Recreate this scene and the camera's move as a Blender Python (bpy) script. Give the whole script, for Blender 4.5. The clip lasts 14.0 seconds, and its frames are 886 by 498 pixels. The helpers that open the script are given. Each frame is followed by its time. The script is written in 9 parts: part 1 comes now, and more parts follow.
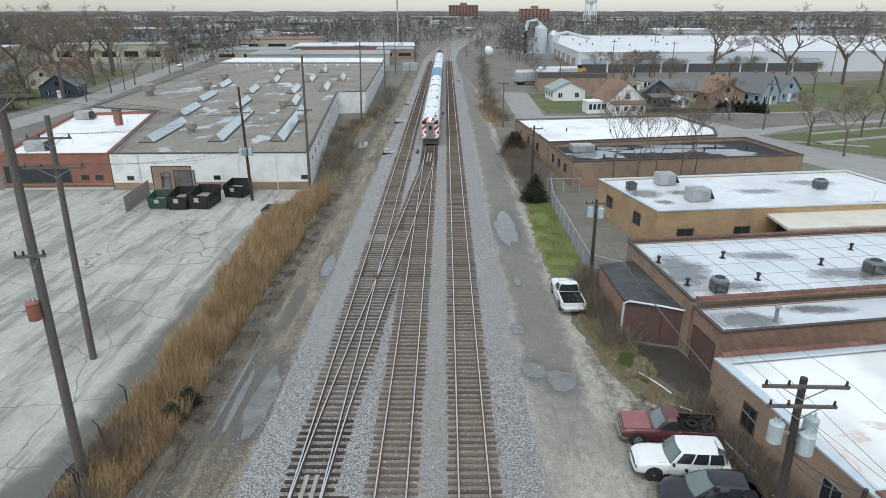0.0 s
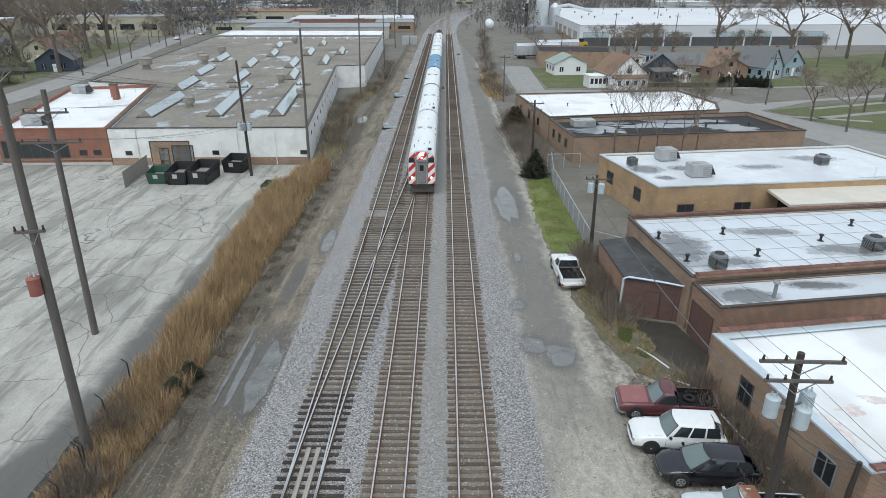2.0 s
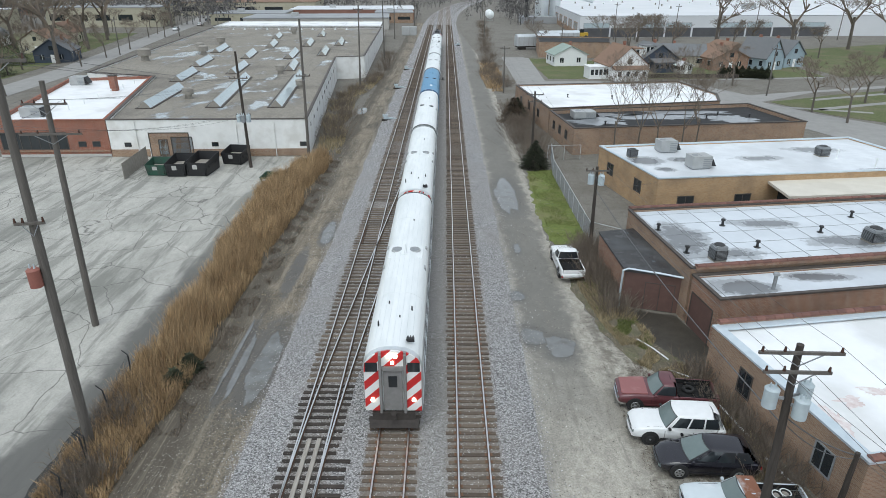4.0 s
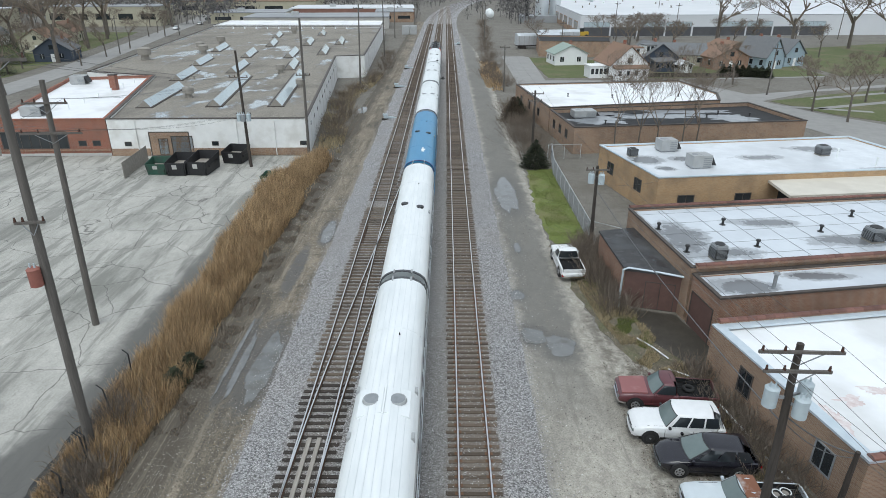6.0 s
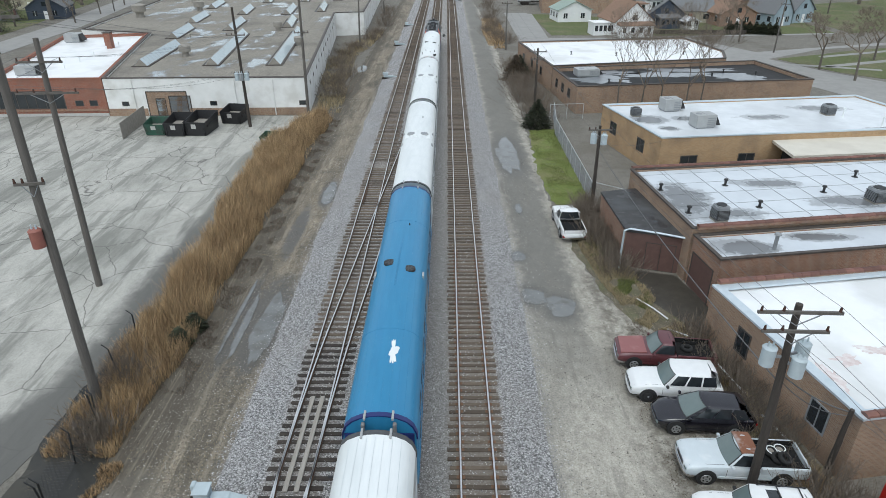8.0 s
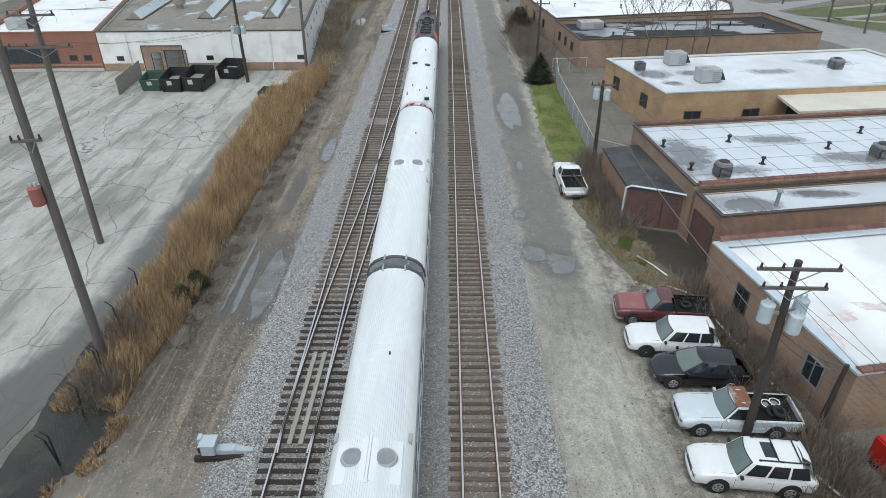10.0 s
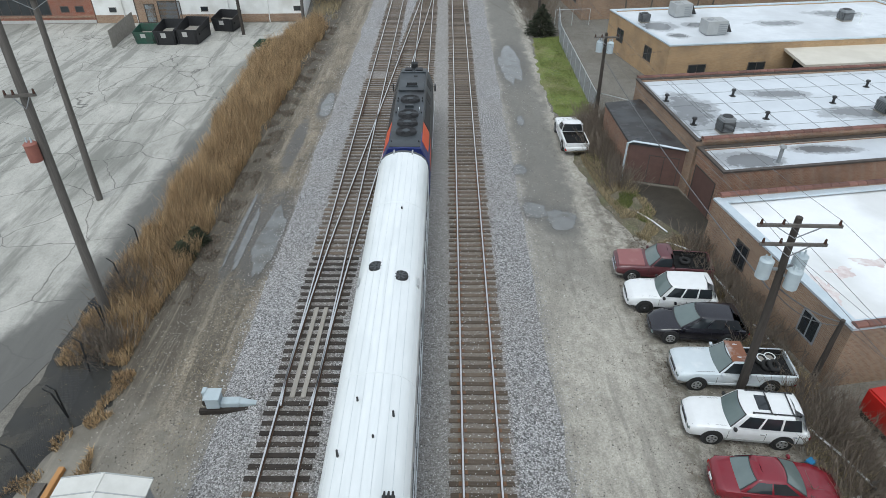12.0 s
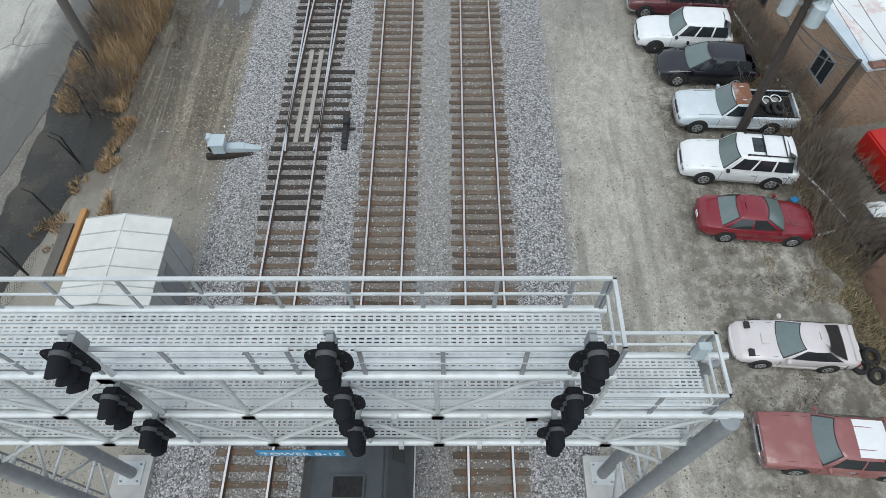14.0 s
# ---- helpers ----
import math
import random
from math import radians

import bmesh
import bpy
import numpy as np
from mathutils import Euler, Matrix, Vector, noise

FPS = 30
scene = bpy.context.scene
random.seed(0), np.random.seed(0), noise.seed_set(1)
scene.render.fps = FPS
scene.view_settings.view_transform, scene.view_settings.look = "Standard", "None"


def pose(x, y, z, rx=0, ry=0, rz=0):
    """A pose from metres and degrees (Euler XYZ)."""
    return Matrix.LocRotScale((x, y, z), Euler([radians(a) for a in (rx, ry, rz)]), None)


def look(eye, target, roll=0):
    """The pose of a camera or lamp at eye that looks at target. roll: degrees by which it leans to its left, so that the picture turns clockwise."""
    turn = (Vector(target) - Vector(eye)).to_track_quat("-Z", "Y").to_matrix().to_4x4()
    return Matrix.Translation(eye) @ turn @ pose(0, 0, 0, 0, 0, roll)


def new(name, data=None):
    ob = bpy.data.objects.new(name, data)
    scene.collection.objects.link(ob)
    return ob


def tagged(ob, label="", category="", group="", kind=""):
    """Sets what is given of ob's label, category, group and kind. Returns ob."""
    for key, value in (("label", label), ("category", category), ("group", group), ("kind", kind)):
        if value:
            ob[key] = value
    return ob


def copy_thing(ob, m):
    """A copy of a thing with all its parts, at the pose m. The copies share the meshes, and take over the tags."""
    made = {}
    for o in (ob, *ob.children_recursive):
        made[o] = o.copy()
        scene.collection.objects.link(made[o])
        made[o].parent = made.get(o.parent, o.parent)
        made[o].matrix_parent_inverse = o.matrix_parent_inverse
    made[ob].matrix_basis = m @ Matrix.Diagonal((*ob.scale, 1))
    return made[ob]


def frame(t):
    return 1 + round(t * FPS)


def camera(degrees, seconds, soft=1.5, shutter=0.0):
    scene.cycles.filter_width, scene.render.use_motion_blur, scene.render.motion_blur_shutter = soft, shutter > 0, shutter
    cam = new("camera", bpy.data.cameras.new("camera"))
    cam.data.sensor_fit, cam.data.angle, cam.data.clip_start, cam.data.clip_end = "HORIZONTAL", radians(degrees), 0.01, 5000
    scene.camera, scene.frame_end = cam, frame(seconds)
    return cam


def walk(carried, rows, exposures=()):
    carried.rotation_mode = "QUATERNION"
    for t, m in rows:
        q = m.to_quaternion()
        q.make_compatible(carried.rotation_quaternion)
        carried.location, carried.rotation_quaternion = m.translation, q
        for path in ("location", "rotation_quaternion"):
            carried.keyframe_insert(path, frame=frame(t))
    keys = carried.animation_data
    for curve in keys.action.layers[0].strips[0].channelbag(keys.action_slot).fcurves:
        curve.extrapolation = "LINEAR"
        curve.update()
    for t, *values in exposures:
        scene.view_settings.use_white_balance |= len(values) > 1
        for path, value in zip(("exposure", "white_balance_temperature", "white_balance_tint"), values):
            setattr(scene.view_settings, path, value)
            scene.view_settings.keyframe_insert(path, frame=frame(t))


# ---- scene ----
# ---- camera: a drone that hovers on one spot and tilts down ----
EYE = 21.7
PITCH, YAW = -20.86, 0.24
cam = camera(70.47, 14.0, soft=0.7)
TURNS = [  # seconds, change of pitch, pan to the right, roll
    (0.0, 0.0, 0.0, 0.0), (0.5, -0.08, 0.017, 0.015), (1.0, -0.46, 0.014, 0.015), (1.5, -1.33, 0.007, 0.029),
    (2.0, -2.22, 0.012, 0.041), (2.5, -2.92, 0.002, 0.021), (3.0, -2.98, 0.024, 0.037), (5.5, -2.97, 0.023, 0.031),
    (6.0, -3.05, 0.007, 0.028), (6.5, -3.73, -0.032, -0.018), (7.0, -4.71, -0.067, -0.021), (7.5, -5.63, -0.091, -0.06),
    (8.0, -6.60, -0.103, -0.063), (10.5, -11.47, -0.192, -0.163), (11.0, -12.45, -0.183, -0.176), (11.5, -13.45, -0.18, -0.165),
    (12.0, -14.48, -0.196, -0.177), (12.5, -16.45, -0.224, -0.168), (13.0, -22.39, -0.309, -0.22), (13.5, -30.11, -0.404, -0.406),
    (14.0, -37.49, -0.678, -0.881)]
walk(cam, [(t, pose(0, 0, EYE, 90 + PITCH + dp, 0, YAW - pan) @ pose(0, 0, 0, 0, 0, roll)) for t, dp, pan, roll in TURNS])

# ---- light: an even overcast sky ----
world = bpy.data.worlds.new("overcast")
scene.world = world
world.use_nodes = True
wn, wl = world.node_tree.nodes, world.node_tree.links
sky = wn.new("ShaderNodeTexSky")
sky.sky_type, sky.sun_disc = "NISHITA", False
sky.sun_elevation, sky.sun_rotation = radians(48), radians(200)
sky.air_density, sky.dust_density, sky.ozone_density = 1.0, 0.4, 3.0
grey = wn.new("ShaderNodeHueSaturation")
grey.inputs["Saturation"].default_value = 0.32
wl.new(sky.outputs[0], grey.inputs["Color"])
# an overcast sky is brightest overhead
up = wn.new("ShaderNodeSeparateXYZ")
wl.new(wn.new("ShaderNodeTexCoord").outputs["Generated"], up.inputs[0])
lift = wn.new("ShaderNodeMapRange")
lift.inputs["From Min"].default_value, lift.inputs["To Min"].default_value, lift.inputs["To Max"].default_value = 0.0, 0.62, 2.15
wl.new(up.outputs[2], lift.inputs["Value"])
dome = wn.new("ShaderNodeVectorMath")
dome.operation = "SCALE"
wl.new(grey.outputs[0], dome.inputs[0])
wl.new(lift.outputs[0], dome.inputs["Scale"])
tint = wn.new("ShaderNodeVectorMath")
tint.operation = "MULTIPLY"
tint.inputs[1].default_value = (0.962, 1.0, 0.985)
wl.new(dome.outputs[0], tint.inputs[0])
wl.new(tint.outputs[0], wn["Background"].inputs["Color"])
wn["Background"].inputs["Strength"].default_value = 0.17
sun = new("sun", bpy.data.lights.new("sun", "SUN"))
sun.data.energy, sun.data.angle, sun.data.color = 1.05, radians(30), (0.96, 1.0, 0.92)
sun.matrix_basis = look((0, 0, 60), (6, 22, 0))
scene.view_settings.exposure = 0.02
# ---- materials ----
def surf(name, c1, c2=None, scale=3.0, rough=0.8, bump=0.0, bscale=None, metal=0.0, spots=None, sscale=0.4, samount=0.5,
         ground=False, stretch=(1, 1, 1), island=0.0, spec=0.5, sharp=0.0, rvar=0.0, grain=None):
    """Two colours mixed by fine noise, stains by coarse noise, relief by a third."""
    m = bpy.data.materials.new(name)
    m.use_nodes = True
    n, l = m.node_tree.nodes, m.node_tree.links
    b = n["Principled BSDF"]
    b.inputs["Roughness"].default_value, b.inputs["Metallic"].default_value = rough, metal
    b.inputs["Specular IOR Level"].default_value = spec
    co = n.new("ShaderNodeTexCoord").outputs["Object"] if not ground else n.new("ShaderNodeNewGeometry").outputs["Position"]
    mp = n.new("ShaderNodeMapping")
    mp.inputs["Scale"].default_value = stretch
    l.new(co, mp.inputs["Vector"])
    c2 = c2 or tuple(v * 0.8 for v in c1)
    t = n.new("ShaderNodeTexNoise")
    t.inputs["Scale"].default_value, t.inputs["Detail"].default_value, t.inputs["Roughness"].default_value = scale, 5.0, 0.65
    l.new(mp.outputs[0], t.inputs["Vector"])
    r = n.new("ShaderNodeMapRange")
    r.inputs["From Min"].default_value, r.inputs["From Max"].default_value = 0.3 + sharp, 0.7 - sharp
    l.new(t.outputs["Fac"], r.inputs["Value"])
    x = n.new("ShaderNodeMix")
    x.data_type = "RGBA"
    x.inputs[6].default_value, x.inputs[7].default_value = (*c1, 1), (*c2, 1)
    l.new(r.outputs[0], x.inputs[0])
    out = x.outputs[2]
    if spots:
        s = n.new("ShaderNodeTexNoise")
        s.inputs["Scale"].default_value, s.inputs["Detail"].default_value = sscale, 6.0
        l.new(mp.outputs[0], s.inputs["Vector"])
        sr = n.new("ShaderNodeMapRange")
        sr.inputs["From Min"].default_value, sr.inputs["From Max"].default_value = 0.48, 0.66
        sr.inputs["To Max"].default_value = samount
        l.new(s.outputs["Fac"], sr.inputs["Value"])
        y = n.new("ShaderNodeMix")
        y.data_type = "RGBA"
        y.inputs[7].default_value = (*spots, 1)
        l.new(sr.outputs[0], y.inputs[0])
        l.new(out, y.inputs[6])
        out = y.outputs[2]
        if rvar:
            rv = n.new("ShaderNodeMapRange")
            rv.inputs["To Min"].default_value, rv.inputs["To Max"].default_value = rough, rough + rvar
            l.new(sr.outputs[0], rv.inputs["Value"])
            l.new(rv.outputs[0], b.inputs["Roughness"])
    grain = (0.35 if ground and bump >= 0.3 else 0.0) if grain is None else grain
    if grain:
        g1 = n.new("ShaderNodeTexNoise")
        g1.inputs["Scale"].default_value, g1.inputs["Detail"].default_value, g1.inputs["Roughness"].default_value = 11.0, 5.0, 0.86
        l.new(co, g1.inputs["Vector"])
        g2 = n.new("ShaderNodeMapRange")
        g2.inputs["From Min"].default_value, g2.inputs["From Max"].default_value = 0.39, 0.61
        g2.inputs["To Min"].default_value, g2.inputs["To Max"].default_value = 1 - grain, 1 + grain
        l.new(g1.outputs["Fac"], g2.inputs["Value"])
        g3 = n.new("ShaderNodeHueSaturation")
        l.new(g2.outputs[0], g3.inputs["Value"])
        l.new(out, g3.inputs["Color"])
        out = g3.outputs[0]
    if island:
        oi = n.new("ShaderNodeObjectInfo")
        gi = n.new("ShaderNodeNewGeometry")
        ad = n.new("ShaderNodeMath")
        l.new(oi.outputs["Random"], ad.inputs[0])
        l.new(gi.outputs["Random Per Island"], ad.inputs[1])
        fr = n.new("ShaderNodeMath")
        fr.operation = "FRACT"
        l.new(ad.outputs[0], fr.inputs[0])
        ir = n.new("ShaderNodeMapRange")
        ir.inputs["To Min"].default_value, ir.inputs["To Max"].default_value = 1 - island, 1 + island
        l.new(fr.outputs[0], ir.inputs["Value"])
        hv = n.new("ShaderNodeHueSaturation")
        l.new(ir.outputs[0], hv.inputs["Value"])
        l.new(out, hv.inputs["Color"])
        out = hv.outputs[0]
    l.new(out, b.inputs["Base Color"])
    if bump:
        h = n.new("ShaderNodeTexNoise")
        h.inputs["Scale"].default_value, h.inputs["Detail"].default_value = bscale or scale * 2, 4.0
        l.new(mp.outputs[0], h.inputs["Vector"])
        bp = n.new("ShaderNodeBump")
        bp.inputs["Strength"].default_value, bp.inputs["Distance"].default_value = bump, 0.05
        l.new(h.outputs["Fac"], bp.inputs["Height"])
        l.new(bp.outputs[0], b.inputs["Normal"])
    return m


def stone_mat(name, c1, c2, size, dirt, damount, dscale=0.3, bump=0.8):
    """Loose crushed stone: a cell of its own tone for each stone, shade painted into the gaps, dirt in patches."""
    m = bpy.data.materials.new(name)
    m.use_nodes = True
    n, l = m.node_tree.nodes, m.node_tree.links
    b = n["Principled BSDF"]
    b.inputs["Roughness"].default_value = 0.85
    co = n.new("ShaderNodeNewGeometry").outputs["Position"]
    v = n.new("ShaderNodeTexVoronoi")
    v.inputs["Scale"].default_value = 1 / size
    l.new(co, v.inputs["Vector"])
    sp = n.new("ShaderNodeSeparateColor")
    l.new(v.outputs["Color"], sp.inputs[0])
    x = n.new("ShaderNodeMix")
    x.data_type = "RGBA"
    x.inputs[6].default_value, x.inputs[7].default_value = (*c1, 1), (*c2, 1)
    l.new(sp.outputs[0], x.inputs[0])
    # cells darken towards their edges: the shade between stones, put into the colour
    gap_shade = n.new("ShaderNodeMapRange")
    gap_shade.inputs["From Min"].default_value, gap_shade.inputs["From Max"].default_value = 0.25, 0.75
    gap_shade.inputs["To Min"].default_value, gap_shade.inputs["To Max"].default_value = 1.0, 0.45
    l.new(v.outputs["Distance"], gap_shade.inputs["Value"])
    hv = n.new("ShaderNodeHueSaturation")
    l.new(gap_shade.outputs[0], hv.inputs["Value"])
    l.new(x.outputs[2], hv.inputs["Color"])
    s = n.new("ShaderNodeTexNoise")
    s.inputs["Scale"].default_value, s.inputs["Detail"].default_value = dscale, 7.0
    l.new(co, s.inputs["Vector"])
    sr = n.new("ShaderNodeMapRange")
    sr.inputs["From Min"].default_value, sr.inputs["From Max"].default_value = 0.30, 0.75
    sr.inputs["To Max"].default_value = damount
    l.new(s.outputs["Fac"], sr.inputs["Value"])
    y = n.new("ShaderNodeMix")
    y.data_type = "RGBA"
    y.inputs[7].default_value = (*dirt, 1)
    l.new(sr.outputs[0], y.inputs[0])
    l.new(hv.outputs[0], y.inputs[6])
    l.new(y.outputs[2], b.inputs["Base Color"])
    bp = n.new("ShaderNodeBump")
    bp.invert = True
    bp.inputs["Strength"].default_value, bp.inputs["Distance"].default_value = bump, size * 0.6
    l.new(v.outputs["Distance"], bp.inputs["Height"])
    l.new(bp.outputs[0], b.inputs["Normal"])
    return m


def lot_mat(name, c1, c2, stain, crack):
    """Old concrete: blotches, long wet streaks, a web of dark cracks."""
    m = surf(name, c1, c2, 0.9, 0.85, 0.15, 20, ground=True, spots=stain, sscale=0.16, samount=0.55, stretch=(1, 0.5, 1), grain=0.16)
    n, l = m.node_tree.nodes, m.node_tree.links
    b = n["Principled BSDF"]
    base = b.inputs["Base Color"].links[0].from_socket
    co = n.new("ShaderNodeNewGeometry").outputs["Position"]
    mp = n.new("ShaderNodeMapping")
    mp.inputs["Rotation"].default_value, mp.inputs["Scale"].default_value = (0, 0, radians(24)), (0.85, 0.10, 1)
    l.new(co, mp.inputs["Vector"])
    s = n.new("ShaderNodeTexNoise")
    s.inputs["Scale"].default_value, s.inputs["Detail"].default_value, s.inputs["Roughness"].default_value = 0.9, 8.0, 0.7
    l.new(mp.outputs[0], s.inputs["Vector"])
    sr = n.new("ShaderNodeMapRange")
    sr.inputs["From Min"].default_value, sr.inputs["From Max"].default_value, sr.inputs["To Max"].default_value = 0.49, 0.58, 0.62
    l.new(s.outputs["Fac"], sr.inputs["Value"])
    x = n.new("ShaderNodeMix")
    x.data_type = "RGBA"
    x.inputs[7].default_value = (*stain, 1)
    l.new(sr.outputs[0], x.inputs[0])
    l.new(base, x.inputs[6])
    w = n.new("ShaderNodeTexNoise")
    w.inputs["Scale"].default_value, w.inputs["Detail"].default_value = 0.45, 4.0
    l.new(co, w.inputs["Vector"])
    ad = n.new("ShaderNodeMix")
    ad.data_type = "VECTOR"
    ad.inputs[0].default_value = 0.5
    l.new(co, ad.inputs[4])
    sc = n.new("ShaderNodeVectorMath")
    sc.operation = "SCALE"
    sc.inputs["Scale"].default_value = 1.3
    l.new(w.outputs["Color"], sc.inputs[0])
    va = n.new("ShaderNodeVectorMath")
    l.new(co, va.inputs[0])
    l.new(sc.outputs[0], va.inputs[1])
    v = n.new("ShaderNodeTexVoronoi")
    v.feature = "DISTANCE_TO_EDGE"
    v.inputs["Scale"].default_value = 0.21
    l.new(va.outputs[0], v.inputs["Vector"])
    vr = n.new("ShaderNodeMapRange")
    vr.inputs["From Min"].default_value, vr.inputs["From Max"].default_value = 0.002, 0.009
    vr.inputs["To Min"].default_value, vr.inputs["To Max"].default_value = 0.7, 0.0
    l.new(v.outputs["Distance"], vr.inputs["Value"])
    y = n.new("ShaderNodeMix")
    y.data_type = "RGBA"
    y.inputs[7].default_value = (*crack, 1)
    l.new(vr.outputs[0], y.inputs[0])
    l.new(x.outputs[2], y.inputs[6])
    l.new(y.outputs[2], b.inputs["Base Color"])
    n.remove(ad)
    return m


def calc(m, op, a, b=None):
    """One step of arithmetic in a material; a and b are sockets or numbers."""
    k = m.node_tree.nodes.new("ShaderNodeMath")
    k.operation = op
    for i, q in enumerate((a, b)):
        if q is None:
            continue
        if isinstance(q, (int, float)):
            k.inputs[i].default_value = q
        else:
            m.node_tree.links.new(q, k.inputs[i])
    return k.outputs[0]


def rise(m, value, a, b, top=1.0):
    """0 where value is a, top where it is b, smooth between."""
    k = m.node_tree.nodes.new("ShaderNodeMapRange")
    k.interpolation_type = "SMOOTHSTEP"
    k.inputs["From Min"].default_value, k.inputs["From Max"].default_value = min(a, b), max(a, b)
    k.inputs["To Min"].default_value, k.inputs["To Max"].default_value = (0.0, top) if a < b else (top, 0.0)
    m.node_tree.links.new(value, k.inputs["Value"])
    return k.outputs[0]


def place(m):
    """Position, and its x and y."""
    n, l = m.node_tree.nodes, m.node_tree.links
    co = n.new("ShaderNodeNewGeometry").outputs["Position"]
    sp = n.new("ShaderNodeSeparateXYZ")
    l.new(co, sp.inputs[0])
    return co, sp.outputs[0], sp.outputs[1]


def ragged(m, co, scale, detail=7.0, stretch=(1, 1, 1), rough=0.65):
    """Noise from about -1 to 1."""
    n, l = m.node_tree.nodes, m.node_tree.links
    mp = n.new("ShaderNodeMapping")
    mp.inputs["Scale"].default_value = stretch
    l.new(co, mp.inputs["Vector"])
    t = n.new("ShaderNodeTexNoise")
    t.inputs["Scale"].default_value, t.inputs["Detail"].default_value, t.inputs["Roughness"].default_value = scale, detail, rough
    l.new(mp.outputs[0], t.inputs["Vector"])
    return calc(m, "MULTIPLY", calc(m, "SUBTRACT", t.outputs["Fac"], 0.5), 3.2)


def lay(m, mask, colour, rough=None):
    """Lay another colour, and gloss, over the material where mask is 1."""
    n, l = m.node_tree.nodes, m.node_tree.links
    b = n["Principled BSDF"]
    x = n.new("ShaderNodeMix")
    x.data_type = "RGBA"
    x.inputs[7].default_value = (*colour, 1)
    l.new(mask, x.inputs[0])
    l.new(b.inputs["Base Color"].links[0].from_socket, x.inputs[6])
    l.new(x.outputs[2], b.inputs["Base Color"])
    if rough is not None:
        r = n.new("ShaderNodeMix")
        r.inputs[3].default_value = rough
        if b.inputs["Roughness"].is_linked:
            l.new(b.inputs["Roughness"].links[0].from_socket, r.inputs[2])
        else:
            r.inputs[2].default_value = b.inputs["Roughness"].default_value
        l.new(mask, r.inputs[0])
        l.new(r.outputs[0], b.inputs["Roughness"])


def near_spots(m, co, spots):
    """Distance from the nearest of several ellipses, 1 on the edge."""
    n, l = m.node_tree.nodes, m.node_tree.links
    d = None
    for x, y, rx, ry in spots:
        mp = n.new("ShaderNodeMapping")
        mp.inputs["Location"].default_value, mp.inputs["Scale"].default_value = (-x / rx, -y / ry, 0), (1 / rx, 1 / ry, 0)
        l.new(co, mp.inputs["Vector"])
        ln = n.new("ShaderNodeVectorMath")
        ln.operation = "LENGTH"
        l.new(mp.outputs[0], ln.inputs[0])
        d = ln.outputs["Value"] if d is None else calc(m, "MINIMUM", d, ln.outputs["Value"])
    return d


def wet_roof(m, damp, water, scale, thr, thr2, stretch=(1, 1, 1)):
    """Rain lying on a flat roof: damp round shallow water, the mirrored sky painted into the water's colour."""
    co, x, y = place(m)
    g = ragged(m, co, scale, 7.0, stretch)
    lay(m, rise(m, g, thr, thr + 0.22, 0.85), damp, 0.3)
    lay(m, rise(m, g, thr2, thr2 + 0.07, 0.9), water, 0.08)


def brick_mat(name, c1, c2, mortar, axis="x", stain=(0.1, 0.08, 0.07)):
    """Brickwork in courses of 0.08 m on walls along x or y."""
    m = bpy.data.materials.new(name)
    m.use_nodes = True
    n, l = m.node_tree.nodes, m.node_tree.links
    b = n["Principled BSDF"]
    b.inputs["Roughness"].default_value = 0.9
    g = n.new("ShaderNodeNewGeometry")
    s = n.new("ShaderNodeSeparateXYZ")
    l.new(g.outputs["Position"], s.inputs[0])
    ad = n.new("ShaderNodeMath")
    l.new(s.outputs[0], ad.inputs[0])
    l.new(s.outputs[1], ad.inputs[1])
    c = n.new("ShaderNodeCombineXYZ")
    l.new(ad.outputs[0], c.inputs[0])
    l.new(s.outputs[2], c.inputs[1])
    t = n.new("ShaderNodeTexBrick")
    t.inputs["Scale"].default_value, t.inputs["Brick Width"].default_value, t.inputs["Row Height"].default_value = 1.0, 0.21, 0.075
    t.inputs["Mortar Size"].default_value, t.inputs["Bias"].default_value = 0.008, 0.0
    t.inputs["Color1"].default_value, t.inputs["Color2"].default_value, t.inputs["Mortar"].default_value = (*c1, 1), (*c2, 1), (*mortar, 1)
    l.new(c.outputs[0], t.inputs["Vector"])
    z = n.new("ShaderNodeTexNoise")
    z.inputs["Scale"].default_value, z.inputs["Detail"].default_value = 0.6, 6.0
    l.new(g.outputs["Position"], z.inputs["Vector"])
    r = n.new("ShaderNodeMapRange")
    r.inputs["From Min"].default_value, r.inputs["From Max"].default_value, r.inputs["To Max"].default_value = 0.45, 0.7, 0.35
    l.new(z.outputs["Fac"], r.inputs["Value"])
    x = n.new("ShaderNodeMix")
    x.data_type = "RGBA"
    x.inputs[7].default_value = (*stain, 1)
    l.new(r.outputs[0], x.inputs[0])
    l.new(t.outputs["Color"], x.inputs[6])
    l.new(x.outputs[2], b.inputs["Base Color"])
    bp = n.new("ShaderNodeBump")
    bp.invert = True
    bp.inputs["Strength"].default_value, bp.inputs["Distance"].default_value = 0.5, 0.01
    l.new(t.outputs["Fac"], bp.inputs["Height"])
    l.new(bp.outputs[0], b.inputs["Normal"])
    return m


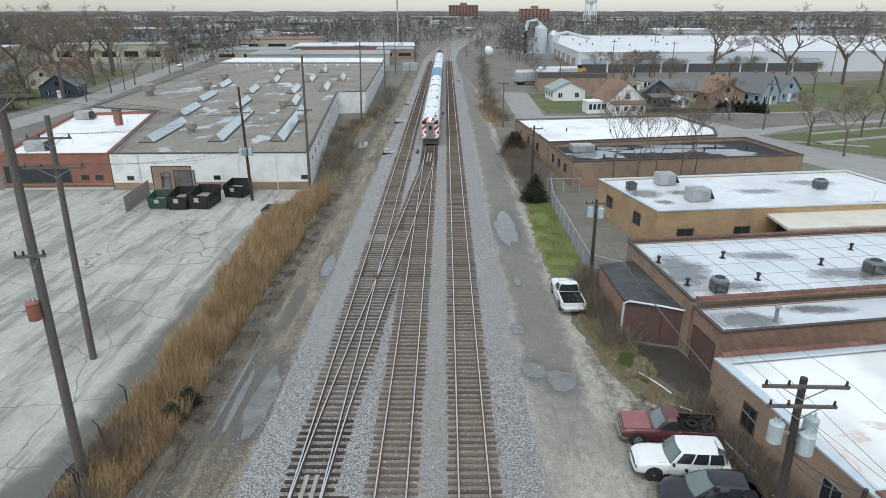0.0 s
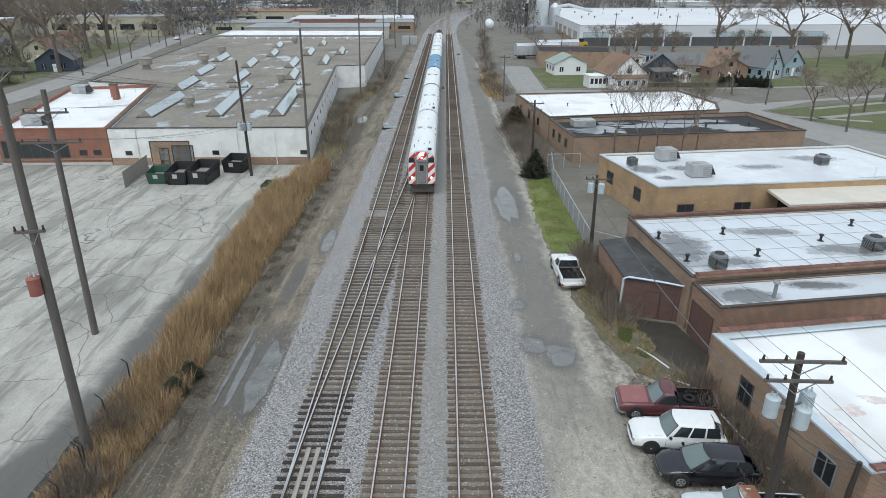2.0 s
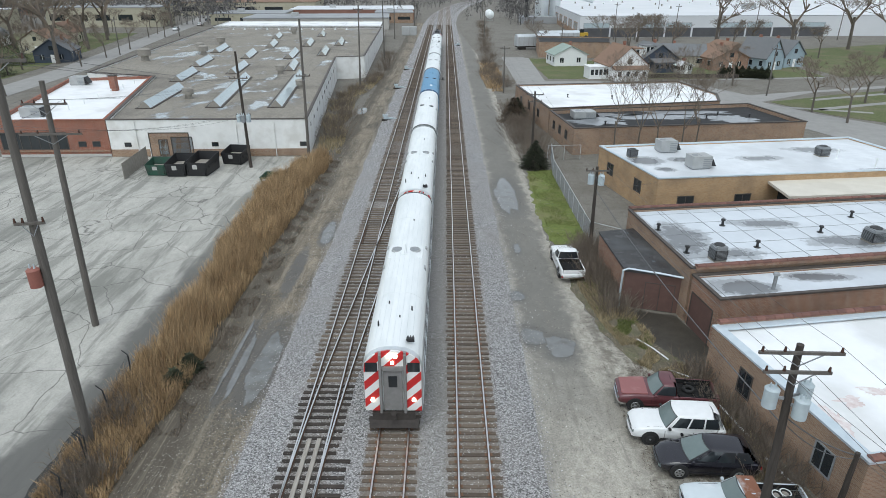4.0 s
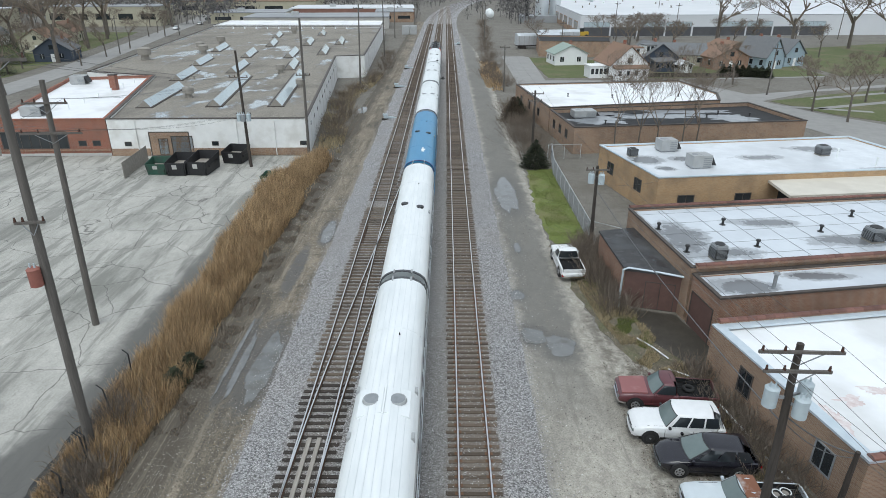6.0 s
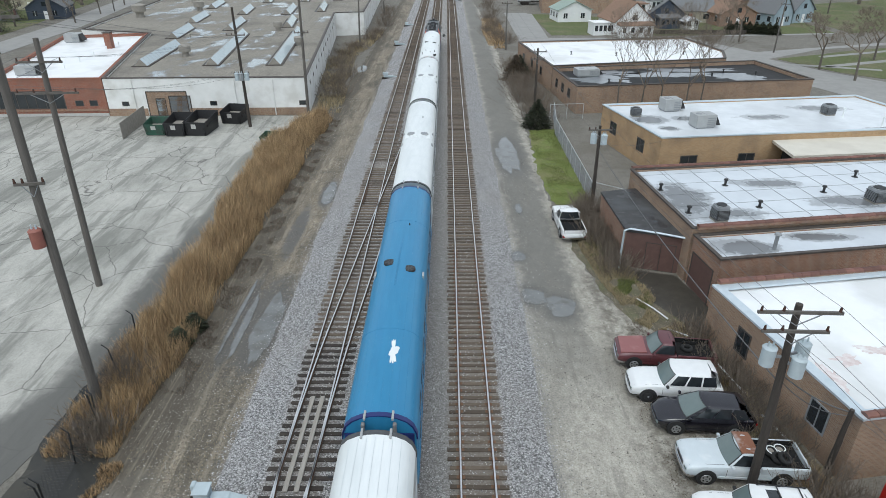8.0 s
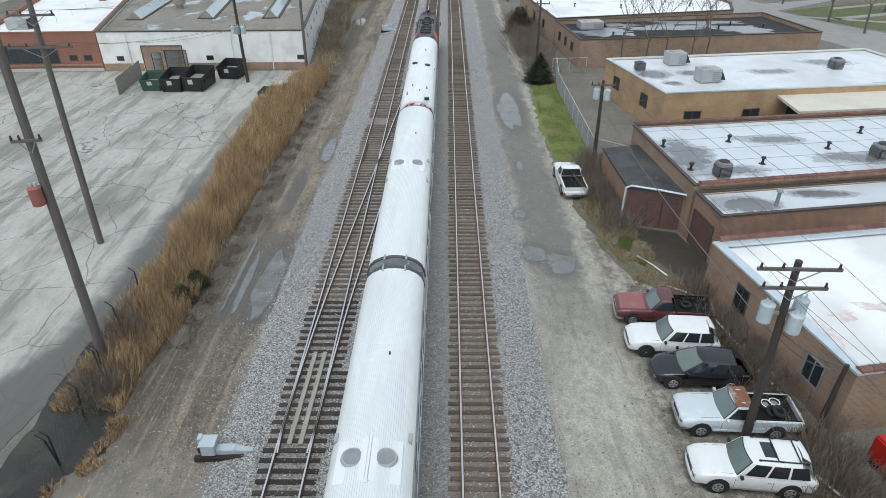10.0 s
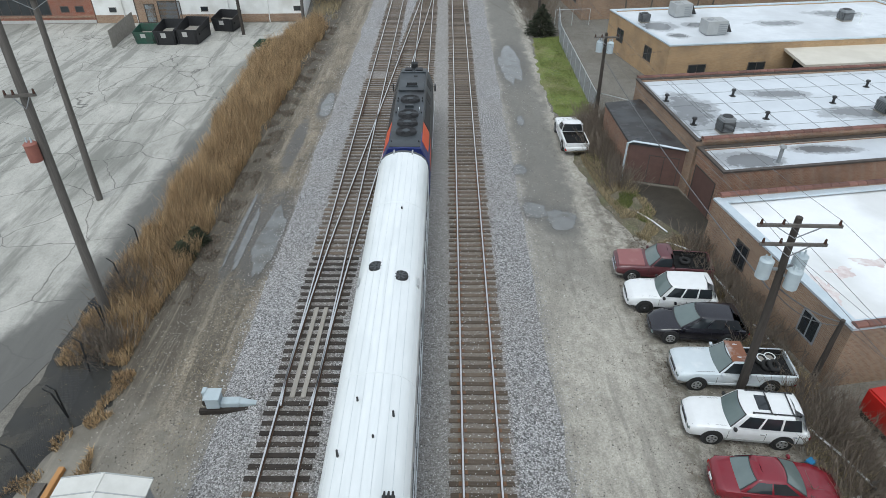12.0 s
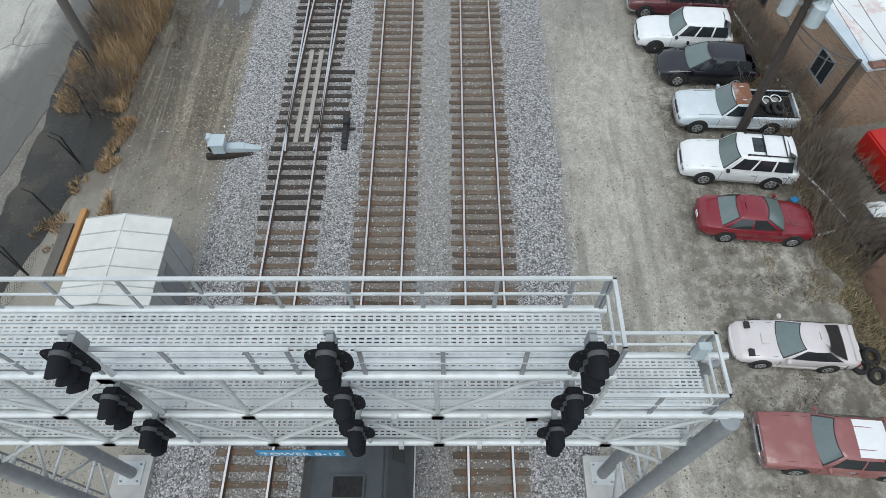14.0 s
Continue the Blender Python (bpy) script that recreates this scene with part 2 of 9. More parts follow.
def stripe_mat(name, c1, c2, period, slope):
    """Painted diagonal warning stripes."""
    m = surf(name, c1, c1, rough=0.45)
    n, l = m.node_tree.nodes, m.node_tree.links
    b = n["Principled BSDF"]
    s = n.new("ShaderNodeSeparateXYZ")
    l.new(n.new("ShaderNodeTexCoord").outputs["Object"], s.inputs[0])
    a = n.new("ShaderNodeMath")
    a.operation = "MULTIPLY_ADD"
    a.inputs[1].default_value = -slope
    l.new(s.outputs[0], a.inputs[0])
    l.new(s.outputs[2], a.inputs[2])
    d = n.new("ShaderNodeMath")
    d.operation = "MULTIPLY"
    d.inputs[1].default_value = 1 / period
    l.new(a.outputs[0], d.inputs[0])
    f = n.new("ShaderNodeMath")
    f.operation = "FRACT"
    l.new(d.outputs[0], f.inputs[0])
    g = n.new("ShaderNodeMath")
    g.operation = "GREATER_THAN"
    g.inputs[1].default_value = 0.5
    l.new(f.outputs[0], g.inputs[0])
    x = n.new("ShaderNodeMix")
    x.data_type = "RGBA"
    x.inputs[6].default_value, x.inputs[7].default_value = (*c1, 1), (*c2, 1)
    l.new(g.outputs[0], x.inputs[0])
    l.new(x.outputs[2], b.inputs["Base Color"])
    return m


M = dict(
    bedliner=surf("worn_bed_liner", (0.016, 0.016, 0.017), (0.03, 0.03, 0.03), 6, 0.95, spec=0.1),
    earth=surf("earth", (0.135, 0.125, 0.105), (0.21, 0.195, 0.17), 1.2, 0.95, 0.5, 14, spots=(0.12, 0.105, 0.085), sscale=0.15, samount=0.6, ground=True),
    dirt=surf("dirt_road_clay", (0.155, 0.13, 0.098), (0.27, 0.23, 0.175), 1.4, 0.92, 0.5, 10, spots=(0.085, 0.074, 0.06), sscale=0.5, samount=0.8, ground=True, stretch=(1, 0.22, 1), grain=0.6),
    gravel=surf("gravel_lot", (0.30, 0.278, 0.238), (0.46, 0.432, 0.375), 2.4, 0.9, 0.8, 22, spots=(0.20, 0.185, 0.16), sscale=0.32, samount=0.55, ground=True, stretch=(1, 0.5, 1), grain=0.26),
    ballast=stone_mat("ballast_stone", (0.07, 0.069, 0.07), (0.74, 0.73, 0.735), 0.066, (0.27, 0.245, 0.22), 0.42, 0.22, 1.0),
    concrete=lot_mat("lot_concrete", (0.34, 0.33, 0.298), (0.47, 0.455, 0.415), (0.165, 0.165, 0.145), (0.055, 0.052, 0.048)),
    street=surf("street_concrete", (0.245, 0.24, 0.228), (0.31, 0.302, 0.288), 0.7, 0.85, 0.1, 20, spots=(0.30, 0.295, 0.28), sscale=0.15, samount=0.5, ground=True),
    grass=surf("winter_grass", (0.10, 0.135, 0.03), (0.17, 0.20, 0.05), 2.5, 0.95, 0.8, 25, spots=(0.20, 0.17, 0.09), sscale=0.35, samount=0.6, ground=True),
    weeds=surf("weedy_ground", (0.10, 0.085, 0.06), (0.18, 0.155, 0.11), 2.5, 0.95, 0.8, 18, spots=(0.10, 0.115, 0.04), sscale=0.5, samount=0.6, ground=True),
    ditch=surf("ditch_water", (0.03, 0.03, 0.028), (0.05, 0.048, 0.043), 0.5, 0.10, 0.0, ground=True, spec=0.3, spots=(0.085, 0.075, 0.058), sscale=0.6, samount=0.5, rvar=0.7),
    puddle=surf("puddle_water", (0.15, 0.152, 0.148), (0.21, 0.213, 0.208), 0.5, 0.05, 0.0, ground=True, spec=0.55, spots=(0.12, 0.115, 0.10), sscale=0.9, samount=0.7),
    lawn=surf("dull_lawn", (0.075, 0.095, 0.03), (0.125, 0.14, 0.055), 2.0, 0.95, 0.6, 20, spots=(0.16, 0.14, 0.085), sscale=0.12, samount=0.75, ground=True),
    wet=surf("wet_ground", (0.04, 0.036, 0.03), (0.07, 0.063, 0.052), 1.5, 0.4, 0.2, 12, ground=True),
    tie=surf("old_timber_tie", (0.085, 0.062, 0.046), (0.18, 0.142, 0.108), 5, 0.9, 0.5, 25, stretch=(0.35, 3, 3), island=0.35),
    tie_dark=surf("creosoted_tie", (0.028, 0.022, 0.019), (0.06, 0.047, 0.038), 5, 0.85, 0.4, 25, stretch=(0.35, 3, 3), island=0.3),
    rail_top=surf("polished_rail_head", (0.88, 0.87, 0.86), (0.80, 0.79, 0.77), 8, 0.34, metal=1.0),
    rail=surf("rusty_rail_side", (0.085, 0.05, 0.034), (0.14, 0.08, 0.05), 8, 0.8, 0.2),
    plate=surf("rusty_plate", (0.15, 0.08, 0.05), (0.22, 0.12, 0.07), 12, 0.85, 0.2),
    board=surf("bleached_board", (0.27, 0.245, 0.215), (0.40, 0.37, 0.33), 4, 0.85, 0.3, 20, stretch=(3, 0.3, 3)),
    roofpale=surf("pale_hut_roof", (0.62, 0.61, 0.57), (0.70, 0.69, 0.65), 1.5, 0.5, spots=(0.52, 0.51, 0.47), sscale=0.8, samount=0.4, metal=0.1),
    steel=surf("stainless_fluted", (0.70, 0.735, 0.74), (0.77, 0.805, 0.81), 2, 0.38, metal=0.75, spots=(0.55, 0.56, 0.57), sscale=0.6, samount=0.35, stretch=(1.5, 0.25, 1)),
    roofwhite=surf("light_roof_paint", (0.77, 0.80, 0.80), (0.84, 0.865, 0.865), 1.5, 0.4, 0.0, spots=(0.58, 0.62, 0.62), sscale=0.5, samount=0.45, stretch=(2, 0.3, 1), metal=0.1),
    blue=surf("blue_coach_paint", (0.022, 0.20, 0.38), (0.03, 0.23, 0.42), 1.5, 0.35, spots=(0.035, 0.21, 0.41), sscale=0.5, samount=0.4, stretch=(2, 0.3, 1)),
    navy=surf("navy_paint", (0.012, 0.025, 0.12), (0.018, 0.03, 0.15), 3, 0.4),
    orange=surf("orange_paint", (0.72, 0.10, 0.03), (0.65, 0.085, 0.025), 3, 0.4),
    black=surf("black_paint", (0.014, 0.014, 0.016), (0.022, 0.022, 0.024), 4, 0.5),
    hood=surf("sooty_grey_roof", (0.024, 0.03, 0.034), (0.054, 0.062, 0.069), 1.2, 0.42, spots=(0.022, 0.022, 0.023), sscale=0.5, samount=0.8),
    under=surf("underframe_grime", (0.035, 0.03, 0.027), (0.06, 0.05, 0.045), 4, 0.85, 0.3),
    grey=surf("grey_door_paint", (0.20, 0.195, 0.19), (0.26, 0.25, 0.245), 4, 0.55),
    glass=surf("dark_window_glass", (0.02, 0.025, 0.028), (0.03, 0.035, 0.04), 1, 0.06, spec=0.8),
    # paler than the window glass: reflected sky is painted into its base colour
    screen=surf("sky_pale_glass", (0.13, 0.17, 0.165), (0.16, 0.20, 0.195), 1.5, 0.05, spec=0.8),
    stripes=stripe_mat("red_white_stripes", (0.80, 0.80, 0.79), (0.55, 0.03, 0.03), 1.05, 0.95),
    signalblack=surf("matt_black_signal_paint", (0.008, 0.009, 0.012), (0.013, 0.014, 0.017), 4, 0.8, spec=0.2),
    galv=surf("galvanised_steel", (0.54, 0.56, 0.56), (0.66, 0.68, 0.68), 3, 0.5, 0.05, 30, metal=0.3, spots=(0.40, 0.42, 0.42), sscale=1.0, samount=0.4),
    galv_dark=surf("grey_steel_post", (0.26, 0.275, 0.285), (0.33, 0.345, 0.355), 3, 0.55, metal=0.3),
    lamp=surf("lit_headlight", (1, 0.95, 0.85)),
    red=surf("red_lens", (0.35, 0.01, 0.01), (0.3, 0.01, 0.01), rough=0.2),
    rubber=surf("tyre_rubber", (0.018, 0.018, 0.018), (0.03, 0.03, 0.03), 8, 0.85, 0.2),
    alloy=surf("alloy_wheel", (0.45, 0.46, 0.47), (0.55, 0.56, 0.57), 8, 0.35, metal=0.8),
    chrome=surf("chrome_trim", (0.6, 0.6, 0.61), (0.7, 0.7, 0.7), 8, 0.18, metal=1.0),
    plastic=surf("black_plastic", (0.02, 0.02, 0.021), (0.03, 0.03, 0.031), 10, 0.6),
    pole=surf("weathered_pole_wood", (0.10, 0.09, 0.08), (0.165, 0.15, 0.135), 4, 0.9, 0.4, 20, stretch=(4, 4, 0.25), spots=(0.09, 0.08, 0.07), sscale=1.0, samount=0.5),
    pole_dark=surf("dark_pole_wood", (0.036, 0.030, 0.026), (0.075, 0.062, 0.052), 4, 0.9, 0.4, 20, stretch=(4, 4, 0.25)),
    wire=surf("weathered_cable", (0.09, 0.09, 0.092), (0.14, 0.14, 0.14), 3, 0.7),
    insulator=surf("brown_porcelain", (0.06, 0.03, 0.022), (0.08, 0.04, 0.03), 6, 0.25),
    can=surf("transformer_grey", (0.42, 0.49, 0.52), (0.48, 0.55, 0.58), 3, 0.5, spots=(0.36, 0.40, 0.42), sscale=2, samount=0.4),
    canred=surf("red_oxide_can", (0.25, 0.09, 0.07), (0.31, 0.12, 0.09), 3, 0.6),
    whitewall=surf("whitewashed_wall", (0.72, 0.72, 0.70), (0.80, 0.80, 0.78), 0.8, 0.85, 0.1, 12, spots=(0.55, 0.53, 0.49), sscale=0.45, samount=0.6, ground=True),
    brickred=brick_mat("red_brick", (0.245, 0.075, 0.045), (0.30, 0.10, 0.06), (0.34, 0.25, 0.20)),
    bricktan=brick_mat("tan_brick", (0.27, 0.165, 0.105), (0.37, 0.24, 0.155), (0.38, 0.32, 0.26)),
    brickyel=brick_mat("orange_brick", (0.40, 0.245, 0.125), (0.49, 0.32, 0.175), (0.46, 0.36, 0.24)),
    brickbrown=brick_mat("brown_brick", (0.24, 0.12, 0.075), (0.33, 0.175, 0.11), (0.38, 0.32, 0.26)),
    gravelroof=surf("old_gravel_roof", (0.20, 0.18, 0.15), (0.29, 0.265, 0.225), 1.5, 0.9, 0.3, 20, spots=(0.15, 0.135, 0.115), sscale=0.12, samount=0.7, ground=True),
    whiteroof=surf("white_membrane", (0.80, 0.81, 0.82), (0.86, 0.87, 0.88), 0.6, 0.45, 0.1, 6, spots=(0.52, 0.52, 0.50), sscale=0.22, samount=0.5, ground=True),
    greyroof=surf("grey_membrane", (0.56, 0.60, 0.64), (0.64, 0.68, 0.72), 0.7, 0.3, 0.08, 6, spots=(0.46, 0.49, 0.52), sscale=0.13, samount=0.7, ground=True),
    silverroof=surf("silver_coated_roof", (0.60, 0.63, 0.66), (0.74, 0.77, 0.80), 0.6, 0.35, 0.1, 6, spots=(0.52, 0.54, 0.56), sscale=0.16, samount=0.7, ground=True),
    tarroof=surf("wet_black_roof", (0.02, 0.02, 0.021), (0.034, 0.034, 0.035), 0.8, 0.9, 0.15, 8, ground=True),
    # rainwater with low gloss; the mirrored sky's blue-grey is painted as base colour
    roofwater=surf("sky_grey_roof_water", (0.20, 0.215, 0.23), (0.26, 0.275, 0.29), 0.6, 0.25, ground=True, spec=0.35),
    coping=surf("clay_coping", (0.12, 0.052, 0.042), (0.19, 0.09, 0.068), 3, 0.6, island=0.3),
    flashing=surf("metal_flashing", (0.55, 0.63, 0.68), (0.66, 0.73, 0.77), 2, 0.4, metal=0.4, ground=True),
    darktrim=surf("dark_roof_edge", (0.06, 0.05, 0.045), (0.09, 0.075, 0.065), 3, 0.7),
    stonetrim=surf("grey_stone_trim", (0.42, 0.41, 0.39), (0.50, 0.49, 0.47), 3, 0.8, ground=True),
    brownpaint=surf("brown_painted_metal", (0.115, 0.065, 0.055), (0.15, 0.085, 0.07), 2, 0.65, ground=True),
    shedroof=surf("black_felt_roof", (0.04, 0.04, 0.042), (0.065, 0.063, 0.062), 1.2, 0.7, 0.2, 12, ground=True, spots=(0.11, 0.12, 0.13), sscale=0.4, samount=0.5),
    skylight=surf("skylight_glass", (0.42, 0.50, 0.54), (0.52, 0.60, 0.63), 2, 0.15, spec=0.7, ground=True),
    hvac=surf("hvac_sheet", (0.40, 0.41, 0.41), (0.48, 0.49, 0.49), 3, 0.5, metal=0.3, spots=(0.33, 0.33, 0.32), sscale=1.5, samount=0.4),
    cream=surf("cream_sheet", (0.60, 0.56, 0.48), (0.66, 0.62, 0.54), 1.0, 0.6, ground=True, spots=(0.5, 0.46, 0.39), sscale=0.3, samount=0.4),
    greenpaint=surf("dark_green_paint", (0.02, 0.075, 0.05), (0.03, 0.095, 0.065), 3, 0.6, spots=(0.05, 0.05, 0.045), sscale=1.2, samount=0.6),
    redpaint=surf("bright_red_paint", (0.50, 0.02, 0.015), (0.42, 0.02, 0.015), 3, 0.4),
    bluebright=surf("blue_plastic", (0.03, 0.25, 0.5), (0.03, 0.22, 0.45), 3, 0.4),
    timber=surf("orange_timber", (0.42, 0.20, 0.07), (0.50, 0.26, 0.10), 4, 0.8, 0.2, stretch=(3, 0.4, 3)),
    roofstain=surf("rust_stain", (0.55, 0.43, 0.41), (0.74, 0.69, 0.68), 3.0, 0.7, spots=(0.78, 0.77, 0.76), sscale=2.0, samount=0.95, ground=True),
    ventdark=surf("dark_fan_metal", (0.06, 0.063, 0.067), (0.085, 0.09, 0.095), 4, 0.6),
    ventrust=surf("dull_vent_metal", (0.24, 0.22, 0.19), (0.32, 0.295, 0.26), 3, 0.7),
)
le = M["lamp"].node_tree.nodes["Principled BSDF"]
le.inputs["Emission Color"].default_value, le.inputs["Emission Strength"].default_value = (1, 0.85, 0.6, 1), 6.0
# ---- wear, ruts and water that belong to one place ----
PUDDLES = [(6.7, 65.2, 1.25, 5.0), (5.3, 41.7, 0.6, 0.8), (5.9, 36.0, 0.75, 1.1), (7.5, 34.8, 0.9, 1.3), (-11.2, 32.5, 0.7, 3.2), (-10.9, 54, 0.6, 2.4), (6.3, 50.5, 0.3, 1.0), (-14.5, 110, 0.8, 3.0)]
g_ = M["gravel"]
co_, x_, y_ = place(g_)
n1_, n2_ = ragged(g_, co_, 0.35), ragged(g_, co_, 1.6)
off_ = calc(g_, "ABSOLUTE", calc(g_, "SUBTRACT", calc(g_, "ADD", x_, calc(g_, "MULTIPLY", n1_, 0.9)), 7.0))
off_ = calc(g_, "ADD", off_, calc(g_, "MULTIPLY", n2_, 0.5))
lane_ = calc(g_, "MULTIPLY", rise(g_, off_, 2.3, 1.2), rise(g_, calc(g_, "ADD", y_, calc(g_, "MULTIPLY", n1_, 3.0)), 22, 38))
lay(g_, calc(g_, "MULTIPLY", lane_, 0.80), (0.15, 0.145, 0.133))
# the grey skirt of ballast stones that has spread over the lot
lay(g_, rise(g_, calc(g_, "ADD", x_, calc(g_, "MULTIPLY", n2_, 0.5)), 5.6, 4.2, 0.75), (0.25, 0.245, 0.24))
# dark wheel tracks and trodden mud
tr_ = ragged(g_, co_, 0.9, 8.0, (1.2, 0.10, 1))
lay(g_, rise(g_, tr_, 0.05, 0.5, 0.6), (0.19, 0.178, 0.155))
md_ = calc(g_, "MULTIPLY", rise(g_, calc(g_, "ADD", x_, calc(g_, "MULTIPLY", n1_, 1.2)), 8.8, 10.8), rise(g_, n2_, -0.35, 0.3))
lay(g_, calc(g_, "MULTIPLY", md_, 0.78), (0.13, 0.115, 0.092))
lay(g_, rise(g_, ragged(g_, co_, 0.55, 7.0), 0.28, 0.55, 0.45), (0.16, 0.15, 0.132))
lay(g_, rise(g_, ragged(g_, co_, 5.0, 3.0), 0.45, 0.62, 0.75), (0.09, 0.08, 0.068))
lay(g_, rise(g_, calc(g_, "ADD", near_spots(g_, co_, [p for p in PUDDLES if p[0] > 0]), calc(g_, "MULTIPLY", n2_, 0.35)), 1.9, 1.0, 0.75), (0.12, 0.115, 0.105), 0.5)
d_ = M["dirt"]
co_, x_, y_ = place(d_)
n1_, n2_ = ragged(d_, co_, 0.4), ragged(d_, co_, 1.8)
lay(d_, rise(d_, calc(d_, "ADD", x_, calc(d_, "MULTIPLY", n1_, 0.9)), -12.6, -13.9, 0.85), (0.085, 0.072, 0.056))
lay(d_, rise(d_, ragged(d_, co_, 1.0, 8.0, (1.6, 0.06, 1)), 0.0, 0.4, 0.65), (0.10, 0.086, 0.066))
lay(d_, rise(d_, ragged(d_, co_, 1.3, 8.0, (1.5, 0.07, 1)), 0.1, 0.5, 0.5), (0.31, 0.27, 0.21))
lay(d_, rise(d_, ragged(d_, co_, 0.9, 8.0), 0.15, 0.45, 0.6), (0.085, 0.075, 0.06))
lay(d_, calc(d_, "MULTIPLY", rise(d_, calc(d_, "ADD", y_, calc(d_, "MULTIPLY", n1_, 3.0)), 21, 13), 0.7), (0.36, 0.335, 0.285))
lay(d_, rise(d_, calc(d_, "ADD", x_, calc(d_, "MULTIPLY", n2_, 0.4)), -10.9, -9.7, 0.6), (0.30, 0.29, 0.275))
lay(d_, rise(d_, ragged(d_, co_, 6.0, 3.0), 0.52, 0.68, 0.8), (0.46, 0.44, 0.40))
rut_ = near_spots(d_, co_, [(-11.4, 33.0, 1.5, 5.5), (-13.0, 33.2, 0.5, 5.0), (-10.9, 54, 0.8, 3.4), (-12.2, 46, 0.6, 5.0)])
lay(d_, rise(d_, calc(d_, "ADD", rut_, calc(d_, "MULTIPLY", n2_, 0.4)), 1.25, 0.75, 0.85), (0.085, 0.08, 0.072), 0.35)
c_ = M["concrete"]
co_, x_, y_ = place(c_)
n1_, n2_ = ragged(c_, co_, 0.35), ragged(c_, co_, 1.4)
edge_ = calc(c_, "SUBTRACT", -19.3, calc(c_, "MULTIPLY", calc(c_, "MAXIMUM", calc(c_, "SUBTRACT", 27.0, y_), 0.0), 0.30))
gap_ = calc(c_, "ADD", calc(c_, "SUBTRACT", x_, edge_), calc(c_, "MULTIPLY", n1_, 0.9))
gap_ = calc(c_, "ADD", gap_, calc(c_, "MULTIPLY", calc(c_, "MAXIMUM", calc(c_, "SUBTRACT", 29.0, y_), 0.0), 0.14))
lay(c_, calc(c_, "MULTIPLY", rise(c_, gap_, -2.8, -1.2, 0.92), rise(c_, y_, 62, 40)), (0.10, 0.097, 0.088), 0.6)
lay(c_, rise(c_, n2_, 0.55, 0.9, 0.45), (0.22, 0.215, 0.195))
b_ = M["ballast"]
co_, x_, y_ = place(b_)
n1_, n2_ = ragged(b_, co_, 0.3), ragged(b_, co_, 2.2)
for cx_, k_ in ((-6.72, 0.45), (-2.62, 0.85), (1.42, 0.88)):
    o_ = calc(b_, "ADD", calc(b_, "ABSOLUTE", calc(b_, "SUBTRACT", x_, cx_)), calc(b_, "MULTIPLY", n2_, 0.25))
    lay(b_, calc(b_, "MULTIPLY", rise(b_, o_, 1.6, 0.95, k_), rise(b_, n1_, -1.2, -0.2)), (0.205, 0.172, 0.142))
lay(b_, rise(b_, calc(b_, "ABSOLUTE", calc(b_, "ADD", x_, 0.6)), 1.6, 0.5, 0.5), (0.27, 0.25, 0.225))
for nm_, spots_ in (("greyroof", [(17.9, 43.6, 1.7, 3.6), (20.6, 41.0, 1.8, 1.0), (25.5, 46.8, 2.6, 0.8), (30.5, 43.2, 3.4, 1.0), (19.4, 36.4, 2.2, 1.1), (25, 38.0, 2.4, 0.6)]),
                    ("silverroof", [(21.4, 65.6, 1.9, 1.6), (25.5, 65.8, 1.4, 0.9), (22.6, 62.2, 1.0, 0.8), (34, 66.5, 2.6, 0.9), (42, 70, 3.0, 1.2), (46, 62, 3.0, 0.8)])):
    r_ = M[nm_]
    co_, x_, y_ = place(r_)
    n1_, n2_ = ragged(r_, co_, 0.5), ragged(r_, co_, 2.0)
    q_ = calc(r_, "ADD", near_spots(r_, co_, spots_), calc(r_, "ADD", calc(r_, "MULTIPLY", n1_, 0.5), calc(r_, "MULTIPLY", n2_, 0.15)))
    lay(r_, rise(r_, q_, 1.25, 1.0, 0.7), (0.25, 0.262, 0.275), 0.3)
    lay(r_, rise(r_, q_, 0.85, 0.6, 0.8), (0.13, 0.135, 0.14), 0.2)
    lay(r_, rise(r_, ragged(r_, co_, 0.8, 8.0, (0.3, 1.5, 1)), 0.35, 0.8, 0.35), (0.40, 0.41, 0.41))
# the pale blue-grey of the pools is sky reflection put into the water colour
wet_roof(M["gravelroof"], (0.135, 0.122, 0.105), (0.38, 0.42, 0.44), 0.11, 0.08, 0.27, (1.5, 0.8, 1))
wet_roof(M["shedroof"], (0.035, 0.035, 0.037), (0.10, 0.11, 0.12), 0.5, 0.1, 0.5)
# ---- building helpers ----
def B():
    return bmesh.new()


def quadbox(bm, p):
    """A six-sided solid from its 8 corners: four below, four above, in the same turn."""
    v = [bm.verts.new(c) for c in p]
    for f in ((3, 2, 1, 0), (4, 5, 6, 7), (0, 1, 5, 4), (1, 2, 6, 5), (2, 3, 7, 6), (3, 0, 4, 7)):
        bm.faces.new([v[i] for i in f])
    return bm


def box(bm, x0, x1, y0, y1, z0, z1):
    return quadbox(bm, [(x0, y0, z0), (x1, y0, z0), (x1, y1, z0), (x0, y1, z0), (x0, y0, z1), (x1, y0, z1), (x1, y1, z1), (x0, y1, z1)])


def loft(bm, rings, caps=True, closed=True):
    vs = [[bm.verts.new(p) for p in r] for r in rings]
    n = len(rings[0])
    for a, b in zip(vs, vs[1:]):
        for i in range(n if closed else n - 1):
            j = (i + 1) % n
            bm.faces.new((a[i], a[j], b[j], b[i]))
    if caps:
        bm.faces.new(vs[0][::-1])
        bm.faces.new(vs[-1])
    return bm


